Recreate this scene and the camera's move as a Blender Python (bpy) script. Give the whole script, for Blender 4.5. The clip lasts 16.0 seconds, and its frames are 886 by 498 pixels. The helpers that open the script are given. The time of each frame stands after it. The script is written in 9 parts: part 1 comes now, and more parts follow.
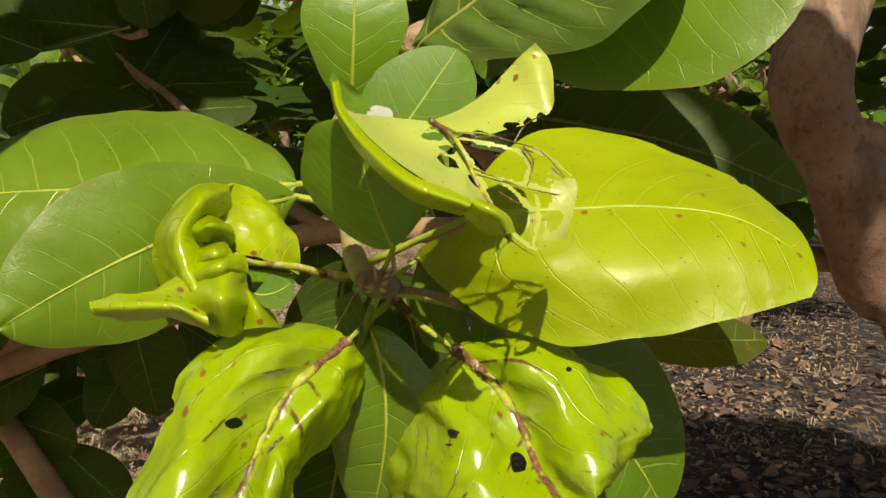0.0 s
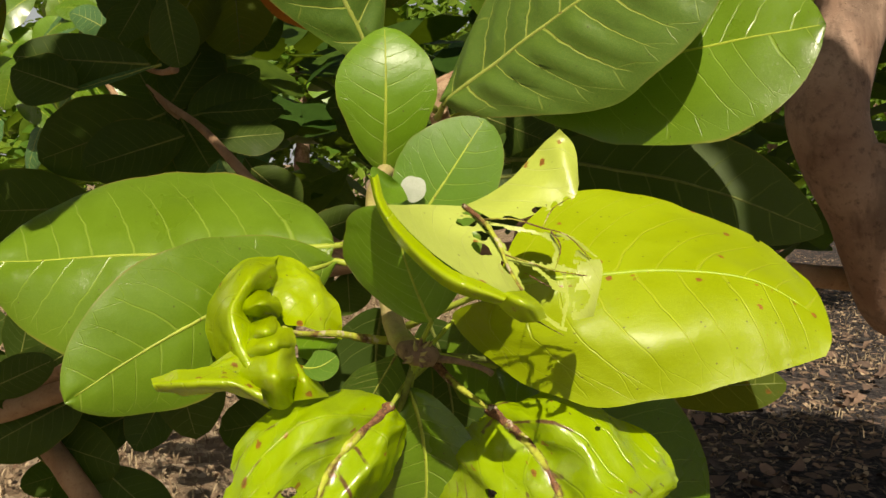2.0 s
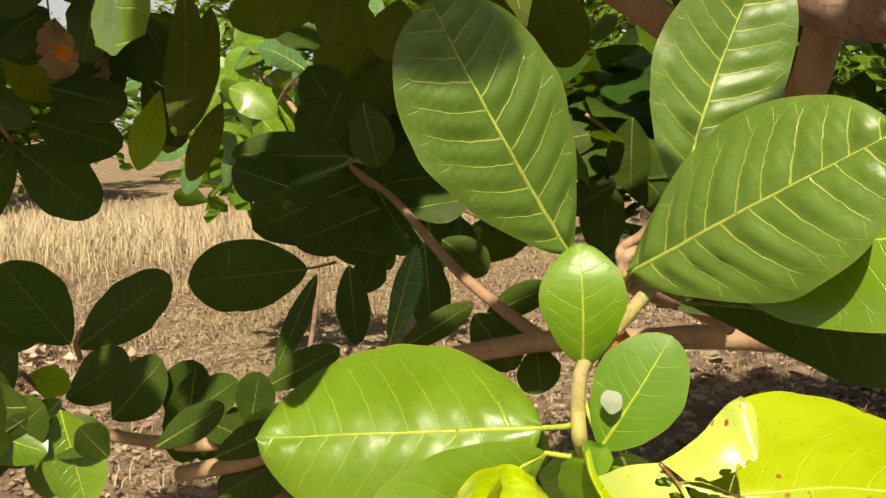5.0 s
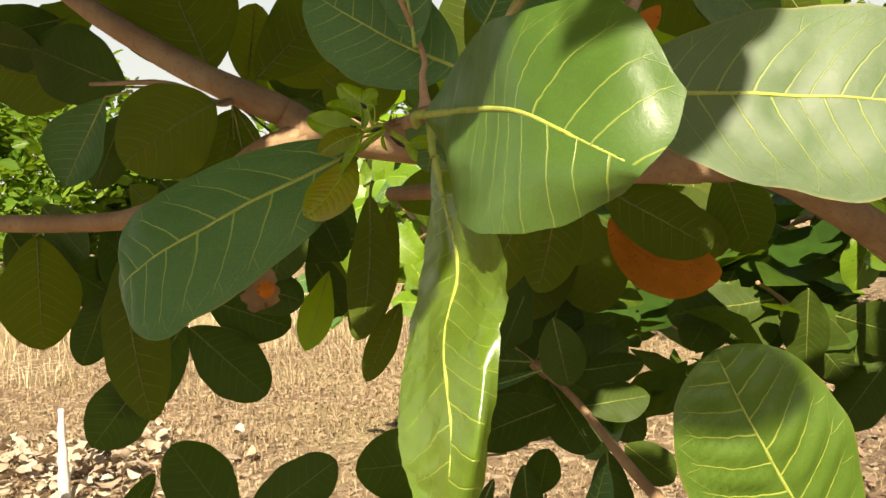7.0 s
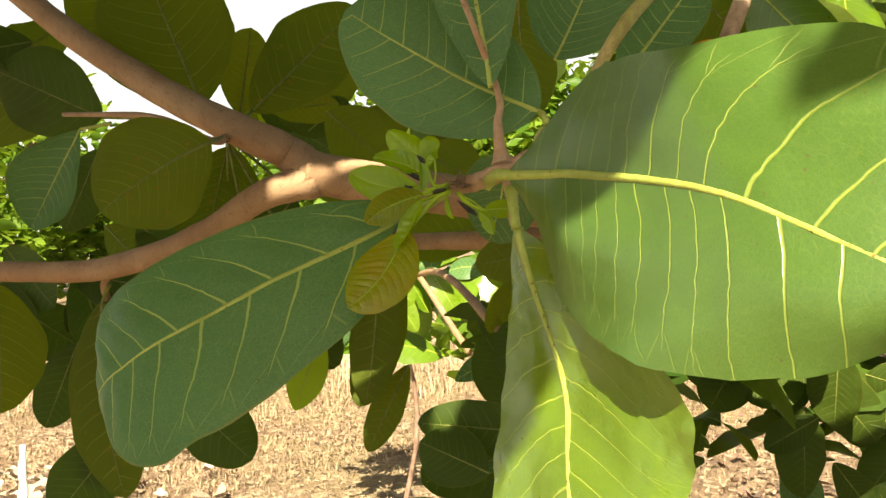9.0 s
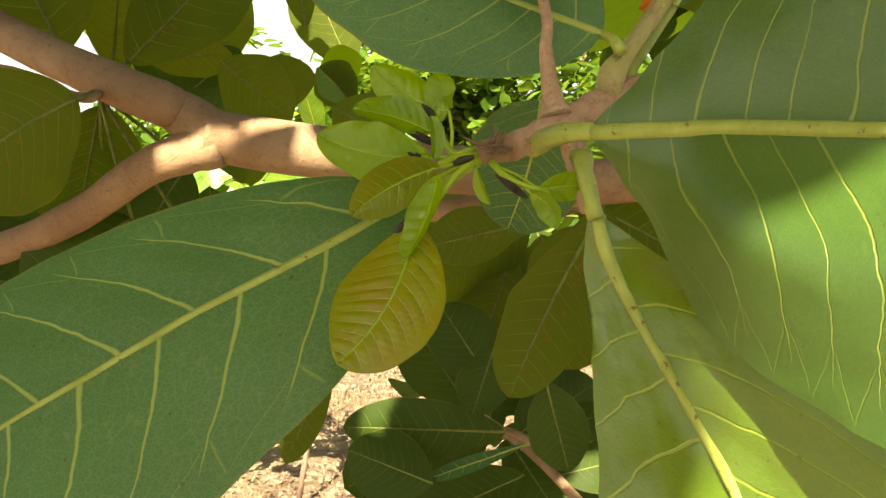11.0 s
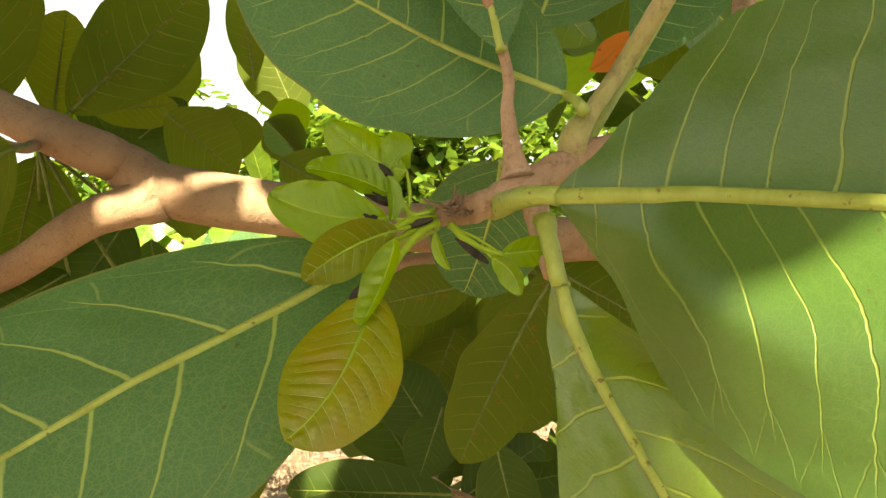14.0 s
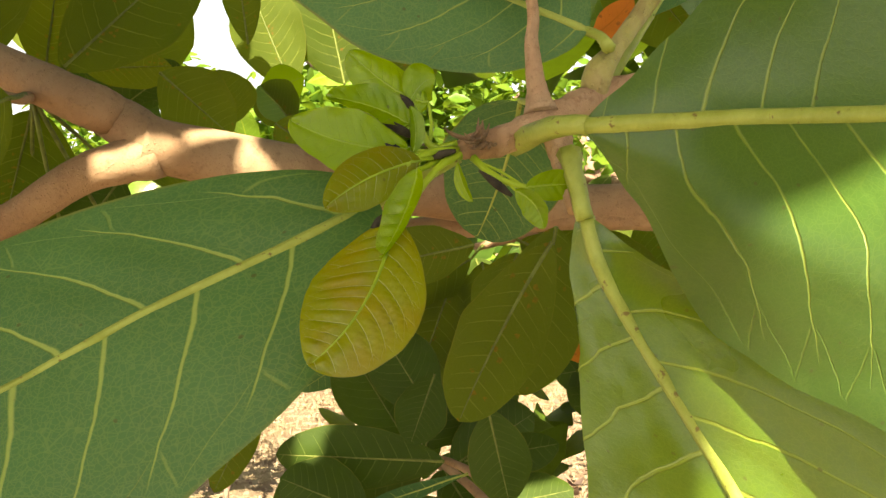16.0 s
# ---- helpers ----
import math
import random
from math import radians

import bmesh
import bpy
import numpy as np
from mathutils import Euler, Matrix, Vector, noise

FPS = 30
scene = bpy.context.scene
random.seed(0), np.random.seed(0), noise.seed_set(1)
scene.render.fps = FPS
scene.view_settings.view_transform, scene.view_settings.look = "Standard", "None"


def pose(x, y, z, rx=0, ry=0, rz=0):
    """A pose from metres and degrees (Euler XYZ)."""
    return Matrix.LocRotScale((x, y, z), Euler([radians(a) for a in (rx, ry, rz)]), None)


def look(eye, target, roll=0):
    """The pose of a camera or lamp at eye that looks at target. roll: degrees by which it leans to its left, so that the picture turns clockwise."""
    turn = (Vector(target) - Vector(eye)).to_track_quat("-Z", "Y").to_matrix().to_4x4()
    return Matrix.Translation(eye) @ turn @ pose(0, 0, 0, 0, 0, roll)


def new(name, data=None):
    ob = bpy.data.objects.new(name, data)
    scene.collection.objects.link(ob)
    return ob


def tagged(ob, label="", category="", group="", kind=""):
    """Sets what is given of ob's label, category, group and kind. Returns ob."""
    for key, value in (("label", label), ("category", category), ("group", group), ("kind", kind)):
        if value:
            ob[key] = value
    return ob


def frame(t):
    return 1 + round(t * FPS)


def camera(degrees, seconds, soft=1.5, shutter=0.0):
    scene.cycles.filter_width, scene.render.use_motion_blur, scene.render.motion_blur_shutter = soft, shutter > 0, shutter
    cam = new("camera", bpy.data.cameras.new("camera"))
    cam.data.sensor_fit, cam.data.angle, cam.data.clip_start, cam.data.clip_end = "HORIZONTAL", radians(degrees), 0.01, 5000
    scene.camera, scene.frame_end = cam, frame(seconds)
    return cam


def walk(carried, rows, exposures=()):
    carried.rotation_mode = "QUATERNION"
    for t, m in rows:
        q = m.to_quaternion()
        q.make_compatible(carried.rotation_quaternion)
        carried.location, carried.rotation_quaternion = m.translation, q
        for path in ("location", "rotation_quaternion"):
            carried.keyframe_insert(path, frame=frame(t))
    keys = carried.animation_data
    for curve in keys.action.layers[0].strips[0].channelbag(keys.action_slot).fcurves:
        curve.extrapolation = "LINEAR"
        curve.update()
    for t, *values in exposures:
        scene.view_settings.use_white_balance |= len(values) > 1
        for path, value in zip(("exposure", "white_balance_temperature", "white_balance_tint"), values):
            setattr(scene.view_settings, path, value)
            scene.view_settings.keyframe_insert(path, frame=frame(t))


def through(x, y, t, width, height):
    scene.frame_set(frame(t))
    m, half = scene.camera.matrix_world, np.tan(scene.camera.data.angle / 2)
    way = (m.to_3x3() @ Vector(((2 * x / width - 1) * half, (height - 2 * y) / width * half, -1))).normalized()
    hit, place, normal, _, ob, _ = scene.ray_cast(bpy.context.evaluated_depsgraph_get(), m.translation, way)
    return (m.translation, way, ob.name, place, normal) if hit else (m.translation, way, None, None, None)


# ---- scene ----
import collections

cam = camera(49.43, 16.0)
PATH = [
    (0, (0.0522, 0.0490, 1.0618), (-0.0836, 2.0378, 0.8999), 2.70),
    (0.5, (0.0548, 0.0426, 1.0711), (-0.0986, 2.0302, 0.9106), 2.56),
    (1, (0.0603, 0.0454, 1.0827), (-0.1086, 2.0328, 0.9360), 1.81),
    (1.5, (0.0584, 0.0376, 1.0851), (-0.1211, 2.0231, 0.9254), 1.63),
    (2, (0.0484, 0.0283, 1.0914), (-0.1322, 2.0125, 0.9165), 1.29),
    (2.5, (0.0541, 0.0240, 1.1021), (-0.1366, 2.0071, 0.9257), 0.78),
    (3, (0.0575, 0.0131, 1.1166), (-0.1493, 1.9944, 0.9393), 0.23),
    (3.2, (0.0564, 0.0061, 1.1186), (-0.1606, 1.9857, 0.9338), 0.14),
    (5.3, (0.0333, -0.0375, 1.2519), (-0.5326, 1.8604, 0.9729), -1.92),
    (5.5, (0.0234, -0.0391, 1.2716), (-0.5711, 1.8510, 0.9997), -1.73),
    (6, (-0.0043, -0.0330, 1.3106), (-0.6935, 1.8273, 1.0575), -2.07),
    (6.5, (-0.0268, -0.0190, 1.3370), (-0.7475, 1.8399, 1.1784), -2.23),
    (7, (-0.0480, -0.0135, 1.3611), (-0.7706, 1.8480, 1.2473), -2.17),
    (7.5, (-0.0714, 0.0084, 1.3718), (-0.8031, 1.8674, 1.2778), -2.00),
    (8, (-0.0889, 0.0278, 1.3784), (-0.8052, 1.8936, 1.3030), -1.53),
    (8.5, (-0.1064, 0.0410, 1.3837), (-0.8057, 1.9140, 1.3299), -1.17),
    (8.7, (-0.1133, 0.0525, 1.3820), (-0.8045, 1.9285, 1.3286), -1.20),
    (10.8, (-0.1989, 0.1912, 1.3871), (-0.6371, 2.1379, 1.2524), -2.60),
    (11, (-0.2028, 0.1920, 1.3898), (-0.6363, 2.1389, 1.2425), -2.86),
    (11.5, (-0.2087, 0.2007, 1.3883), (-0.6183, 2.1542, 1.2618), -2.64),
    (12, (-0.2145, 0.2061, 1.3836), (-0.5894, 2.1665, 1.2557), -2.49),
    (12.5, (-0.2134, 0.2046, 1.3846), (-0.5655, 2.1714, 1.2955), -2.40),
    (13, (-0.2122, 0.2047, 1.3866), (-0.5504, 2.1743, 1.3083), -2.28),
    (13.5, (-0.2082, 0.2069, 1.3885), (-0.5323, 2.1790, 1.3144), -2.21),
    (14, (-0.2076, 0.2024, 1.3920), (-0.5259, 2.1764, 1.3513), -2.18),
    (14.5, (-0.2030, 0.1944, 1.3908), (-0.5168, 2.1690, 1.3398), -1.74),
    (15, (-0.2050, 0.1919, 1.3879), (-0.5117, 2.1673, 1.3276), -1.69),
    (15.5, (-0.2073, 0.1912, 1.3863), (-0.5032, 2.1678, 1.3143), -1.36),
    (16, (-0.2166, 0.2045, 1.3817), (-0.5036, 2.1821, 1.2984), -1.10),
]
walk(cam, [(t, look(eye, target, roll)) for t, eye, target, roll in PATH], exposures=((0, 0.16, 7500, 11), (3.2, 0.26, 7500, 11), (5.3, 0.74, 7750, 9.5), (6.5, 1.12, 7900, 9.5), (7.5, 1.24, 8000, 9.5), (8.0, 1.36, 8050, 9.5), (8.7, 1.60, 8050, 9.5), (10.8, 1.94, 8100, 8), (12.5, 2.08, 8100, 8), (16, 2.14, 8100, 8)))

# ---- world, sun and exposure ----
world = bpy.data.worlds.new("world")
scene.world = world
world.use_nodes = True
wn = world.node_tree
sky = wn.nodes.new("ShaderNodeTexSky")
sky.sky_type = "NISHITA"
sky.sun_disc = False
SUN_ELEVATION, SUN_AZIMUTH = 45.0, 172.0      # azimuth: degrees from +y towards +x, where the sun stands
sky.sun_elevation = radians(SUN_ELEVATION)
sky.sun_rotation = radians(SUN_AZIMUTH)
sky.dust_density = 5.0
wn.links.new(sky.outputs[0], wn.nodes["Background"].inputs["Color"])
wn.nodes["Background"].inputs["Strength"].default_value = 0.032

sun = new("sun", bpy.data.lights.new("sun", "SUN"))
sun.data.energy, sun.data.angle, sun.data.color = 5.0, radians(0.53), (1.0, 0.95, 0.86)
SUN_WAY = Vector((math.sin(radians(SUN_AZIMUTH)) * math.cos(radians(SUN_ELEVATION)),
                  math.cos(radians(SUN_AZIMUTH)) * math.cos(radians(SUN_ELEVATION)), math.sin(radians(SUN_ELEVATION))))
sun.matrix_world = look(SUN_WAY * 30, (0, 0, 0))


# ---- materials ----
class Nodes:
    """A node material with short calls."""

    def __init__(self, name):
        self.mat = bpy.data.materials.new(name)
        self.mat.use_nodes = True
        self.tree = self.mat.node_tree
        self.tree.nodes.clear()

    def node(self, kind):
        return self.tree.nodes.new(kind)

    def voronoi(self, vector, scale, edges=False):
        n = self.node("ShaderNodeTexVoronoi")
        if edges:
            n.feature = "DISTANCE_TO_EDGE"
        self.put(n.inputs["Vector"], vector)
        self.put(n.inputs["Scale"], scale)
        return n

    def put(self, socket, value):
        if isinstance(value, bpy.types.NodeSocket):
            self.tree.links.new(value, socket)
        elif isinstance(value, (tuple, list)) and len(value) == 3 and socket.type == "RGBA":
            socket.default_value = (*value, 1)
        else:
            socket.default_value = value

    def math(self, op, a, b=0.0, c=0.0):
        n = self.node("ShaderNodeMath")
        n.operation = op
        for socket, value in zip(n.inputs, (a, b, c)):
            self.put(socket, value)
        return n.outputs[0]

    def band(self, value, low, high, out_low=0.0, out_high=1.0):
        n = self.node("ShaderNodeMapRange")
        n.interpolation_type = "SMOOTHSTEP"
        for socket, v in zip(n.inputs, (value, low, high, out_low, out_high)):
            self.put(socket, v)
        return n.outputs[0]

    def mix(self, factor, a, b, blend="MIX"):
        n = self.node("ShaderNodeMix")
        n.data_type, n.blend_type = "RGBA", blend
        self.put(n.inputs[0], factor)
        self.put(n.inputs[6], a)
        self.put(n.inputs[7], b)
        return n.outputs[2]

    def noise(self, scale, detail=4.0, rough=0.55, vector=None, distortion=0.0):
        n = self.node("ShaderNodeTexNoise")
        self.put(n.inputs["Scale"], scale)
        self.put(n.inputs["Detail"], detail)
        self.put(n.inputs["Roughness"], rough)
        self.put(n.inputs["Distortion"], distortion)
        if vector is not None:
            self.put(n.inputs["Vector"], vector)
        return n.outputs[0]

    def uv(self, name):
        n = self.node("ShaderNodeUVMap")
        n.uv_map = name
        return n.outputs[0]

    def split(self, vector):
        n = self.node("ShaderNodeSeparateXYZ")
        self.put(n.inputs[0], vector)
        return n.outputs

    def place(self):
        return self.node("ShaderNodeTexCoord").outputs["Object"]

    def world(self):
        return self.node("ShaderNodeNewGeometry").outputs["Position"]

    def chance(self):
        return self.node("ShaderNodeObjectInfo").outputs["Random"]

    def bump(self, height, strength, distance):
        n = self.node("ShaderNodeBump")
        self.put(n.inputs["Height"], height)
        n.inputs["Strength"].default_value = strength
        n.inputs["Distance"].default_value = distance
        return n.outputs[0]

    def surface(self, colour, rough=0.5, normal=None, gloss=0.5, through=None, share=0.0):
        b = self.node("ShaderNodeBsdfPrincipled")
        self.put(b.inputs["Base Color"], colour)
        self.put(b.inputs["Roughness"], rough)
        self.put(b.inputs["Specular IOR Level"], gloss)
        if normal is not None:
            self.put(b.inputs["Normal"], normal)
        last = b.outputs[0]
        if through is not None:
            tr = self.node("ShaderNodeBsdfTranslucent")
            self.put(tr.inputs["Color"], through)
            m = self.node("ShaderNodeMixShader")
            self.put(m.inputs[0], share)
            self.tree.links.new(last, m.inputs[1])
            self.tree.links.new(tr.outputs[0], m.inputs[2])
            last = m.outputs[0]
        self.tree.links.new(last, self.node("ShaderNodeOutputMaterial").inputs["Surface"])
        return self.mat


def leaf_material(name, blade, vein, through, share=0.35, rough=0.33, gloss=0.5, vein_amount=0.8, net=0.35, freckle=0.0, scar=0.0,
                  patchy=0.25, blush=None, vary=0.3, soft=1.0):
    n = Nodes(name)
    phase, side, _ = n.split(n.uv("vein"))
    metric = n.uv("metric")
    along, across, _ = n.split(metric)
    wob = n.noise(90.0, 2.0, 0.5, metric)
    phase = n.math("ADD", phase, n.math("MULTIPLY", n.math("SUBTRACT", wob, 0.5), 0.16))
    d = n.math("ABSOLUTE", n.math("SUBTRACT", n.math("FRACT", phase), 0.5))
    width = n.math("MULTIPLY", n.math("MULTIPLY_ADD", side, -0.036, 0.050), n.math("MULTIPLY_ADD", wob, 0.5 * soft, 0.75 * soft))
    line = n.math("MULTIPLY", n.band(n.math("DIVIDE", d, width), 0.3 / soft, 1.0, 1.0, 0.0), n.band(side, 0.74, 0.88, 1.0, 0.0))
    # towards the margin each side vein forks, and the arms meet in loops
    arm = n.math("MULTIPLY", n.math("MAXIMUM", n.math("SUBTRACT", side, 0.70), 0.0), 2.1)
    fork = n.math("MINIMUM", n.math("ABSOLUTE", n.math("SUBTRACT", n.math("FRACT", n.math("ADD", phase, arm)), 0.5)),
                  n.math("ABSOLUTE", n.math("SUBTRACT", n.math("FRACT", n.math("SUBTRACT", phase, arm)), 0.5)))
    fork = n.math("MULTIPLY", n.band(fork, 0.006, 0.026, 0.4, 0.0), n.math("MULTIPLY", n.band(side, 0.70, 0.76), n.band(side, 0.88, 0.96, 1.0, 0.0)))
    line = n.math("MAXIMUM", line, fork)
    # fine network between the side veins
    cells = n.voronoi(metric, 900.0, True)
    mesh = n.band(cells.outputs[0], 0.0, 0.09, 1.0, 0.0)
    cells2 = n.voronoi(metric, 300.0, True)
    mesh2 = n.band(cells2.outputs[0], 0.0, 0.035, 1.0, 0.0)
    nets = n.math("MAXIMUM", n.math("MULTIPLY", mesh, 0.45), n.math("MULTIPLY", mesh2, 0.5))
    broad = n.noise(26.0, 3.0, 0.6, metric)
    fine = n.noise(700.0, 3.0, 0.6, metric)
    dark = tuple(c * 0.62 for c in blade)
    light = tuple(min(1, c * 1.28 + 0.01) for c in blade)
    colour = n.mix(n.band(broad, 0.32, 0.68), n.mix(patchy, blade, dark), n.mix(patchy, blade, light))
    colour = n.mix(n.math("MULTIPLY", n.band(fine, 0.4, 0.7), 0.18), colour, light)
    if blush is not None:
        colour = n.mix(n.band(n.noise(60.0, 3.0, 0.6, metric), 0.45, 0.65, 0.0, 0.85), colour, blush)
    tone = n.math("MULTIPLY_ADD", n.chance(), vary, 1.0 - vary / 2)
    hsv = n.node("ShaderNodeHueSaturation")
    n.put(hsv.inputs["Color"], colour)
    n.put(hsv.inputs["Value"], tone)
    n.put(hsv.inputs["Hue"], n.math("MULTIPLY_ADD", n.chance(), -0.05 * vary, 0.5 + 0.025 * vary))
    colour = hsv.outputs[0]
    colour = n.mix(n.math("MULTIPLY", nets, net), colour, vein)
    colour = n.mix(n.math("MULTIPLY", line, vein_amount), colour, vein)
    if freckle:
        spots = n.voronoi(metric, 210.0)
        pick = n.math("GREATER_THAN", n.split(spots.outputs["Color"])[0], n.band(n.math("ABSOLUTE", across), 0.002, 0.010, 0.62, 1.0 - freckle * 0.5))
        spot = n.math("MULTIPLY", pick, n.band(n.math("ADD", spots.outputs["Distance"], n.math("MULTIPLY", fine, 0.7)), 0.56, 0.68, 1.0, 0.0))
        colour = n.mix(spot, colour, n.mix(n.band(fine, 0.4, 0.6), (0.30, 0.11, 0.02), (0.16, 0.05, 0.015)))
    if scar:
        # brown corky streaks along the midrib and out along some side veins
        rough_edge = n.math("MULTIPLY", n.noise(230.0, 4.0, 0.75, metric), 0.0052)
        near = n.band(n.math("SUBTRACT", n.math("ABSOLUTE", across), rough_edge), -0.0020 * scar, -0.0002 * scar, 1.0, 0.0)
        near = n.math("MULTIPLY", near, n.band(n.noise(70.0, 2.0, 0.5, metric), 0.36, 0.46))
        out = n.math("MULTIPLY", n.band(n.math("ADD", n.math("DIVIDE", d, width), n.math("MULTIPLY", fine, 1.6)), 1.6, 3.2, 1.0, 0.0), n.band(n.noise(62.0, 2.0, 0.5, metric), 0.55, 0.60))
        colour = n.mix(n.math("MAXIMUM", near, out), colour, n.mix(fine, (0.05, 0.02, 0.01), (0.2, 0.09, 0.04)))
    # dust-sized dark specks and a browned margin
    dust = n.voronoi(metric, 620.0)
    mote = n.math("MULTIPLY", n.math("GREATER_THAN", n.split(dust.outputs["Color"])[1], 0.975), n.band(dust.outputs["Distance"], 0.2, 0.32, 0.75, 0.0))
    colour = n.mix(mote, colour, (0.07, 0.05, 0.02))
    colour = n.mix(n.math("MULTIPLY", n.band(side, 0.965, 0.995), n.band(broad, 0.4, 0.65, 0.15, 0.75)), colour, (0.24, 0.19, 0.04))
    height = n.math("ADD", n.math("MULTIPLY", line, -0.9), n.math("ADD", n.math("MULTIPLY", nets, -0.09), n.math("MULTIPLY", fine, 0.16)))
    height = n.math("ADD", height, n.math("MULTIPLY", n.noise(130.0, 3.0, 0.6, metric), 0.7))
    normal = n.bump(height, 0.5, 0.0006)
    shine = n.math("MULTIPLY_ADD", broad, 0.22, rough - 0.08)
    glow = n.mix(n.math("MULTIPLY", line, 0.5), through, tuple(c * 0.7 for c in through))
    return n.surface(colour, shine, normal, gloss, glow, share)


def bark_material(name, base, dark, pale, scale=1.0, rough=0.75, blotch=0.5):
    n = Nodes(name)
    at = n.place()
    big = n.noise(16.0 * scale, 5.0, 0.6, at)
    small = n.noise(190.0 * scale, 5.0, 0.7, at)
    speck = n.voronoi(at, 420.0 * scale)
    dots = n.band(speck.outputs["Distance"], 0.12, 0.3, 1.0, 0.0)
    colour = n.mix(n.band(big, 0.3, 0.7), base, pale)
    colour = n.mix(n.band(small, 0.5, 0.75, 0.0, 0.7), colour, dark)
    stretch = n.node("ShaderNodeMapping")
    n.put(stretch.inputs["Vector"], at)
    stretch.inputs["Scale"].default_value = (1.0, 1.0, 0.35)
    patch = n.noise(42.0 * scale, 5.0, 0.65, stretch.outputs[0], 0.6)
    colour = n.mix(n.band(patch, 0.46, 0.66, 0.0, blotch), colour, dark)
    colour = n.mix(n.math("MULTIPLY", dots, 0.16), colour, pale)
    normal = n.bump(n.math("ADD", n.math("MULTIPLY", patch, 0.8), n.math("ADD", small, n.math("MULTIPLY", dots, 0.4))), 0.7, 0.0012)
    return n.surface(colour, rough, normal, 0.25)


def plain_material(name, a, b, scale, rough=0.6, gloss=0.3, through=None, share=0.0, fleck=False):
    n = Nodes(name)
    at = n.place()
    colour = n.mix(n.band(n.noise(scale, 5.0, 0.65, at), 0.3, 0.7), a, b)
    if fleck:
        colour = n.mix(n.band(n.noise(scale * 2.4, 3.0, 0.6, at), 0.62, 0.70, 0.0, 0.8), colour, (0.14, 0.07, 0.025))
    normal = n.bump(n.noise(scale * 7, 4.0, 0.6, at), 0.35, 0.0006)
    return n.surface(colour, rough, normal, gloss, through, share)


def scar_material():
    """A yellow-green rib gone corky: brown and bleached stretches between green ones."""
    n = Nodes("scarred_rib")
    at = n.place()
    big = n.noise(48.0, 4.0, 0.65, at)
    small = n.noise(700.0, 4.0, 0.7, at)
    colour = n.mix(n.band(small, 0.3, 0.7), (0.42, 0.47, 0.05), (0.34, 0.36, 0.04))
    colour = n.mix(n.band(big, 0.42, 0.52), colour, n.mix(n.band(small, 0.4, 0.6), (0.22, 0.10, 0.045), (0.09, 0.04, 0.02)))
    colour = n.mix(n.band(n.noise(240.0, 3.0, 0.6, at), 0.56, 0.66, 0.0, 0.8), colour, (0.52, 0.44, 0.32))
    return n.surface(colour, 0.7, n.bump(n.math("ADD", small, big), 0.8, 0.0008), 0.3)


def litter_material(name, a, b, rough=0.85, through=None, share=0.0):
    """For loose stuff: each island of the mesh has its own tone."""
    n = Nodes(name)
    each = n.node("ShaderNodeNewGeometry").outputs["Random Per Island"]
    colour = n.mix(each, a, b)
    colour = n.mix(n.band(n.noise(60.0, 3.0, 0.6, n.place()), 0.35, 0.7, 0.0, 0.5), colour, tuple(c * 0.55 for c in a))
    return n.surface(colour, rough, None, 0.15, through, share)


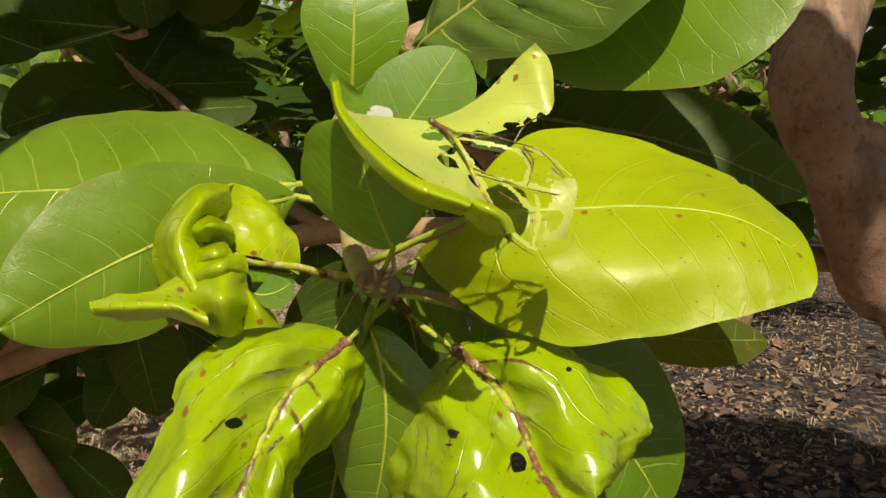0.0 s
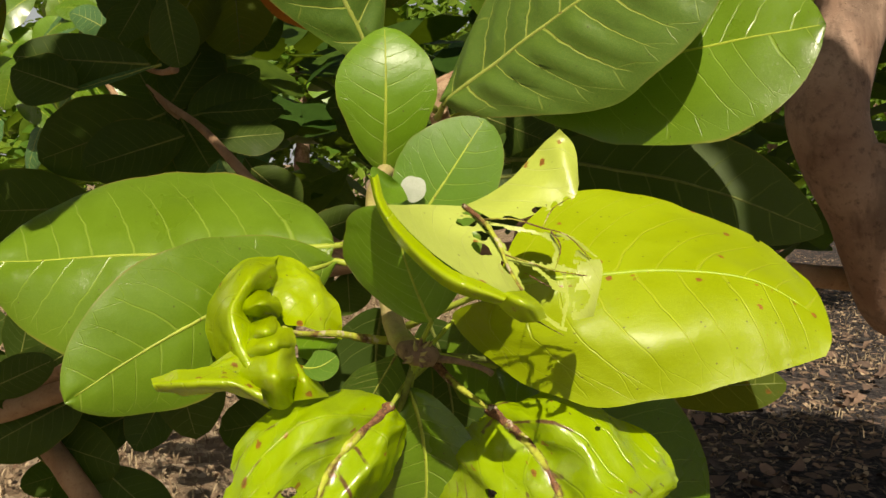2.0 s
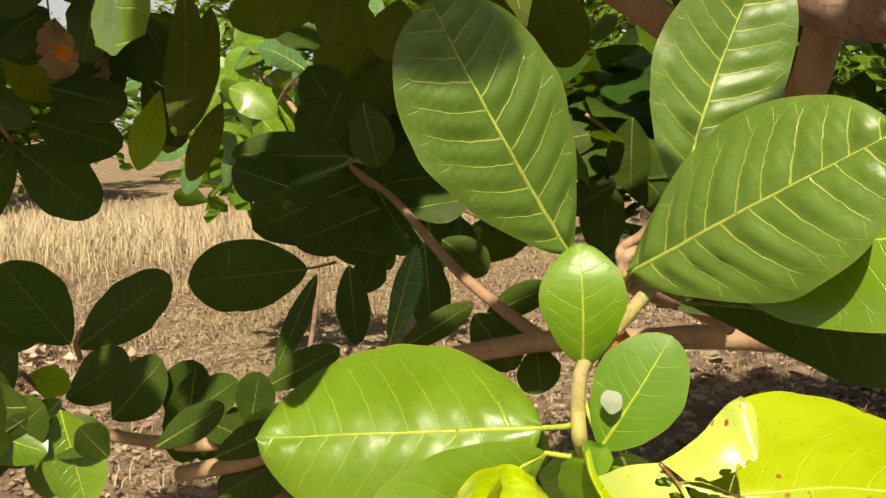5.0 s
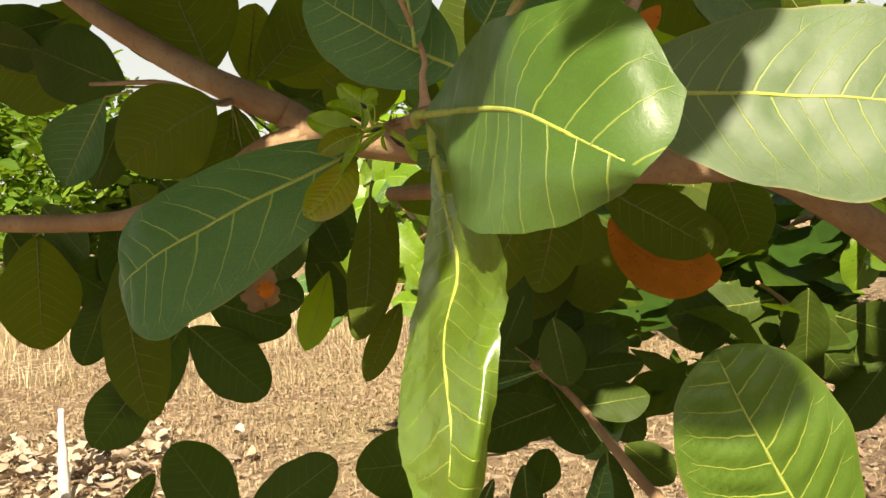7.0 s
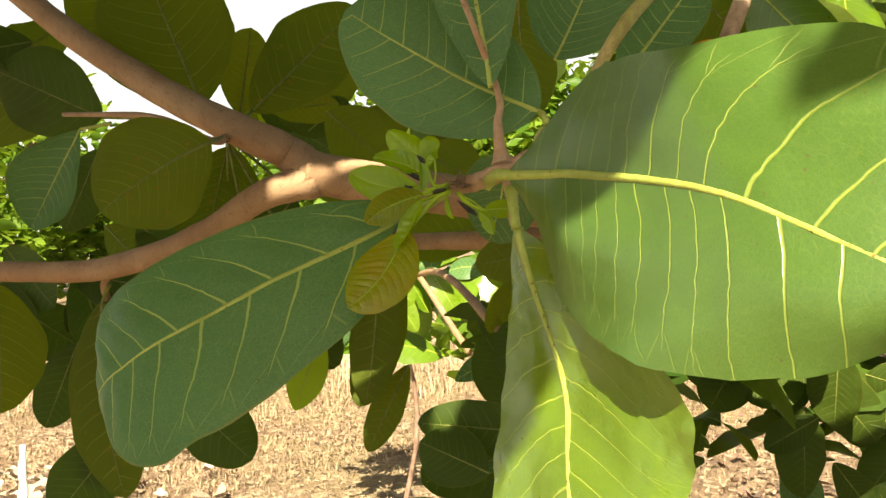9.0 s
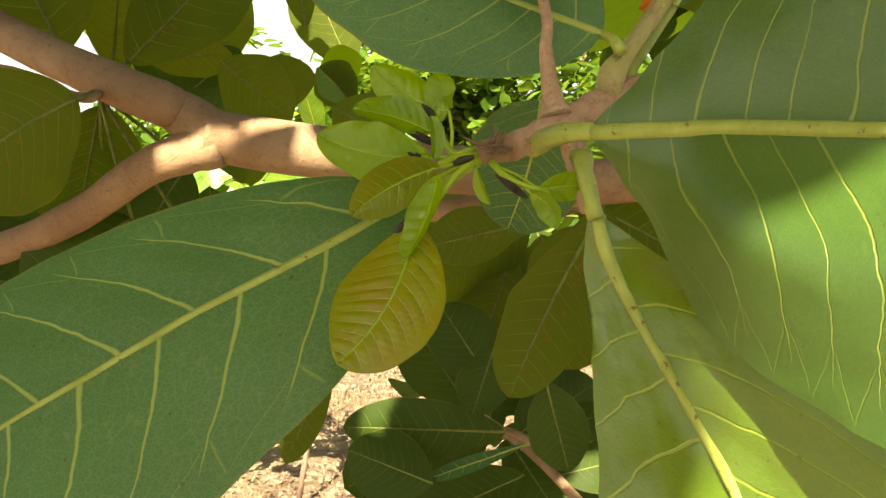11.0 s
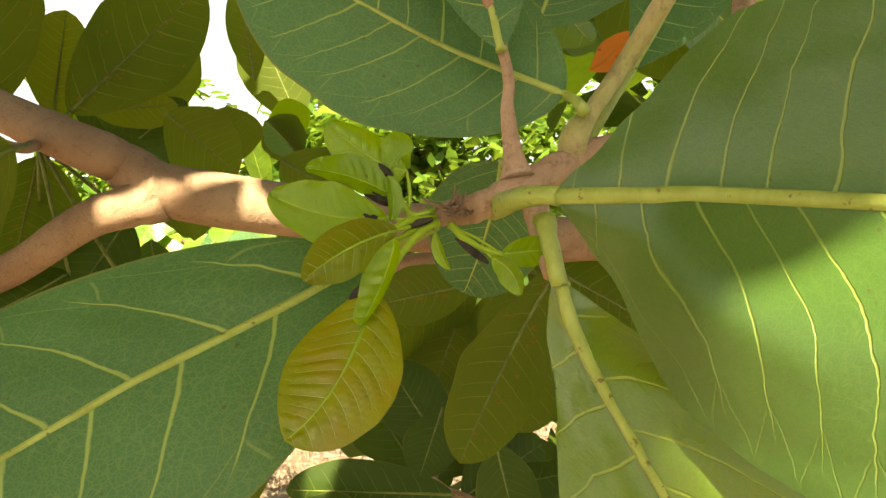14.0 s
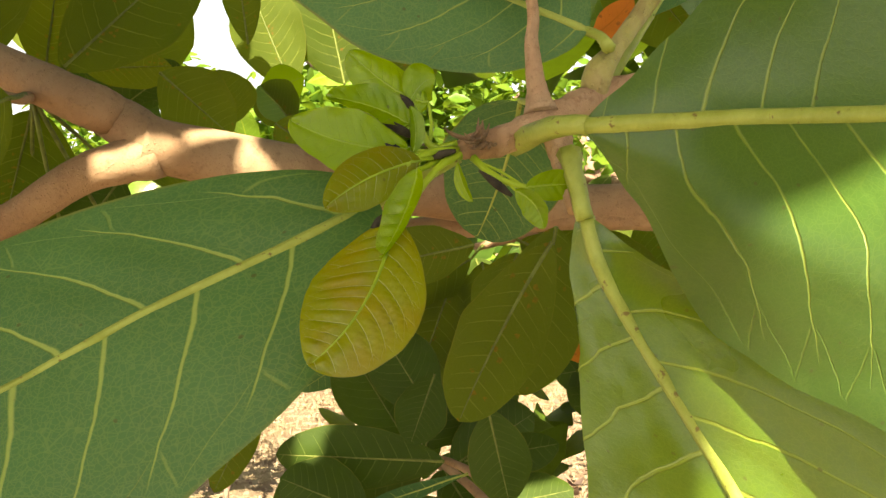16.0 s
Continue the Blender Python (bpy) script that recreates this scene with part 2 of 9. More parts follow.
MAT = {
    # mature blades, glossy upper faces
    "mature": leaf_material("mature_leaf", (0.092, 0.180, 0.008), (0.34, 0.46, 0.07), (0.16, 0.32, 0.01), 0.13, 0.27, 0.65, 0.34, 0.14),
    "fresh": leaf_material("fresh_leaf", (0.108, 0.225, 0.008), (0.38, 0.52, 0.09), (0.25, 0.48, 0.01), 0.18, 0.34, 0.6, 0.34, 0.10),
    "flush": leaf_material("flush_leaf", (0.262, 0.345, 0.004), (0.60, 0.62, 0.08), (0.5, 0.55, 0.0), 0.12, 0.33, 0.4, 0.16, 0.06, freckle=0.06, vary=0.06),
    "young": leaf_material("young_leaf", (0.325, 0.44, 0.004), (0.46, 0.54, 0.05), (0.44, 0.54, 0.0), 0.2, 0.2, 1.0, 0.16, 0.05, freckle=0.04, vary=0.06),
    "scarred": leaf_material("scarred_leaf", (0.275, 0.40, 0.004), (0.44, 0.52, 0.05), (0.38, 0.53, 0.0), 0.18, 0.22, 1.0, 0.2, 0.06, freckle=0.10, scar=1.0, vary=0.06),
    "chewed": leaf_material("chewed_leaf", (0.40, 0.48, 0.095), (0.55, 0.58, 0.20), (0.5, 0.6, 0.05), 0.10, 0.27, 0.9, 0.3, 0.15, freckle=0.16, vary=0.06),
    "eaten": leaf_material("eaten_leaf", (0.39, 0.47, 0.075), (0.58, 0.62, 0.20), (0.5, 0.6, 0.04), 0.10, 0.30, 0.8, 0.3, 0.10, freckle=0.05, vary=0.06),
    # duller blue-green faces of the shaded shoot
    "bluish": leaf_material("bluish_leaf", (0.052, 0.142, 0.047), (0.44, 0.52, 0.12), (0.14, 0.30, 0.03), 0.20, 0.45, 0.28, 0.66, 0.30),
    "pale": leaf_material("pale_leaf", (0.084, 0.164, 0.020), (0.46, 0.52, 0.09), (0.22, 0.40, 0.04), 0.22, 0.38, 0.6, 0.7, 0.24),
    "glare": leaf_material("glossy_pale_leaf", (0.052, 0.120, 0.017), (0.44, 0.51, 0.09), (0.34, 0.46, 0.010), 0.17, 0.38, 0.75, 0.42, 0.12, soft=0.85),
    "glossy": leaf_material("glossy_leaf", (0.105, 0.190, 0.018), (0.46, 0.53, 0.09), (0.46, 0.52, 0.006), 0.24, 0.26, 0.9, 0.5, 0.2, soft=0.9),
    "waxy": leaf_material("waxy_leaf", (0.052, 0.110, 0.024), (0.42, 0.48, 0.12), (0.26, 0.38, 0.03), 0.16, 0.48, 0.6, 0.5, 0.12, soft=1.3),
    # olive copy of the blade: dim light from behind put into the colour
    "under": leaf_material("backlit_olive_leaf", (0.062, 0.098, 0.010), (0.30, 0.34, 0.06), (0.235, 0.295, 0.011), 0.48, 0.60, 0.14, 0.75, 0.2, freckle=0.03, vary=0.5),
    # darker copy of the blade: shade of the crown put into the colour
    "shade": leaf_material("shade_tinted_leaf", (0.042, 0.074, 0.008), (0.18, 0.23, 0.05), (0.10, 0.20, 0.01), 0.28, 0.5, 0.18, 0.55, 0.08),
    # bright copy: sunlight through the blade put into its lime colour
    "lime": leaf_material("sun_tinted_leaf", (0.20, 0.36, 0.01), (0.42, 0.52, 0.08), (0.42, 0.62, 0.01), 0.5, 0.35, 0.4, 0.5, 0.08),
    "bronze": leaf_material("bronze_leaf", (0.20, 0.24, 0.006), (0.52, 0.56, 0.20), (0.34, 0.36, 0.01), 0.42, 0.2, 0.55, 0.9, 0.10,
                            blush=(0.27, 0.215, 0.006)),
    "sprout": leaf_material("sprout_leaf", (0.190, 0.330, 0.004), (0.34, 0.46, 0.05), (0.32, 0.46, 0.008), 0.35, 0.2, 0.5, 0.5, 0.08),
    "orange": leaf_material("orange_leaf", (0.55, 0.18, 0.02), (0.45, 0.12, 0.02), (0.6, 0.2, 0.01), 0.35, 0.6, 0.2, 0.25, 0.1, freckle=0.8, patchy=0.6),
    "dead": leaf_material("dead_leaf", (0.30, 0.19, 0.10), (0.40, 0.27, 0.15), (0.35, 0.2, 0.08), 0.2, 0.75, 0.15, 0.4, 0.2, patchy=0.6),
    "rib_green": plain_material("green_rib", (0.36, 0.44, 0.05), (0.27, 0.33, 0.04), 160.0, 0.45, 0.35, fleck=True),
    "rib_pale": plain_material("pale_rib", (0.38, 0.44, 0.10), (0.29, 0.34, 0.06), 160.0, 0.45, 0.35, fleck=True),
    # darkened ribs for the unlit blades, the shade put into their colour
    "rib_shade": plain_material("shade_tinted_rib", (0.20, 0.24, 0.05), (0.12, 0.14, 0.03), 160.0, 0.6, 0.25),
    "rib_scar": scar_material(),
    "rib_lime": plain_material("lime_rib", (0.34, 0.47, 0.03), (0.26, 0.38, 0.02), 160.0, 0.4, 0.4),
    "bark": bark_material("branch_bark", (0.30, 0.175, 0.095), (0.19, 0.110, 0.060), (0.40, 0.265, 0.155), blotch=0.3),
    "trunk": bark_material("trunk_bark", (0.20, 0.115, 0.075), (0.05, 0.03, 0.02), (0.36, 0.25, 0.18), 0.7),
    "twig_green": bark_material("green_twig_bark", (0.34, 0.34, 0.07), (0.22, 0.15, 0.06), (0.44, 0.34, 0.18), 1.4, 0.55),
    "twig_dry": bark_material("dry_twig_bark", (0.16, 0.10, 0.06), (0.05, 0.03, 0.02), (0.30, 0.20, 0.13), 2.0, 0.85),
    "node": bark_material("node_bark", (0.38, 0.22, 0.125), (0.17, 0.085, 0.045), (0.52, 0.37, 0.24), 2.0, 0.8),
    "spot": plain_material("papery_spot", (0.29, 0.33, 0.23), (0.20, 0.25, 0.15), 160.0, 0.35, 0.6, (0.5, 0.5, 0.4), 0.3),
    "black": plain_material("blackened_tip", (0.02, 0.018, 0.015), (0.06, 0.05, 0.035), 300.0, 0.8, 0.2),
}


# ---- builders ----
def mesh_object(name, verts, faces, material, parent=None, at=(0, 0, 0), smooth=True, uvs=None):
    me = bpy.data.meshes.new(name)
    me.from_pydata(verts, [], faces)
    if uvs:
        corner = np.empty(len(me.loops), dtype=np.int32)
        me.loops.foreach_get("vertex_index", corner)
        for key, values in uvs.items():
            layer = me.uv_layers.new(name=key)
            layer.data.foreach_set("uv", np.asarray(values, dtype=np.float32).ravel())
    if smooth:
        me.polygons.foreach_set("use_smooth", [True] * len(me.polygons))
    me.materials.append(MAT[material] if isinstance(material, str) else material)
    me.update()
    ob = new(name, me)
    if parent is not None:
        ob.parent = parent
        ob.location = Vector(at) - PLACE[parent]
    else:
        ob.location = at
    PLACE[ob] = Vector(at)
    return ob


PLACE = {}


def curve_through(points, steps):
    """A smooth line through (place, radius) pairs."""
    ps = [np.array([*p, r], float) for p, r in points]
    if len(ps) == 2:
        ps.insert(1, (ps[0] + ps[1]) / 2)
    ext = [2 * ps[0] - ps[1], *ps, 2 * ps[-1] - ps[-2]]
    line = []
    for i in range(1, len(ext) - 2):
        a, b, c, d = ext[i - 1:i + 3]
        for k in range(steps):
            s = k / steps
            line.append(0.5 * (2 * b + (c - a) * s + (2 * a - 5 * b + 4 * c - d) * s * s + (3 * b - a - 3 * c + d) * s ** 3))
    line.append(ps[-1])
    return line


def tube(points, origin, steps=6, around=10, wobble=0.06, seed=0):
    """Vertices and faces of a tapered limb with slightly uneven girth and closed ends."""
    line = curve_through(points, steps)
    origin = np.array(origin, float)
    verts, faces = [], []
    side = None
    for i, q in enumerate(line):
        nxt, prv = line[min(i + 1, len(line) - 1)][:3], line[max(i - 1, 0)][:3]
        way = Vector(nxt - prv).normalized()
        if side is None:
            side = way.orthogonal().normalized()
        side = (side - way * side.dot(way)).normalized()
        other = way.cross(side)
        for k in range(around):
            a = 2 * math.pi * k / around
            spot = Vector(q[:3]) + (side * math.cos(a) + other * math.sin(a)) * q[3]
            girth = 1 + wobble * (noise.noise(spot * (0.35 / max(q[3], 0.002)) + Vector((seed, 0, 0))) * 2)
            p = Vector(q[:3]) + (side * math.cos(a) + other * math.sin(a)) * (q[3] * girth)
            verts.append(tuple(np.array(p) - origin))
        if i:
            o = (i - 1) * around
            for k in range(around):
                k2 = (k + 1) % around
                faces.append((o + k, o + k2, o + around + k2, o + around + k))
    verts.append(tuple(line[0][:3] - origin))
    verts.append(tuple(line[-1][:3] - origin))
    n = len(verts)
    for k in range(around):
        k2 = (k + 1) % around
        faces.append((k2, k, n - 2))
        o = (len(line) - 1) * around
        faces.append((o + k, o + k2, n - 1))
    return verts, faces


def twig(name, label, category, points, material="bark", group="", steps=6, around=12, wobble=0.08):
    """A shoot or branch: an Empty at its foot, and its woody stem."""
    foot = Vector(points[0][0])
    ob = new(name)
    ob.location = foot
    ob.empty_display_size = 0.02
    PLACE[ob] = foot
    tagged(ob, label, category, group)
    limb(ob, "stem", points, material, steps=steps, around=around, wobble=wobble)
    return ob


def limb(parent, name, points, material="bark", label="", steps=8, around=14, wobble=0.045):
    v, f = tube(points, points[0][0], steps, around, wobble, len(bpy.data.objects) * 0.37)
    ob = mesh_object(name, v, f, material, parent, points[0][0])
    return tagged(ob, label) if label else ob


def outline(u, full=1.28, power=0.72):
    """Half width of a cashew blade along its length: a wedge at the foot, widest past the middle, round at the end."""
    return math.sin(math.pi * min(max(u, 0.0), 1.0) ** full) ** power if 0 < u < 1 else 0.0


SEED = [0]


def vein_phase(u, x, veins, seed):
    """Counts the side veins along the blade: they leave the midrib steeply, bend towards the tip and stand unevenly."""
    q = veins * (u - 0.42 * x - 1.1 * x * x)
    return q + 0.5 * noise.noise(Vector((q * 0.55, seed, 2.0))) + 0.12 * math.sin(7 * u + seed)


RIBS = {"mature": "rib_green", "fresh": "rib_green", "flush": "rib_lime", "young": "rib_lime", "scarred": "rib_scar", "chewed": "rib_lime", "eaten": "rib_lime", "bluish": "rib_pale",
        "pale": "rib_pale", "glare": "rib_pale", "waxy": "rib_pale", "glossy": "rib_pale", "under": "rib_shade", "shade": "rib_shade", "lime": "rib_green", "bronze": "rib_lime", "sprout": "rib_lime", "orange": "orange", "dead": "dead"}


def leaf(parent, material, base, mid, tip, up, width, foot=None, cup=0.0, quilt=0.0, ruffle=0.0, crumple=0.0, veins=11, res=(26, 14),
         full=1.28, power=0.72, label="", rib=1.0, twist=0.0, name="leaf", jag=0.0, lop=None):
    """A blade along base-mid-tip that faces up, with a midrib and leaf stalk (to foot) of its own.
    cup: how far the margins rise; quilt: bulges between the side veins; ruffle: wavy margin; crumple: blisters."""
    SEED[0] += 1
    seed = SEED[0] * 1.618
    b, m, t = Vector(base), Vector(mid), Vector(tip)
    c = m * 2 - (b + t) / 2
    up = Vector(up)
    length = sum(((b * (1 - s) ** 2 + c * 2 * s * (1 - s) + t * s * s) - (b * (1 - s + .1) ** 2 + c * 2 * (s - .1) * (1.1 - s) + t * (s - .1) ** 2)).length
                 for s in [k / 10 for k in range(1, 11)])
    n_u, n_v = res
    rows, uv_vein, uv_metric, spine = [], {}, {}, []
    if lop is None:
        lop = 1.0 + 0.1 * noise.noise(Vector((seed, 3, 1)))
    for i in range(n_u + 1):
        u = i / n_u
        # finer rows at the two ends, where the outline turns
        u = min(max(0.5 - 0.5 * math.cos(math.pi * u) * (0.55 + 0.45 * abs(2 * u - 1)), 0.0), 1.0)
        p = b * (1 - u) ** 2 + c * 2 * u * (1 - u) + t * u * u
        way = ((c - b) * (1 - u) + (t - c) * u).normalized()
        face = (up - way * up.dot(way)).normalized()
        if twist:
            face = Matrix.Rotation(radians(twist) * (u - 0.5), 3, way) @ face
        side = way.cross(face)
        half = max(width / 2 * outline(u, full, power), width * 0.004)
        edge = 1 + 0.035 * noise.noise(Vector((u * 5, seed, 0))) * 2
        spine.append((p, face, u))
        row = []
        for j in range(n_v + 1):
            v = -1 + 2 * j / n_v
            w = half * edge * (lop if v > 0 else 2 - lop) * (1 + 0.03 * noise.noise(Vector((u * 9, seed, v))))
            x = abs(v) * half / length
            phase = vein_phase(u, x, veins, seed)
            if jag:
                w *= 1 - jag * max(0, noise.noise(Vector((u * 14, seed, v > 0)))) * abs(v)
            bulge = 0.5 - 0.5 * math.cos(2 * math.pi * (phase + (0.5 if v > 0 else 0.0) + 0.5))
            rise = cup * v * v * half
            rise += quilt * bulge * min(1, 4 * abs(v)) * (1 - abs(v) ** 3) * length
            rise += ruffle * half * v * v * math.sin(5.2 * u + seed + (2.1 if v > 0 else 0)) + 0.5 * ruffle * half * abs(v) ** 3 * math.sin(17 * u + seed * 2 + 3 * v)
            flat = Vector((u * length, v * half, seed))
            if crumple:
                rise += crumple * noise.noise(flat * 55) * min(1, 3 * abs(v) + 0.15) + 0.4 * crumple * noise.noise(flat * 140) * abs(v)
            rise += 0.011 * length * noise.noise(flat * 40) + 0.0025 * length * noise.noise(flat * 105)
            row.append(tuple(p + side * (v * w) + face * rise - b))
        rows.append(row)
        uv_vein[i] = [(vein_phase(u, abs(-1 + 2 * j / n_v) * half / length, veins, seed), abs(-1 + 2 * j / n_v)) for j in range(n_v + 1)]
        uv_metric[i] = [(u * length + seed, (-1 + 2 * j / n_v) * half) for j in range(n_v + 1)]
    verts = [p for row in rows for p in row]
    faces, vein, metric = [], [], []
    for i in range(n_u):
        for j in range(n_v):
            k = i * (n_v + 1) + j
            faces.append((k, k + 1, k + n_v + 2, k + n_v + 1))
            off = 0.5 if j >= n_v / 2 else 0.0
            for a, e in ((i, j), (i, j + 1), (i + 1, j + 1), (i + 1, j)):
                vein.append((uv_vein[a][e][0] + off, uv_vein[a][e][1]))
                metric.append(uv_metric[a][e])
    ob = mesh_object(name, verts, faces, material, parent, base, uvs={"vein": vein, "metric": metric})
    if label:
        tagged(ob, label)
    # stalk and midrib, one tapering cord
    cord = []
    thick = 0.0085 * length ** 0.5 * 0.5 * rib
    mid_col = n_v // 2
    if foot is not None:
        f = Vector(foot)
        cord.append((f, thick * 1.35))
        cord.append((f.lerp(b, 0.5) + (b - f).orthogonal().normalized() * 0.0008, thick * 1.05))
    for i in range(0, n_u + 1, max(1, n_u // 16)):
        p = b + Vector(rows[i][mid_col]) + spine[i][1] * thick * -0.45 * (1.0 - 0.82 * spine[i][2])
        if i == n_u:
            break
        cord.append((p, thick * (1.0 - 0.82 * spine[i][2])))
    v, f = tube(cord, base, 2, 6, 0.04, seed)
    mesh_object("midrib", v, f, RIBS[material], ob, base)
    return ob


def rounded(verts, faces, fixed, times):
    """Evens out the stepped rims of the holes, and leaves the outer margin as it is."""
    seen = collections.Counter(frozenset((f[i], f[i - 1])) for f in faces for i in range(4))
    rim = collections.defaultdict(list)
    for edge, count in seen.items():
        if count == 1:
            a, b = edge
            rim[a].append(b)
            rim[b].append(a)
    points = [Vector(p) for p in verts]
    keep = set(fixed)
    for _ in range(times):
        moved = {k: points[k] * 0.4 + sum((points[m] for m in near), Vector()) * (0.6 / len(near)) for k, near in rim.items() if k not in keep}
        for k, p in moved.items():
            points[k] = p
    return [tuple(p) for p in points]


def patch(parent, material, net, rib=0, name="leaf", label="", res=(12, 12), holes=None, crumple=0.0, wrinkle=0.0, pucker=0.0, veins=5, rib_size=0.0, rib_material="rib_scar"):
    """A curled or folded piece of blade, smooth over a small net of places; rib: the column of the net that is the midrib."""
    SEED[0] += 1
    seed = SEED[0] * 1.618
    grid = np.array(net, float)
    m, n = grid.shape[:2]

    def smooth(values, at):
        ext = np.concatenate([[2 * values[0] - values[1]], values, [2 * values[-1] - values[-2]]])
        i = min(int(at), len(values) - 2)
        f = at - i
        p, q, r, t = ext[i:i + 4]
        return 0.5 * (2 * q + (r - p) * f + (2 * p - 5 * q + 4 * r - t) * f * f + (3 * q - p - 3 * r + t) * f ** 3)

    n_u, n_v = (m - 1) * res[0] // 2, (n - 1) * res[1] // 2
    surface = np.array([[smooth(np.array([smooth(grid[:, c], u) for c in range(n)]), v) for v in np.linspace(0, n - 1, n_v + 1)]
                        for u in np.linspace(0, m - 1, n_u + 1)])
    du, dv = np.gradient(surface, axis=0), np.gradient(surface, axis=1)
    normal = np.cross(du, dv)
    normal /= np.maximum(np.linalg.norm(normal, axis=2, keepdims=True), 1e-9)
    turned = normal[..., 1].mean() > 0      # the upper face of the blade looks out of the tree
    if turned:
        normal = -normal
    rib_at = round(rib * n_v / (n - 1))
    along = np.concatenate([[0], np.cumsum(np.linalg.norm(np.diff(surface[:, rib_at], axis=0), axis=1))])
    across = np.concatenate([np.zeros((n_u + 1, 1)), np.cumsum(np.linalg.norm(np.diff(surface, axis=1), axis=2), axis=1)], axis=1)
    across = across - across[:, rib_at:rib_at + 1]
    length = along[-1]
    origin = Vector(surface[0, rib_at])
    verts, vein_at, metric_at = [], [], []
    for i in range(n_u + 1):
        for j in range(n_v + 1):
            x = abs(across[i, j]) / length
            far = max(abs(across[i, 0]), abs(across[i, -1]), 1e-6)
            phase = vein_phase((along[i] / length) ** 0.9, x, veins, seed) + (0.5 if j >= rib_at else 0.0)
            flat = Vector((along[i], across[i, j], seed))
            rise = crumple * (noise.noise(flat * 42) + 0.4 * noise.noise(flat * 100)) * min(1, 60 * abs(across[i, j]) + 0.2)
            if wrinkle:
                rise += wrinkle * (1.0 - 2.2 * abs(noise.noise(flat * 95)) - 0.9 * abs(noise.noise(flat * 210)))
            if pucker:
                rise -= pucker * (abs(math.cos(math.pi * phase)) ** 0.6 - 0.5) * min(1, 90 * abs(across[i, j])) * (0.6 + noise.noise(flat * 30))
            edge = 0.0016 * noise.noise(Vector((along[i] * 70, seed, j > rib_at))) * (1 if j in (0, n_v) else 0)
            p = surface[i, j] + normal[i, j] * rise + dv[i, j] / max(np.linalg.norm(dv[i, j]), 1e-9) * edge
            verts.append(tuple(Vector(p) - origin))
            vein_at.append((phase, min(abs(across[i, j]) / far, 1.0) * 0.96))
            metric_at.append((along[i] + seed, across[i, j]))
    faces, vein, metric = [], [], []
    for i in range(n_u):
        for j in range(n_v):
            if holes and holes((i + 0.5) / n_u, (j + 0.5) / n_v):
                continue
            k = i * (n_v + 1) + j
            face = (k, k + 1, k + n_v + 2, k + n_v + 1)
            face = face if turned else face[::-1]
            faces.append(face)
            lift = 0.5 if j < rib_at and j + 1 >= rib_at else 0.0
            for c in face:
                ph = vein_at[c][0] - (lift if c % (n_v + 1) >= rib_at else 0.0)
                vein.append((ph, vein_at[c][1]))
                metric.append(metric_at[c])
    if holes and holes is not lacy:
        verts = rounded(verts, faces, [k for k in range(len(verts)) if k % (n_v + 1) in (0, n_v) or k // (n_v + 1) in (0, n_u)], 1)
    ob = mesh_object(name, verts, faces, material, parent, origin, uvs={"vein": vein, "metric": metric})
    if label:
        tagged(ob, label)
    if rib_size:
        line = [(origin + Vector(verts[i * (n_v + 1) + rib_at]) - Vector(normal[i, rib_at]) * rib_size * 0.3, rib_size * (1 - 0.7 * along[i] / length)) for i in range(0, n_u + 1, 4)]
        v, f = tube(line, origin, 3, 8, 0.3 if rib_material == "rib_scar" else 0.05, seed)
        mesh_object("midrib", v, f, rib_material, ob, origin)
    return ob


# ---- eaten shapes ----
def in_hole(u, v, holes, seed):
    n = noise.noise(Vector((u * 24, v * 20, seed))) * 0.7
    return any(((u - a) / ra) ** 2 + ((v - c) / rc) ** 2 < 1 + n for a, c, ra, rc in holes)


def pricked(u, v):
    """Torn holes in a scarred blade."""
    return in_hole(u, v, ((0.74, 0.43, 0.055, 0.035), (0.56, 0.22, 0.028, 0.022), (0.62, 0.20, 0.012, 0.01), (0.40, 0.86, 0.014, 0.014)), 7)


def pinholed(u, v):
    """A pinprick near the margin and a nick in the edge."""
    return in_hole(u, v, ((0.62, 0.93, 0.006, 0.012), (0.83, 0.0, 0.012, 0.05)), 2)


def torn(u, v):
    return in_hole(u, v, ((0.60, 0.36, 0.028, 0.035), (0.70, 0.66, 0.075, 0.03), (0.57, 0.0, 0.03, 0.035)), 3)


def eaten(u, v):
    """Bean-shaped holes beside the midrib, between the veins that are left."""
    return in_hole(u, v, ((0.26, 0.80, 0.06, 0.13), (0.46, 0.82, 0.06, 0.12), (0.62, 0.62, 0.085, 0.15), (0.38, 0.97, 0.04, 0.06), (0.82, 0.82, 0.05, 0.10), (0.14, 0.93, 0.03, 0.06)), 5)


def nibbled(u, v):
    return in_hole(u, v, ((0.12, 0.98, 0.05, 0.10), (0.34, 0.92, 0.055, 0.07), (0.46, 0.99, 0.04, 0.10), (0.24, 0.74, 0.012, 0.02), (0.6, 0.97, 0.06, 0.05)), 6)


LACE = (((0.0, 0.0), (0.33, 0.08), (0.66, 0.02), (0.95, 0.12)), ((0.42, 0.08), (0.5, 0.25), (0.45, 0.47)), ((0.0, 0.5), (0.33, 0.52), (0.55, 0.48), (0.95, 0.5)),
        ((0.25, 0.55), (0.42, 0.66), (0.55, 0.68)), ((0.1, 0.98), (0.33, 0.96), (0.6, 0.98)), ((0.55, 0.48), (0.62, 0.75), (0.55, 0.95)))


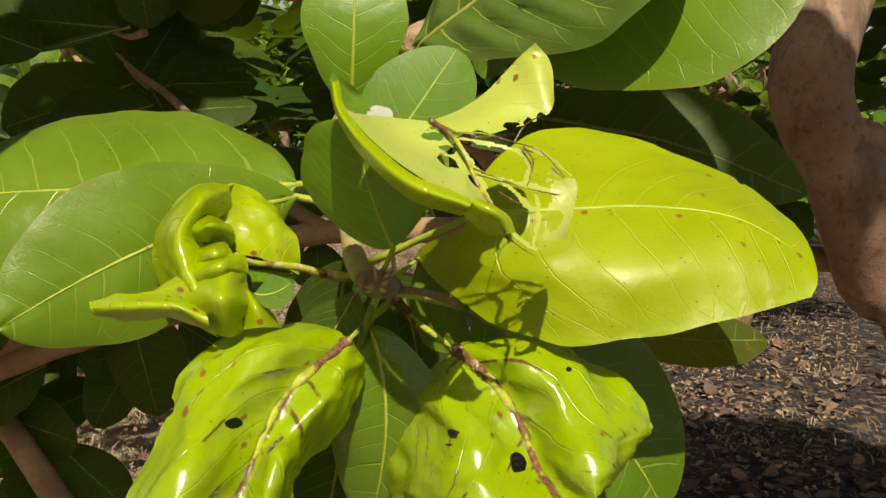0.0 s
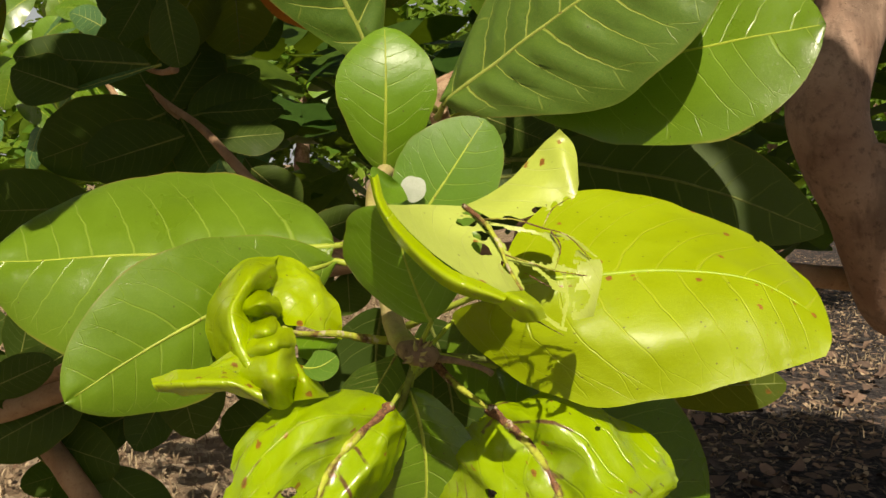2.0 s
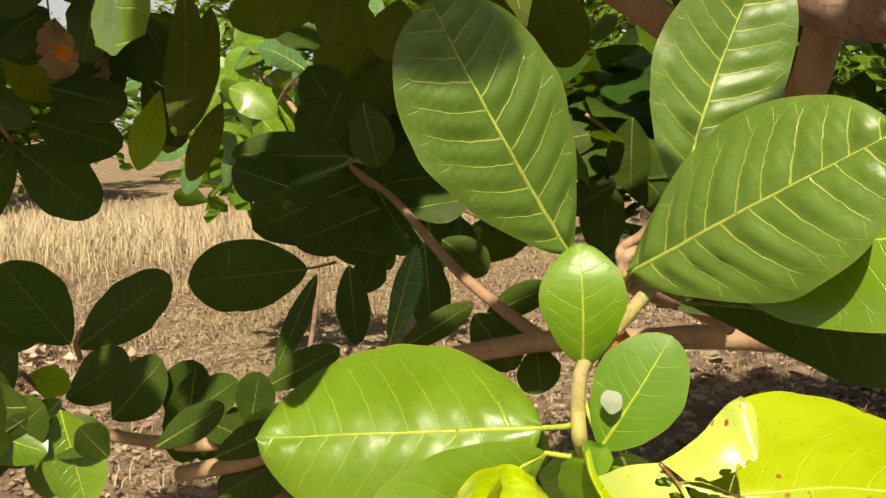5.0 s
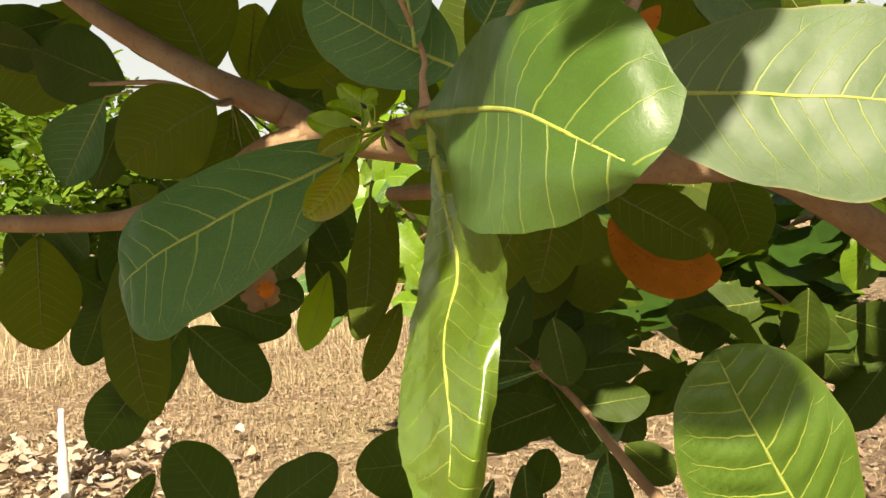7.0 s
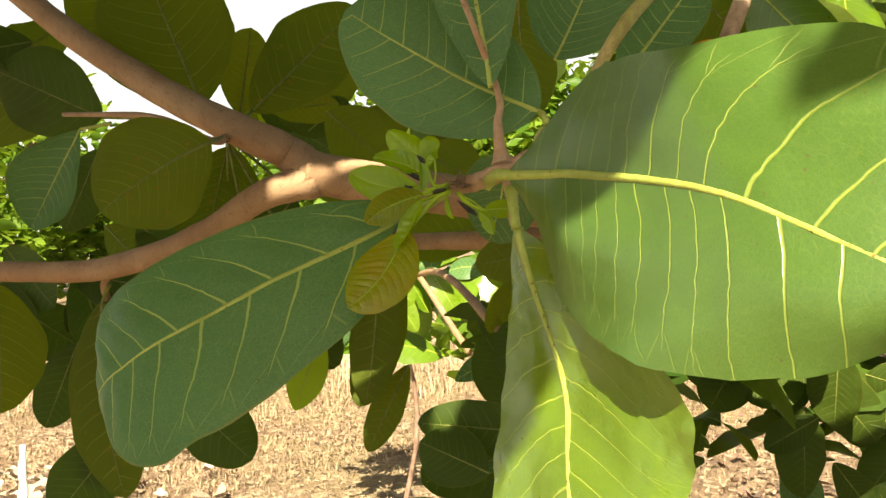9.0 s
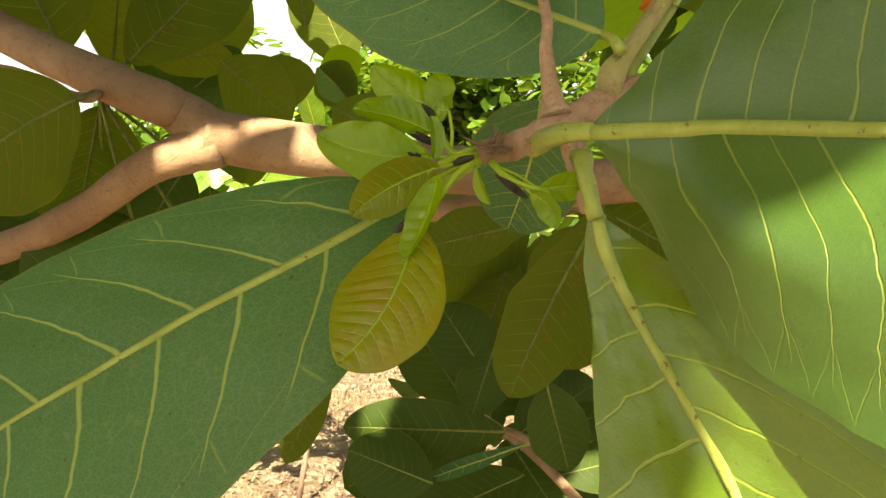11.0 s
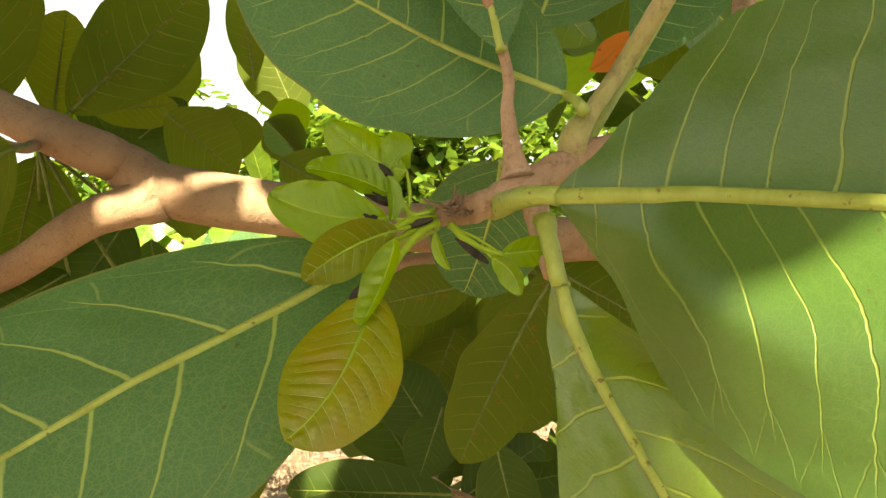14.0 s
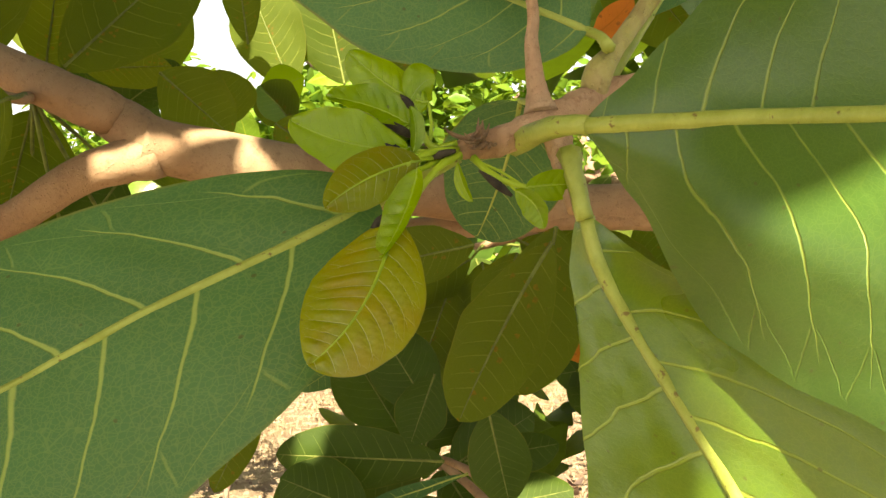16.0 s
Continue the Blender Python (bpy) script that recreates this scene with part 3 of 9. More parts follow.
def lacy(u, v):
    """Bare veins with shreds of blade along them, and a torn scrap at the far end with bites in it."""
    n = noise.noise(Vector((u * 9, v * 7, 9))) + 0.5 * noise.noise(Vector((u * 26, v * 20, 1)))
    if u > 0.70 + 0.08 * n and 0.22 + 0.1 * n < v < 0.90:
        return in_hole(u, v, ((0.78, 0.74, 0.10, 0.08), (0.74, 0.32, 0.09, 0.03)), 4)
    for line in LACE:
        for (a, b), (c, d) in zip(line, line[1:]):
            s = min(max(((u - a) * (c - a) + (v - b) * (d - b)) / ((c - a) ** 2 + (d - b) ** 2), 0), 1)
            if math.hypot(u - a - s * (c - a), v - b - s * (d - b)) < 0.022 + 0.05 * max(n, 0):
                return False
    return u > 0.05 + 0.05 * n


def cord(parent, name, points, material, label="", around=6):
    v, f = tube(points, points[0][0], 3, around, 0.1, len(bpy.data.objects) * 0.21)
    ob = mesh_object(name, v, f, material, parent, points[0][0])
    return tagged(ob, label) if label else ob


def flush_tip(parent, at):
    """Dry bud scales packed on the tip of the shoot."""
    rnd = random.Random(4)
    c = Vector(at)
    for k in range(14):
        way = Vector((rnd.uniform(-1, 1), rnd.uniform(-1, 0.1), rnd.uniform(-1, 1))).normalized()
        s = c + way * 0.0015
        cord(parent, "bud_scale", [(s, 0.0009), (s + way * 0.003, 0.0008), (s + way * 0.0055 + Vector((0, 0, 0.001)), 0.0002)], "twig_dry" if k % 2 else "twig_green", "", 5)


def bud_scales(parent, at, back):
    """Narrow reddish scales standing off the bud, and ring scars on the stem behind it."""
    rnd = random.Random(8)
    c, d = Vector(at), Vector(back)
    for k in range(15):
        way = Vector((rnd.uniform(-1, 1), rnd.uniform(-1, 0.2), rnd.uniform(-0.6, 1))).normalized()
        s = c.lerp(d, rnd.random())
        tipped = s + way * rnd.uniform(0.003, 0.0065)
        cord(parent, "bud_scale", [(s, 0.0005), (s.lerp(tipped, 0.6), 0.0004), (tipped + Vector((0, 0, 0.0008)), 0.0001)], "twig_dry", "", 5)


def dark_base(parent, a, b):
    """Blackened foot of a young blade."""
    a, b = Vector(a), Vector(b)
    cord(parent, "withered_patch", [(a, 0.0002), (a.lerp(b, 0.35), 0.0008), (a.lerp(b, 0.7), 0.0010), (b, 0.0004)], "black")


def papery_spot(parent, at, face):
    """A blotch of bleached skin on a small leaf."""
    c, n = Vector(at), Vector(face).normalized()
    c = c + n * 0.0016
    up = (Vector((0, 0, 1)) - n * n.z).normalized()
    side = n.cross(up)
    verts, faces = [tuple(Vector((0, 0, 0)))], []
    for k in range(28):
        a = 2 * math.pi * k / 28
        r = 0.0053 * (1 + 0.07 * math.sin(2 * a + 1) + 0.05 * math.sin(3 * a) + 0.03 * math.sin(5 * a + 2))
        verts.append(tuple(side * math.cos(a) * r * 0.95 + up * math.sin(a) * r * 1.15 - n * 0.0003))
        faces.append((0, 1 + k, 1 + (k + 1) % 28))
    mesh_object("spot", verts, faces, "spot", parent, c)


# ---- the ground ----
def ground_material():
    n = Nodes("dry_ground")
    at = n.world()
    x, y, _ = n.split(at)
    big = n.noise(0.5, 4.0, 0.6, at)
    mid = n.noise(5.0, 6.0, 0.65, at)
    fine = n.noise(38.0, 6.0, 0.7, at)
    grit = n.voronoi(at, 24.0)
    flake = n.split(grit.outputs["Color"])[0]
    straw = n.mix(n.band(mid, 0.32, 0.68), (0.19, 0.130, 0.083), (0.31, 0.230, 0.150))
    straw = n.mix(n.band(fine, 0.5, 0.72, 0.0, 0.8), straw, (0.19, 0.128, 0.080))
    seed = n.noise(70.0, 3.0, 0.7, at)
    straw = n.mix(n.band(seed, 0.54, 0.62, 0.0, 0.75), straw, (0.23, 0.138, 0.085))
    straw = n.mix(n.band(flake, 0.7, 0.9, 0.0, 0.7), straw, (0.54, 0.43, 0.30))
    straw = n.mix(n.band(big, 0.5, 0.62, 0.0, 0.45), straw, (0.36, 0.30, 0.15))
    burnt = n.mix(n.band(fine, 0.4, 0.7), (0.03, 0.027, 0.028), (0.13, 0.11, 0.10))
    burnt = n.mix(n.band(flake, 0.82, 0.95, 0.0, 0.8), burnt, (0.30, 0.20, 0.14))
    # a burnt patch lies on one side under the tree
    edge = n.math("ADD", n.math("ADD", x, n.math("MULTIPLY", y, -0.06)), n.math("MULTIPLY", n.math("SUBTRACT", big, 0.5), 2.6))
    colour = n.mix(n.band(edge, -0.35, 0.6), straw, burnt)
    return n.surface(colour, 0.95, n.bump(n.math("ADD", fine, n.math("MULTIPLY", flake, 0.5)), 0.9, 0.03), 0.1)


def build_ground():
    xs = sorted({round(s * d, 3) for s in (-1, 1) for d in [0, *[0.25 * k for k in range(1, 41)], 12, 15, 20, 28, 40, 60, 100, 200, 600]})
    verts = [(x, y, (0.05 * noise.noise(Vector((x * 0.7, y * 0.7, 0))) + 0.02 * noise.noise(Vector((x * 3, y * 3, 4)))) if abs(x) < 12 and abs(y) < 12 else 0.0)
             for y in xs for x in xs]
    k = len(xs)
    faces = [(j * k + i, j * k + i + 1, (j + 1) * k + i + 1, (j + 1) * k + i) for j in range(k - 1) for i in range(k - 1)]
    ob = mesh_object("ground", verts, faces, ground_material())
    tagged(ob, "dry straw-coloured ground with burnt dark patches", "ground", "", "structure")


build_ground()


def scatter(name, label, category, material, count, seed, spot, size, bend=0.3, upright=0.0, slim=0.55):
    """Loose small blades in one mesh; spot(rnd) gives each one's place and size its length."""
    rnd = random.Random(seed)
    verts, faces = [], []
    for _ in range(count):
        p = Vector(spot(rnd))
        s = size * rnd.uniform(0.6, 1.35)
        turn = Euler((rnd.uniform(-1, 1) * 0.5 * (1 - upright) + upright * rnd.uniform(-1.9, -0.5), rnd.uniform(-0.6, 0.6), rnd.uniform(0, 6.283))).to_matrix()
        o = len(verts)
        b = bend * rnd.uniform(-1, 1)
        for (u, w) in ((0, 0.06), (0.28, 0.75), (0.62, 1.0), (0.88, 0.7), (1.0, 0.12)):
            z = b * (u - 0.5) ** 2 * 2
            for side, lift in ((-1, 0.12), (0, 0.0), (1, 0.12)):
                verts.append(tuple(p + turn @ Vector((side * w * slim * 0.5, u - 0.5, z + lift * w * abs(b))) * s))
        for i in range(4):
            for j in range(2):
                k = o + i * 3 + j
                faces.append((k, k + 1, k + 4, k + 3))
    ob = mesh_object(name, verts, faces, material)
    return tagged(ob, label, category, "", "stuff")


MAT["litter"] = litter_material("dry_litter", (0.44, 0.335, 0.215), (0.14, 0.080, 0.050))
MAT["pale_litter"] = litter_material("pale_litter", (0.56, 0.47, 0.36), (0.28, 0.20, 0.14))
MAT["dull_litter"] = litter_material("dull_litter", (0.26, 0.17, 0.12), (0.05, 0.04, 0.035))
MAT["stubble"] = litter_material("dry_stubble", (0.46, 0.365, 0.225), (0.19, 0.125, 0.075))
MAT["straw"] = litter_material("straw", (0.62, 0.53, 0.34), (0.46, 0.37, 0.23))
# crown leaves twice: shade put into the darker colour, sun into the lighter
MAT["crown_shaded"] = litter_material("crown_leaves", (0.035, 0.085, 0.014), (0.085, 0.14, 0.018), 0.5, (0.14, 0.22, 0.01), 0.35)
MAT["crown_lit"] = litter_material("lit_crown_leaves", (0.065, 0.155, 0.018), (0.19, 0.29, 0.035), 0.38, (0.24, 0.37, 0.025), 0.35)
MAT["ash_wood"] = bark_material("bleached_wood", (0.62, 0.58, 0.52), (0.30, 0.27, 0.24), (0.78, 0.74, 0.68), 0.4, 0.9)


def field(rnd):
    r, a = rnd.uniform(2.6, 13.0), radians(rnd.uniform(-62, 20))
    return (r * math.sin(a), r * math.cos(a), 0.03)


def under_tree(rnd):
    r, a = rnd.uniform(1.6, 7.0), radians(rnd.uniform(-5, 55))
    return (r * math.sin(a), r * math.cos(a), 0.035)


def heap(rnd):
    x, y = rnd.gauss(-3.62, 0.36), rnd.gauss(3.8, 0.34)
    return (x, y, 0.03 + rnd.random() * 0.16 * math.exp(-((x + 3.6) ** 2 + (y - 3.85) ** 2) * 2))


scatter("dry_litter", "small curled dry leaves strewn over the field", "leaf litter", "litter", 26000, 1, field, 0.027, 0.7)
scatter("leaf_litter", "dead brown leaves on burnt soil", "leaf litter", "dull_litter", 900, 2, under_tree, 0.085, 0.9)
scatter("brush_heap", "heap of pale dry leaves and twigs", "brush heap", "pale_litter", 320, 3, heap, 0.09, 0.9)


def straw_blades(name, label, count, seed, centre, spread, height, lean=0.8, material="straw"):
    """Dry blades in uneven tufts, each bent its own way."""
    rnd = random.Random(seed)
    verts, faces = [], []
    tufts = [(rnd.gauss(centre[0], spread[0]), rnd.gauss(centre[1], spread[1]), rnd.uniform(0.5, 1.25)) for _ in range(count // 22)]
    for _ in range(count):
        tx, ty, tall = rnd.choice(tufts)
        x, y = rnd.gauss(tx, 0.13), rnd.gauss(ty, 0.13)
        h, a = height * tall * rnd.uniform(0.4, 1.2), rnd.uniform(0, 6.283)
        bent = Vector((math.cos(a), math.sin(a), 0)) * h * rnd.uniform(0.15, 1.0) * lean
        side = Vector((-math.sin(a), math.cos(a), 0)) * 0.0026
        p = Vector((x, y, 0.0))
        o = len(verts)
        for u, w in ((0, 1.0), (0.4, 0.9), (0.75, 0.7), (1.0, 0.1)):
            q = p + Vector((0, 0, h * u * (1 - 0.35 * lean * u))) + bent * u * u
            verts += [tuple(q - side * w), tuple(q + side * w)]
        faces += [(o + k, o + k + 1, o + k + 3, o + k + 2) for k in (0, 2, 4)]
    return tagged(mesh_object(name, verts, faces, material), label, "dry grass", "", "stuff")


straw_blades("dry_grass", "tall dry straw-coloured grass in the field", 9000, 5, (-6.4, 8.8), (1.7, 1.4), 0.40)
straw_blades("dry_stubble", "short dry grass stubble over the field", 60000, 6, (-3.4, 6.4), (2.6, 2.7), 0.085, 1.3, "stubble")


def stump(name, label, points):
    ob = new(name)
    ob.location = points[0][0]
    PLACE[ob] = Vector(points[0][0])
    tagged(ob, label, "dead wood")
    v, f = tube(points, points[0][0], 6, 12, 0.25, 2.2)
    mesh_object("wood", v, f, "ash_wood", ob, points[0][0])
    return ob


stump("dead_stick", "bleached dead stick standing in dry litter", [((-3.24, 3.36, -0.02), 0.028), ((-3.26, 3.38, 0.22), 0.022), ((-3.33, 3.46, 0.43), 0.012)])


# ---- hazy sky at the horizon ----
def haze():
    n = Nodes("bright_haze")
    glow = n.node("ShaderNodeEmission")
    height = n.split(n.world())[2]
    n.put(glow.inputs["Color"], n.mix(n.band(height, 0.0, 120.0), (0.88, 0.95, 1.0), (0.64, 0.82, 1.0)))
    n.put(glow.inputs["Strength"], n.band(height, 70.0, 128.0, 0.43, 0.1))
    n.tree.links.new(glow.outputs[0], n.node("ShaderNodeOutputMaterial").inputs["Surface"])
    verts, faces = [], []
    for k in range(64):
        a = 2 * math.pi * k / 64
        for z, r in ((-2, 300), (60, 300), (130, 285)):
            verts.append((r * math.sin(a), r * math.cos(a), z))
    for k in range(64):
        for j in range(2):
            o, p = k * 3 + j, (k + 1) % 64 * 3 + j
            faces.append((o, p, p + 1, o + 1))
    tagged(mesh_object("backdrop", verts, faces, n.mat), "bright hazy sky above the horizon", "sky", "", "structure")


haze()


# ---- trees beyond ----
def far_tree(at, height, spread, low, seed, count, size, material="crown_lit", label="green cashew tree in the field", girth=1.0):
    """A short trunk with limbs, and a crown of separate leaves in uneven clumps."""
    rnd = random.Random(seed)
    base = Vector((*at, 0.0))
    ob = new("cashew_tree")
    ob.location = base
    PLACE[ob] = base
    tagged(ob, label, "tree", "trees in the field")
    top = base + Vector((0, 0, low + (height - low) * 0.35))
    v, f = tube([(base, 0.03 * height * girth), (base.lerp(top, 0.5) + Vector((0.1, 0, 0)), 0.024 * height * girth), (top, 0.018 * height * girth)], base, 4, 10, 0.15, seed)
    mesh_object("trunk", v, f, "trunk", ob, base)
    clumps = []
    for k in range(16):
        a, r = rnd.uniform(0, 6.283), spread * rnd.uniform(0.2, 1.0)
        z = low + (height - low) * rnd.uniform(0.08, 0.95) * (1.0 - 0.45 * (r / spread) ** 2)
        clumps.append(base + Vector((r * math.cos(a), r * math.sin(a), z)))
    for c in clumps[:7]:
        v, f = tube([(top, 0.02 * height * girth), (top.lerp(c, 0.55) + Vector((0, 0, 0.08)), 0.013 * height * girth), (c, 0.005 * height * girth)], top, 3, 7, 0.1, seed)
        mesh_object("limb", v, f, "trunk", ob, top)
    verts, faces = [], []
    for _ in range(count):
        c = rnd.choice(clumps)
        way = Vector((rnd.gauss(0, 1), rnd.gauss(0, 1), rnd.gauss(0, 0.8))).normalized()
        p = c + way * spread * 0.36 * rnd.random() ** 0.4
        turn = Euler((rnd.gauss(0.3, 0.6), rnd.gauss(0, 0.6), rnd.uniform(0, 6.283))).to_matrix()
        o, s = len(verts), size * rnd.uniform(0.6, 1.2)
        for u, w in ((0, 0.05), (0.35, 0.8), (0.7, 1.0), (1.0, 0.2)):
            verts += [tuple(p - base + turn @ Vector((sd * w * 0.3, u, 0.08 * abs(sd) - 0.2 * u * u)) * s) for sd in (-1, 0, 1)]
        for i in range(3):
            for j in range(2):
                k = o + i * 3 + j
                faces.append((k, k + 1, k + 4, k + 3))
    crown = mesh_object("crown", verts, faces, material, ob, base)
    tagged(crown, "crown of many oval leaves")
    return ob


# the first is added for sunlit far-side branches of the near tree
far_tree((-1.75, 4.0), 1.45, 0.5, 0.85, 11, 340, 0.14, girth=0.3)
far_tree((1.6, 6.6), 2.9, 1.6, 0.9, 12, 1500, 0.15)
far_tree((-0.1, 8.2), 3.0, 1.8, 0.8, 13, 1500, 0.15)
far_tree((-11.5, 11.5), 3.6, 2.6, 0.7, 14, 5200, 0.24)
far_tree((-17.0, 14.0), 4.2, 3.2, 0.7, 15, 4200, 0.28)
far_tree((-9.5, 19.0), 4.2, 3.2, 0.8, 16, 4200, 0.28)
far_tree((-5.0, 20.5), 6.4, 3.0, 1.0, 19, 5600, 0.3)
far_tree((-3.0, 21.0), 4.6, 3.6, 0.8, 17, 4200, 0.3)
far_tree((4.5, 19.0), 4.6, 3.6, 0.8, 18, 4200, 0.3)


def woods(name, label, centre, radii, count, seed, size, material):
    """Leaves too many to count that close a part of this tree's own crown."""
    def spot(rnd):
        while True:
            q = Vector((rnd.uniform(-1, 1), rnd.uniform(-1, 1), rnd.uniform(-1, 1)))
            if q.length < 1:
                return tuple(centre[i] + q[i] * radii[i] for i in range(3))
    ob = scatter(name, label, "foliage", material, count, seed, spot, size, 0.35, 0.25, 0.62)
    return ob


def shade_canopy(rnd):
    """Unseen uneven clumps of leaves, domed over the boughs to cast shade, with gaps between them, one of them sunward
    of the fork of the bough for a sun fleck.
    """
    while True:
        x, y = rnd.uniform(-1.4, 1.7), rnd.uniform(0.1, 1.75)
        rim = 1 - ((x - 0.15) / 1.6) ** 2 - ((y - 0.85) / 0.95) ** 2
        gap = noise.noise(Vector((x * 3.1, y * 3.1, 3)))
        z = 1.80 + 0.10 * y + (0.22 + 0.55 * max(rim, 0.0) + 0.25 * gap) * rnd.random()
        fork = Vector((x, y, z)) - Vector((-0.418, 0.748, 1.42))
        if fork.cross(SUN_WAY).length > 0.058 and (y > 0.42 or x < -0.2) and y + z < (2.75 if x < -0.3 else 2.54 if x < 0.2 else 2.95) and rim > 0.12 * gap - 0.05 and gap > -0.42:
            return (x, y, z)


scatter("unseen_crown", "unseen crown of the cashew tree, placed overhead to cast shade", "foliage", "crown_shaded", 1500, 21, shade_canopy, 0.15, 0.35, 0.0, 0.62)


# unseen high leaves, added to throw shade on the ground and trunk
def high_shade_canopy(rnd):
    while True:
        q = Vector((rnd.uniform(-1, 1), rnd.uniform(-1, 1), rnd.uniform(-1, 1)))
        p = Vector((1.15 + 1.15 * q.x, 1.12 + 0.6 * q.y, 2.62 + 0.5 * q.z))
        if q.length < 1 + 0.35 * noise.noise(p * 2.3) and noise.noise(p * 3.5) > -0.35:
            return tuple(p)


scatter("unseen_upper_crown", "unseen upper crown of the cashew tree, added to shade the ground", "foliage", "crown_shaded", 800, 25, high_shade_canopy, 0.18, 0.35, 0.0, 0.62)
# inner leaves whose dark colour holds the shade inside the crown
woods("inner_foliage", "inner leaves of the cashew tree, shade put into their dark colour", (-0.28, 1.75, 1.16), (0.42, 0.40, 0.20), 165, 22, 0.13, "crown_shaded")
woods("inner_foliage", "inner leaves of the cashew tree, shade put into their dark colour", (0.35, 1.9, 1.25), (0.5, 0.4, 0.35), 150, 23, 0.13, "crown_shaded")
woods("inner_foliage", "inner leaves of the cashew tree, shade put into their dark colour", (0.05, 1.7, 1.62), (0.5, 0.35, 0.16), 120, 24, 0.14, "crown_shaded")

# ---- the insect-eaten flush at the front of the tree ----
flush = twig("cashew_shoot", "cashew shoot with bright yellow-green leaves, scarred and eaten by insects", "shoot", [((0.0146, 0.5693, 1.1163), 0.0045), ((-0.011, 0.5003, 1.0932), 0.0042), ((-0.0201, 0.4649, 1.0859), 0.0038), ((-0.0162, 0.4211, 1.0671), 0.0038), ((-0.0154, 0.4452, 1.0442), 0.0042), ((-0.0027, 0.3963, 1.0259), 0.0042), ((0.0077, 0.3775, 1.0213), 0.0048)], "twig_green", group="leafy shoots of the tree")
leaf(flush, "mature", (-0.0419, 0.4661, 1.0531), (-0.1229, 0.4627, 1.0467), (-0.2087, 0.4587, 1.0403), (-0.0113, -0.7967, 0.6043), 0.1140, foot=(-0.0193, 0.4649, 1.057), lop=1.14, cup=-0.36, veins=9, quilt=0.012, label='glossy dark green leaf arched over its midrib', res=(36, 20), full=1.15, power=0.55)
leaf(flush, "mature", (-0.0354, 0.4391, 1.0485), (-0.0772, 0.3964, 1.0301), (-0.1218, 0.3645, 1.0001), (0.6234, -0.7773, 0.0849), 0.0609, foot=(-0.0154, 0.4461, 1.0457), cup=-0.14, veins=11, quilt=0.009, res=(36, 20), full=1.2, power=0.6)
patch(flush, "flush", [[(0.0356, 0.3973, 1.0472), (0.0361, 0.3953, 1.0461), (0.0367, 0.3932, 1.0450), (0.0364, 0.3931, 1.0433), (0.0352, 0.3940, 1.0416)], [(0.0439, 0.4249, 1.0654), (0.0478, 0.4109, 1.0559), (0.0515, 0.3987, 1.0479), (0.0377, 0.3992, 1.0301), (0.0176, 0.4178, 1.0288)], [(0.0646, 0.4484, 1.0803), (0.0702, 0.4266, 1.0645), (0.0751, 0.4031, 1.0502), (0.0644, 0.3871, 1.0291), (0.0439, 0.3999, 1.0088)], [(0.0975, 0.4551, 1.0804), (0.1003, 0.4330, 1.0659), (0.1031, 0.4073, 1.0524), (0.0953, 0.3827, 1.0295), (0.0791, 0.3799, 1.0042)], [(0.1396, 0.4475, 1.0651), (0.1378, 0.4274, 1.0579), (0.1357, 0.4062, 1.0494), (0.1313, 0.3908, 1.0336), (0.1222, 0.3824, 1.0138)], [(0.1598, 0.4237, 1.0493), (0.1622, 0.4122, 1.0421), (0.1622, 0.4012, 1.0347), (0.1613, 0.3947, 1.0288), (0.1584, 0.3909, 1.0240)]], rib=2, label="broad bright yellow-green leaf with rusty specks", res=(22, 22), crumple=0.0010, pucker=0.0007, veins=9, rib_size=0.0014, rib_material="rib_lime", holes=pinholed)
cord(flush, "leaf_stalk", [((-0.0007, 0.4154, 1.0252), 0.0016), ((0.0183, 0.4064, 1.0356), 0.0014), ((0.0367, 0.3922, 1.0450), 0.0013)], "rib_green", "yellow-green leaf stalk")
leaf(flush, "fresh", (-0.0307, 0.3596, 1.0184), (-0.0252, 0.362, 1.0185), (-0.0197, 0.3647, 1.0222), (0.362, -0.9153, 0.1766), 0.0113, veins=5, res=(18, 10), power=0.5)
leaf(flush, "fresh", (0.0139, 0.364, 1.0355), (0.0045, 0.3625, 1.0579), (0.0020, 0.3550, 1.0760), (-0.1412, -0.7772, -0.6133), 0.0540, foot=(0.0084, 0.3806, 1.0216), cup=-0.25, veins=9, quilt=0.006, label='shaded green outside of a folded leaf', res=(34, 20), power=0.55, full=1.05)
half = patch(flush, "chewed", [[(0.0020, 0.3363, 1.0785), (0.0124, 0.3512, 1.0777), (0.0253, 0.3578, 1.0774)], [(0.0122, 0.3255, 1.0686), (0.0215, 0.3440, 1.0694), (0.0334, 0.3493, 1.0717)], [(0.0257, 0.3156, 1.0601), (0.0326, 0.3337, 1.0632), (0.0391, 0.3412, 1.0638)], [(0.0424, 0.3084, 1.0541), (0.0442, 0.3195, 1.0535), (0.0464, 0.3305, 1.0525)]], rib=2, label="pale leaf half eaten into holes beside a brown midrib", res=(30, 30), holes=eaten, crumple=0.0010, veins=5)
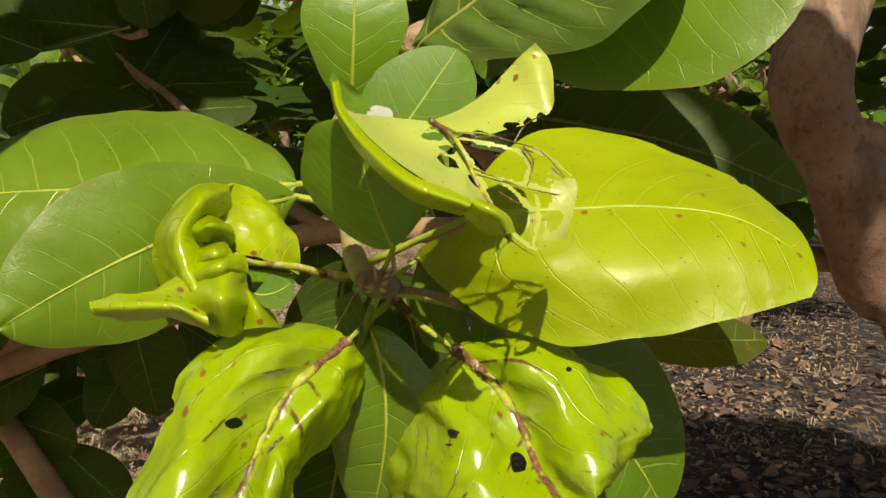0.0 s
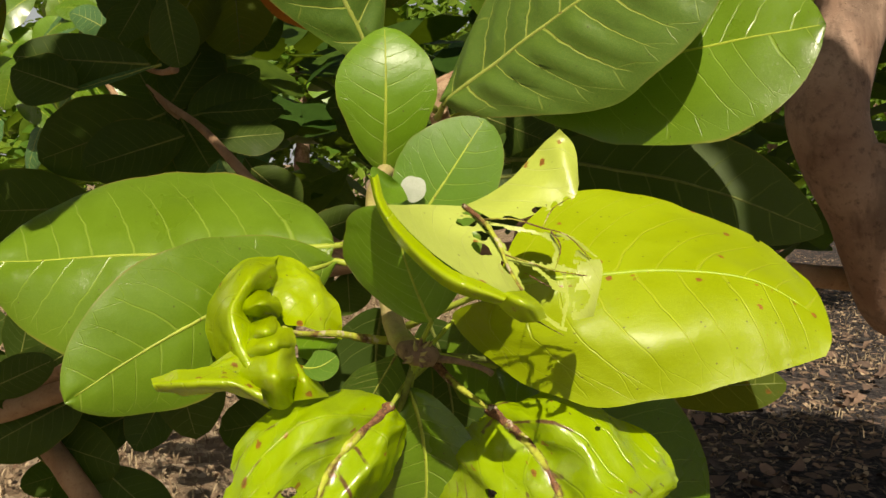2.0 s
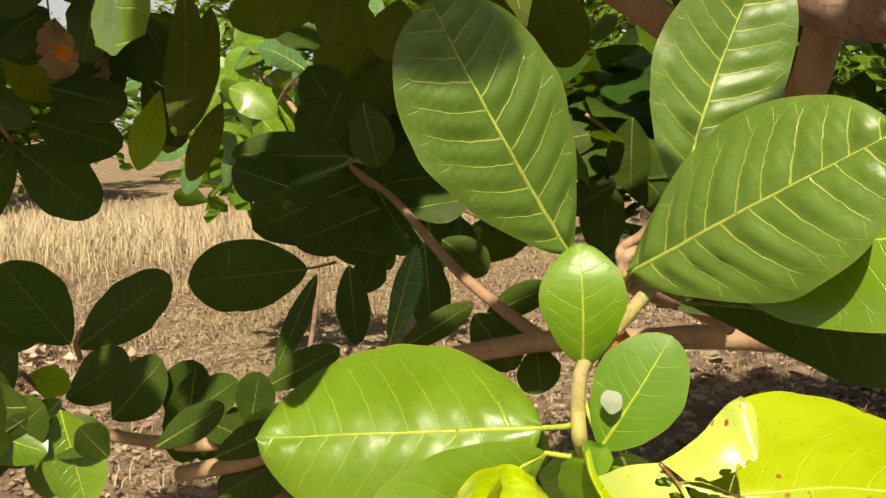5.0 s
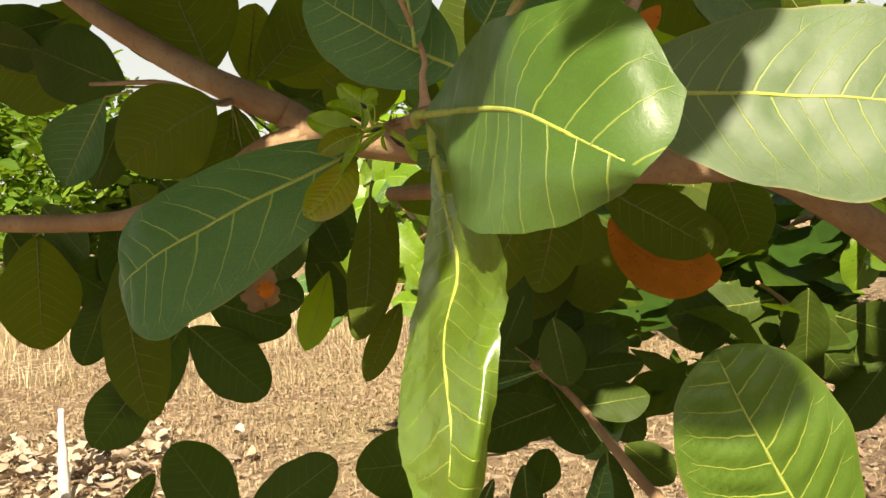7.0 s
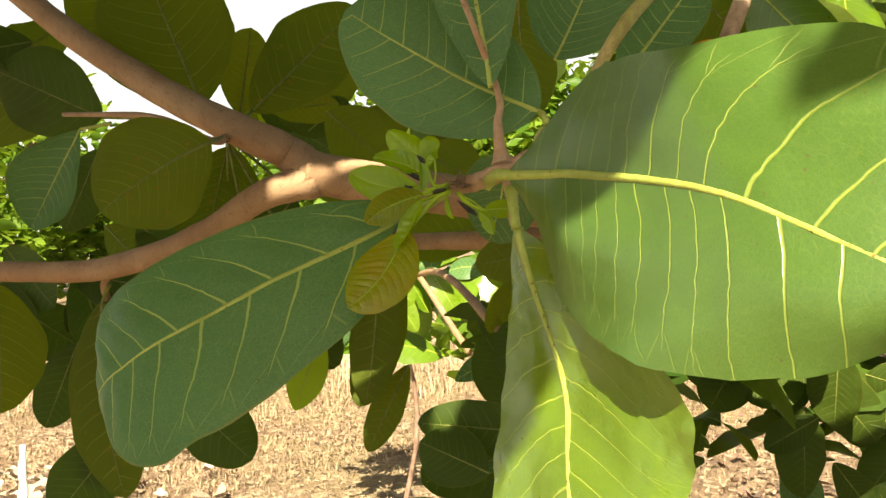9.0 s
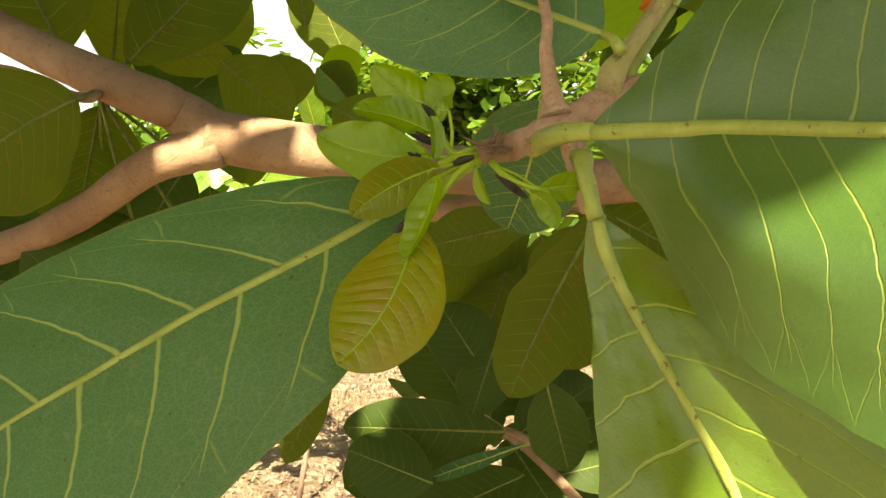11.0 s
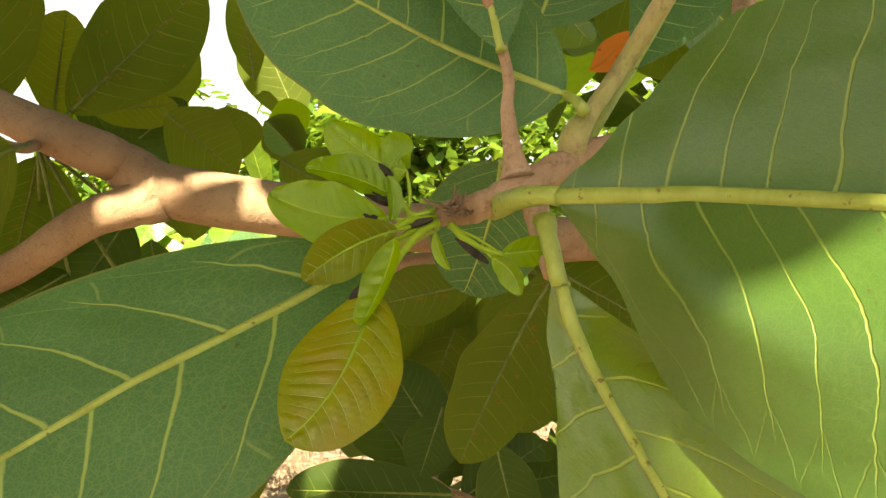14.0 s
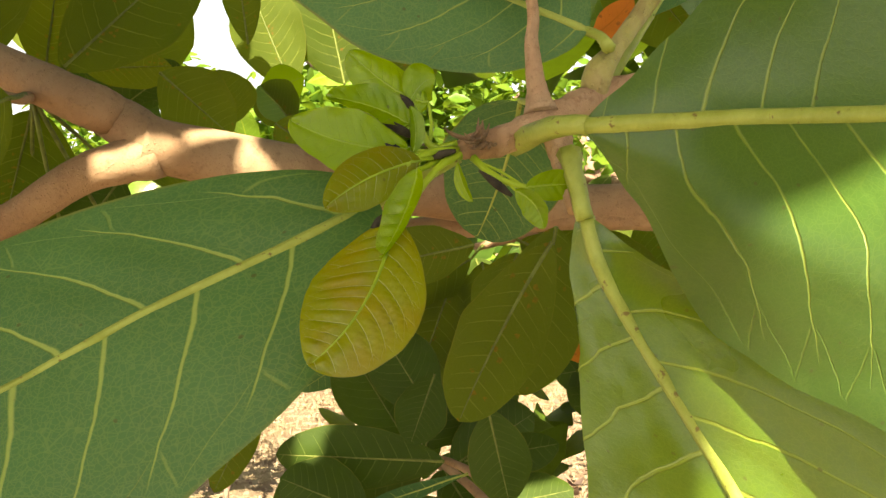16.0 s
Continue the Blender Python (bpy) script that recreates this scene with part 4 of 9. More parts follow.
patch(half, "young", [[(-0.0023, 0.3426, 1.0880), (-0.0033, 0.3394, 1.0867), (-0.0057, 0.3450, 1.0878)], [(0.0020, 0.3363, 1.0785), (0.0004, 0.3318, 1.0778), (-0.0020, 0.3375, 1.0773)], [(0.0122, 0.3255, 1.0686), (0.0103, 0.3210, 1.0672), (0.0071, 0.3295, 1.0659)], [(0.0257, 0.3156, 1.0601), (0.0243, 0.3111, 1.0575), (0.0216, 0.3226, 1.0541)], [(0.0424, 0.3084, 1.0541), (0.0412, 0.3051, 1.0525), (0.0385, 0.3187, 1.0495)]], rib=0, name="margin", label="rolled green margin of the eaten leaf", res=(10, 8), crumple=0.0006, veins=3)
patch(half, "fresh", [[(-0.0049, 0.3421, 1.0863), (-0.0042, 0.3442, 1.0902), (0.0009, 0.3514, 1.0870)], [(-0.0012, 0.3367, 1.0820), (0.0001, 0.3502, 1.0825), (0.0039, 0.3560, 1.0833)], [(0.0020, 0.3363, 1.0785), (0.0052, 0.3419, 1.0783), (0.0065, 0.3523, 1.0793)]], rib=0, name="margin", label="curled corner of the eaten leaf", res=(10, 10), crumple=0.0006, veins=3)
patch(half, "eaten", [[(0.0255, 0.3578, 1.0774), (0.0295, 0.3542, 1.0763), (0.0355, 0.3495, 1.0733)], [(0.0366, 0.3649, 1.0835), (0.0413, 0.3571, 1.0797), (0.0481, 0.3502, 1.0744)], [(0.0475, 0.3703, 1.0946), (0.0532, 0.3615, 1.0876), (0.0578, 0.3545, 1.0784)], [(0.0526, 0.3702, 1.1011), (0.0585, 0.3634, 1.0953), (0.0629, 0.3555, 1.0813)], [(0.0569, 0.3670, 1.1051), (0.0624, 0.3683, 1.0984), (0.0643, 0.3595, 1.0854)]], rib=0, name="flap", label="pale upright flap of the eaten leaf", res=(26, 24), holes=nibbled, crumple=0.0012, veins=5)
patch(half, "eaten", [[(0.0328, 0.3493, 1.0728), (0.0408, 0.3382, 1.0614), (0.0468, 0.3305, 1.0523)], [(0.0513, 0.3462, 1.0712), (0.0526, 0.3425, 1.0597), (0.0552, 0.3304, 1.0417)], [(0.0621, 0.3461, 1.0688), (0.0626, 0.3453, 1.0571), (0.0614, 0.3340, 1.0388)], [(0.0705, 0.3486, 1.0635), (0.0723, 0.3470, 1.0564), (0.0685, 0.3430, 1.0395)]], rib=0, name="lace", label="lace of torn blade between bare veins", res=(44, 50), holes=lacy, crumple=0.0012, veins=5)
patch(half, "young", [[(0.0369, 0.3138, 1.0520), (0.0419, 0.3084, 1.0546), (0.0469, 0.3256, 1.0532)], [(0.0417, 0.3155, 1.0470), (0.0476, 0.3053, 1.0515), (0.0521, 0.3203, 1.0498)], [(0.0465, 0.3204, 1.0438), (0.0510, 0.3137, 1.0453), (0.0541, 0.3228, 1.0453)]], rib=0, name="lobe", label="folded green tip of the eaten leaf", res=(12, 12), crumple=0.0006, veins=3)
cord(half, "midrib", [((0.0253, 0.3558, 1.0776), 0.00090), ((0.0330, 0.3463, 1.0726), 0.00079), ((0.0385, 0.3393, 1.0657), 0.00068), ((0.0411, 0.3350, 1.0599), 0.00058), ((0.0458, 0.3276, 1.0535), 0.00047), ((0.0509, 0.3231, 1.0477), 0.00036)], "rib_scar", "brown scarred midrib")
cord(half, "vein", [((0.0329, 0.3473, 1.0736), 0.00033), ((0.0420, 0.3480, 1.0739), 0.00027), ((0.0522, 0.3452, 1.0714), 0.00023), ((0.0603, 0.3442, 1.0692), 0.00018), ((0.0682, 0.3466, 1.0616), 0.00013)], "rib_scar")
cord(half, "vein", [((0.0549, 0.3442, 1.0705), 0.00029), ((0.0583, 0.3440, 1.0656), 0.00020), ((0.0568, 0.3434, 1.0584), 0.00012)], "rib_scar")
cord(half, "vein", [((0.0405, 0.3372, 1.0629), 0.00033), ((0.0500, 0.3404, 1.0598), 0.00026), ((0.0572, 0.3424, 1.0576), 0.00019), ((0.0698, 0.3470, 1.0556), 0.00013)], "rib_scar")
cord(half, "vein", [((0.0484, 0.3391, 1.0563), 0.00026), ((0.0547, 0.3399, 1.0529), 0.00018), ((0.0592, 0.3418, 1.0516), 0.00010)], "rib_scar")
cord(half, "vein", [((0.0514, 0.3216, 1.0442), 0.00033), ((0.0553, 0.3293, 1.0410), 0.00023), ((0.0600, 0.3329, 1.0380), 0.00013)], "rib_scar")
cord(half, "vein", [((0.0100, 0.3311, 1.0670), 0.00019), ((0.0189, 0.3436, 1.0675), 0.00016), ((0.0274, 0.3487, 1.0703), 0.00012), ((0.0353, 0.3464, 1.0706), 0.00008)], "rib_lime")
cord(half, "vein", [((0.0522, 0.3452, 1.0714), 0.00023), ((0.0555, 0.3535, 1.0775), 0.00016), ((0.0632, 0.3566, 1.0823), 0.00009)], "rib_scar")
curl = patch(flush, "young", [[(-0.0559, 0.3900, 1.0514), (-0.0529, 0.3961, 1.0406), (-0.0449, 0.3884, 1.0285)], [(-0.0520, 0.4072, 1.0537), (-0.0440, 0.4021, 1.0425), (-0.0384, 0.3942, 1.0270)], [(-0.0427, 0.4137, 1.0504), (-0.0356, 0.4062, 1.0401), (-0.0317, 0.4027, 1.0238)], [(-0.0355, 0.4166, 1.0401), (-0.0284, 0.4110, 1.0320), (-0.0274, 0.4094, 1.0202)]], rib=2, label="tightly curled and blistered yellow-green leaf", res=(20, 22), crumple=0.0020, wrinkle=0.0009, veins=4)
patch(curl, "young", [[(-0.0522, 0.4081, 1.0534), (-0.0511, 0.3957, 1.0511), (-0.0501, 0.4014, 1.0423)], [(-0.0650, 0.3953, 1.0500), (-0.0546, 0.3775, 1.0488), (-0.0535, 0.3896, 1.0413)], [(-0.0754, 0.3896, 1.0340), (-0.0594, 0.3659, 1.0377), (-0.0568, 0.3815, 1.0358)], [(-0.0723, 0.3840, 1.0199), (-0.0556, 0.3601, 1.0267), (-0.0530, 0.3752, 1.0281)], [(-0.0619, 0.3751, 1.0104), (-0.0494, 0.3552, 1.0180), (-0.0470, 0.3673, 1.0208)]], rib=1, name="roll", label="rolled edge of the curled leaf", res=(16, 18), crumple=0.0016, wrinkle=0.0007, veins=3)
patch(curl, "young", [[(-0.0657, 0.3851, 1.0381), (-0.0552, 0.3829, 1.0426), (-0.0523, 0.3941, 1.0398)], [(-0.0615, 0.3766, 1.0352), (-0.0482, 0.3647, 1.0399), (-0.0463, 0.3890, 1.0356)], [(-0.0604, 0.3763, 1.0311), (-0.0507, 0.3746, 1.0332), (-0.0486, 0.3897, 1.0307)]], rib=0, name="lobe", label="swollen blister of the curled leaf", res=(16, 16), crumple=0.0014, wrinkle=0.0008, veins=2)
patch(curl, "young", [[(-0.0581, 0.3759, 1.0302), (-0.0494, 0.3751, 1.0338), (-0.0473, 0.3818, 1.0319)], [(-0.0541, 0.3661, 1.0274), (-0.0432, 0.3576, 1.0316), (-0.0430, 0.3783, 1.0284)], [(-0.0525, 0.3659, 1.0234), (-0.0449, 0.3646, 1.0260), (-0.0427, 0.3776, 1.0239)]], rib=0, name="lobe", label="swollen blister of the curled leaf", res=(16, 16), crumple=0.0014, wrinkle=0.0008, veins=2)
patch(curl, "young", [[(-0.0555, 0.3685, 1.0253), (-0.0452, 0.3652, 1.0299), (-0.0406, 0.3810, 1.0277)], [(-0.0535, 0.3611, 1.0226), (-0.0393, 0.3497, 1.0280), (-0.0362, 0.3712, 1.0245)], [(-0.0527, 0.3625, 1.0174), (-0.0413, 0.3564, 1.0217), (-0.0367, 0.3701, 1.0197)]], rib=0, name="lobe", label="swollen blister of the curled leaf", res=(16, 16), crumple=0.0014, wrinkle=0.0008, veins=2)
patch(curl, "young", [[(-0.0517, 0.3618, 1.0230), (-0.0392, 0.3559, 1.0266), (-0.0360, 0.3688, 1.0229)], [(-0.0529, 0.3573, 1.0135), (-0.0351, 0.3387, 1.0196), (-0.0324, 0.3638, 1.0141)], [(-0.0456, 0.3578, 1.0053), (-0.0358, 0.3502, 1.0057), (-0.0348, 0.3657, 1.0065)]], rib=0, name="lobe", label="swollen blister of the curled leaf", res=(16, 16), crumple=0.0014, wrinkle=0.0008, veins=2)
patch(curl, "young", [[(-0.0840, 0.3535, 1.0126), (-0.0818, 0.3499, 1.0122), (-0.0815, 0.3527, 1.0093)], [(-0.0726, 0.3580, 1.0160), (-0.0678, 0.3464, 1.0142), (-0.0702, 0.3537, 1.0074)], [(-0.0587, 0.3603, 1.0169), (-0.0528, 0.3458, 1.0151), (-0.0551, 0.3544, 1.0092)], [(-0.0475, 0.3592, 1.0137), (-0.0411, 0.3445, 1.0110), (-0.0402, 0.3528, 1.0044)]], rib=1, name="tongue", label="boat-shaped tongue of the curled leaf", res=(12, 10), crumple=0.0014, wrinkle=0.0008, veins=3)
patch(curl, "young", [[(-0.0670, 0.3592, 1.0160), (-0.0649, 0.3580, 1.0167), (-0.0630, 0.3595, 1.0155)], [(-0.0588, 0.3635, 1.0224), (-0.0545, 0.3583, 1.0211), (-0.0510, 0.3574, 1.0159)], [(-0.0544, 0.3636, 1.0262), (-0.0497, 0.3593, 1.0231), (-0.0447, 0.3577, 1.0177)]], rib=1, name="flap", res=(8, 8), crumple=0.0008, veins=3)
patch(curl, "young", [[(-0.0379, 0.3674, 1.0182), (-0.0339, 0.3633, 1.0187), (-0.0322, 0.3687, 1.0170)], [(-0.0360, 0.3624, 1.0122), (-0.0293, 0.3564, 1.0148), (-0.0271, 0.3670, 1.0123)], [(-0.0364, 0.3607, 1.0055), (-0.0275, 0.3574, 1.0077), (-0.0233, 0.3686, 1.0060)]], rib=1, name="tail", label="hanging tail of the curled leaf", res=(10, 10), crumple=0.0008, veins=3)
patch(curl, "fresh", [[(-0.0448, 0.3958, 1.0224), (-0.0409, 0.3922, 1.0199), (-0.0407, 0.3934, 1.0149)], [(-0.0351, 0.4055, 1.0205), (-0.0336, 0.3999, 1.0166), (-0.0354, 0.3985, 1.0119)], [(-0.0281, 0.4122, 1.0197), (-0.0291, 0.4093, 1.0163), (-0.0312, 0.4084, 1.0141)]], rib=1, name="flap", label="shaded fold under the curled leaf", res=(10, 8), crumple=0.0008, veins=3)
cord(curl, "midrib", [((0.0043, 0.4130, 1.0188), 0.00220), ((-0.0155, 0.4088, 1.0204), 0.00187), ((-0.0257, 0.3989, 1.0238), 0.00154), ((-0.0381, 0.3836, 1.0261), 0.00121), ((-0.0425, 0.3766, 1.0295), 0.00088)], "rib_scar", "stalk with brown scars")
patch(flush, "scarred", [[(-0.0142, 0.3827, 1.0044), (-0.0073, 0.3808, 1.0039), (-0.0016, 0.3773, 1.0020), (-0.0008, 0.3784, 1.0015), (-0.0002, 0.3813, 1.0004)], [(-0.0332, 0.3702, 1.0060), (-0.0193, 0.3575, 1.0032), (-0.0096, 0.3671, 0.9946), (-0.0016, 0.3675, 0.9940), (0.0028, 0.3845, 0.9884)], [(-0.0495, 0.3548, 0.9955), (-0.0286, 0.3410, 0.9959), (-0.0174, 0.3574, 0.9866), (-0.0042, 0.3543, 0.9844), (-0.0003, 0.3801, 0.9723)], [(-0.0511, 0.3373, 0.9801), (-0.0342, 0.3256, 0.9842), (-0.0217, 0.3475, 0.9771), (-0.0132, 0.3477, 0.9743), (-0.0121, 0.3691, 0.9599)], [(-0.0544, 0.3232, 0.9672), (-0.0356, 0.3131, 0.9734), (-0.0241, 0.3365, 0.9677), (-0.0140, 0.3292, 0.9707), (-0.0121, 0.3517, 0.9592)], [(-0.0527, 0.3097, 0.9567), (-0.0357, 0.3023, 0.9623), (-0.0267, 0.3265, 0.9567), (-0.0150, 0.3208, 0.9596), (-0.0118, 0.3392, 0.9487)]], rib=2, label="yellow-green leaf puckered along a brown scarred midrib", res=(30, 28), holes=torn, crumple=0.0034, wrinkle=0.0005, pucker=0.0011, veins=6, rib_size=0.0021)
patch(flush, "scarred", [[(0.0312, 0.3957, 0.9937), (0.0324, 0.3952, 0.9955), (0.0340, 0.3947, 0.9978), (0.0371, 0.3962, 0.9998), (0.0414, 0.4006, 1.0008)], [(0.0200, 0.4014, 0.9855), (0.0328, 0.3818, 0.9902), (0.0444, 0.3877, 0.9917), (0.0521, 0.3832, 0.9992), (0.0604, 0.4022, 1.0039)], [(0.0112, 0.4035, 0.9763), (0.0359, 0.3689, 0.9825), (0.0539, 0.3829, 0.9832), (0.0679, 0.3735, 0.9932), (0.0849, 0.4012, 0.9946)], [(0.0088, 0.4025, 0.9616), (0.0407, 0.3595, 0.9737), (0.0604, 0.3783, 0.9738), (0.0775, 0.3640, 0.9816), (0.1002, 0.3961, 0.9837)], [(0.0104, 0.3950, 0.9468), (0.0435, 0.3484, 0.9642), (0.0666, 0.3685, 0.9622), (0.0830, 0.3566, 0.9718), (0.1064, 0.3897, 0.9738)], [(0.0170, 0.3838, 0.9342), (0.0479, 0.3412, 0.9524), (0.0748, 0.3551, 0.9549), (0.0846, 0.3471, 0.9620), (0.0926, 0.3751, 0.9600)]], rib=2, label="puckered yellow-green leaf with a corky brown midrib", res=(30, 30), holes=pricked, crumple=0.0040, wrinkle=0.0006, pucker=0.0011, veins=6, rib_size=0.0024)
cord(flush, "leaf_stalk", [((0.0077, 0.4147, 1.0104), 0.00190), ((0.0010, 0.4027, 1.0042), 0.00133), ((-0.0013, 0.3753, 1.0020), 0.00076)], "rib_green", "yellow-green leaf stalk")
cord(flush, "leaf_stalk", [((0.0098, 0.4151, 1.0116), 0.00210), ((0.0199, 0.4050, 1.0045), 0.00147), ((0.0341, 0.3927, 0.9982), 0.00084)], "rib_scar", "corky brown leaf stalk")
leaf(flush, "fresh", (-0.0202, 0.4723, 1.0867), (-0.0183, 0.4604, 1.1233), (-0.0211, 0.4713, 1.1533), (0.1072, -0.9941, -0.0138), 0.0451, foot=(-0.0211, 0.4689, 1.0798), cup=-0.12, veins=8, quilt=0.003, power=0.55, full=1.1, label='small round fresh green leaf', res=(30, 16))
leaf(flush, "fresh", (-0.0073, 0.4356, 1.0546), (0.0114, 0.4361, 1.0845), (0.0272, 0.4437, 1.1111), (-0.2035, -0.944, 0.2597), 0.0451, foot=(-0.0195, 0.4539, 1.0818), cup=0.05, veins=8, power=0.52, full=1.1, label='small round leaf with a papery white spot', res=(30, 16))
leaf(flush, "mature", (0.0032, 0.395, 1.0045), (0.011, 0.3905, 0.9683), (0.0034, 0.4085, 0.9229), (-0.2526, -0.9545, -0.1586), 0.0500, foot=(0.0075, 0.3823, 1.0188), cup=-0.1, veins=10, quilt=0.012, ruffle=0.1, power=0.55)
leaf(flush, "shade", (-0.0057, 0.4051, 0.9753), (-0.0111, 0.4142, 0.9379), (-0.0185, 0.423, 0.8981), (0.2596, -0.9301, -0.2597), 0.0428, foot=(0.0068, 0.3843, 1.0185), veins=10)
leaf(flush, "pale", (-0.0037, 0.4054, 1.0153), (-0.0118, 0.4102, 1.0007), (-0.0201, 0.415, 0.9855), (0.2483, -0.8748, -0.4159), 0.0276, foot=(0.0041, 0.3843, 1.0213), veins=8)
leaf(flush, "mature", (0.0358, 0.4207, 1.009), (0.0845, 0.4388, 0.9744), (0.124, 0.4548, 0.9218), (0.4006, -0.9151, 0.0469), 0.0683, foot=(0.0092, 0.3845, 1.0192), veins=10, quilt=0.006, label='large shaded green leaf under the flush', power=0.55)
leaf(flush, "under", (0.0801, 0.4584, 1.0026), (0.124, 0.4708, 0.9944), (0.1695, 0.4839, 0.9933), (0.2564, -0.6336, 0.7299), 0.0322, foot=(0.0106, 0.3895, 1.0181), veins=9, power=0.55)
leaf(flush, "mature", (0.0183, 0.421, 1.028), (0.0339, 0.4234, 1.0125), (0.0496, 0.4257, 0.9967), (0.041, -0.9935, -0.1059), 0.0450, foot=(0.0091, 0.3846, 1.02), veins=8, power=0.55)
limb(flush, "leaf_stalk", [((0.0142, 0.3759, 1.0205), 0.0016), ((0.0235, 0.3705, 1.0207), 0.0012), ((0.0321, 0.366, 1.0197), 0.001), ((0.0364, 0.3641, 1.0179), 0.0011)], "twig_dry", "withered brown stub of a lost leaf")
limb(flush, "bud", [((0.0019, 0.3783, 1.0229), 0.003), ((0.0068, 0.3746, 1.0226), 0.0045), ((0.0125, 0.3739, 1.0214), 0.0045), ((0.0156, 0.374, 1.02), 0.0025)], "twig_dry", "dark scaly shoot tip")
flush_tip(flush, (0.0083, 0.3726, 1.0223))
# dark blades added for the leaf pieces and deep shade behind the stem
leaf(flush, "shade", (-0.0305, 0.5448, 1.0126), (-0.0348, 0.5475, 0.9748), (-0.0276, 0.5383, 0.9340), (0.1, -0.9, 0.4), 0.062, foot=(-0.0110, 0.5003, 1.0932), veins=10, cup=-0.1, power=0.55, full=1.15, label="dark leaf added for shade and leaf pieces behind the foot of the shoot")
leaf(flush, "shade", (-0.0087, 0.5672, 1.0040), (0.0047, 0.5710, 0.9621), (0.0093, 0.5696, 0.9171), (-0.1, -0.9, 0.4), 0.058, foot=(-0.0110, 0.5003, 1.0932), veins=10, cup=-0.1, power=0.55, full=1.15)
papery_spot(flush, (-0.0010, 0.4292, 1.0806), (0.0708, -0.9823, 0.3426))

# ---- the taller shoot behind the flush ----
tall = twig("cashew_shoot", "cashew shoot with large pale green leaves", "shoot", [((0.0632, 0.7864, 1.0384), 0.006), ((0.0308, 0.6968, 1.0751), 0.006), ((-0.0016, 0.5859, 1.1106), 0.006), ((-0.0036, 0.5669, 1.1298), 0.005), ((0.0045, 0.564, 1.1368), 0.0035)], "node", group="leafy shoots of the tree")
leaf(tall, "pale", (-0.0322, 0.5168, 1.141), (-0.0667, 0.4758, 1.2187), (-0.0938, 0.456, 1.2821), (0.36, -0.88, 0.20), 0.0905, foot=(-0.0047, 0.5483, 1.1204), cup=-0.05, veins=10, quilt=0.020, ruffle=0.06, label='large matt green leaf with brown specks', res=(40, 22), power=0.56, full=1.24)
leaf(tall, "pale", (0.0002, 0.5504, 1.1246), (0.0654, 0.4999, 1.1685), (0.1324, 0.4704, 1.2081), (-0.5722, -0.8097, 0.1301), 0.1023, foot=(-0.005, 0.5635, 1.117), cup=-0.08, veins=10, quilt=0.022, ruffle=0.06, res=(40, 22), power=0.56, full=1.24, label='large pale green leaf with yellow midrib')
leaf(tall, "pale", (0.0294, 0.581, 1.1663), (0.0491, 0.5896, 1.2386), (0.08, 0.6023, 1.3155), (0.2744, -0.9606, 0.0435), 0.0814, foot=(0.0062, 0.5645, 1.1367), cup=0.1, veins=10, quilt=0.022, ruffle=0.1, label='upright pale green leaf with a nicked margin', res=(40, 22), power=0.56, full=1.24)
leaf(tall, "mature", (0.033, 0.5651, 1.1278), (0.1122, 0.5154, 1.1467), (0.1794, 0.4881, 1.1588), (-0.4926, -0.7843, 0.3771), 0.0980, foot=(-0.0008, 0.5755, 1.1163), cup=-0.1, veins=11, quilt=0.004, power=0.62, label='broad dark green leaf')
leaf(tall, "shade", (0.0315, 0.6074, 1.0952), (0.1249, 0.5965, 1.086), (0.2121, 0.5833, 1.0579), (-0.043, -0.921, 0.3871), 0.0688, foot=(-0.0037, 0.6051, 1.1126), veins=11, label='shaded olive leaf')
leaf(tall, "shade", (0.0099, 0.6643, 1.0812), (0.0965, 0.6747, 1.0911), (0.1831, 0.6844, 1.0932), (0.0793, -0.9169, 0.3911), 0.0495, veins=11)
leaf(tall, "orange", (-0.0086, 0.6192, 1.0728), (-0.0098, 0.6164, 1.0565), (-0.011, 0.6137, 1.0403), (0.0544, -0.9853, 0.1621), 0.0232, res=(12, 8))
limb(tall, "stem", [((-0.0023, 0.5646, 1.1186), 0.0035), ((-0.0082, 0.5757, 1.1343), 0.003), ((0.0054, 0.5812, 1.1444), 0.003), ((0.0176, 0.5771, 1.1632), 0.0022)], "node", "")

# ---- the shaded shoot with the young bud ----
budding = twig("cashew_shoot", "cashew shoot with blue-green leaves and a bronze young bud", "shoot", [((-0.1211, 0.6957, 1.6084), 0.005), ((-0.1363, 0.6345, 1.5253), 0.0046), ((-0.1605, 0.5486, 1.4429), 0.0044), ((-0.1895, 0.4732, 1.4176), 0.0042), ((-0.2114, 0.444, 1.4082), 0.004), ((-0.2226, 0.4316, 1.4026), 0.0038), ((-0.2327, 0.4244, 1.3975), 0.0035), ((-0.2409, 0.4219, 1.3957), 0.003), ((-0.2452, 0.42, 1.3945), 0.0016)], "node", group="leafy shoots of the tree")
leaf(budding, "bluish", (-0.2633, 0.4239, 1.3843), (-0.3421, 0.3842, 1.3424), (-0.3757, 0.3795, 1.3175), (0.1668, -0.7448, 0.5809), 0.0850, foot=(-0.2441, 0.4171, 1.3937), cup=-0.07, twist=10.7, lop=0.926, veins=8, quilt=0.006, res=(52, 28), full=1.158, power=0.356, label='long blue-green leaf with a yellow midrib')
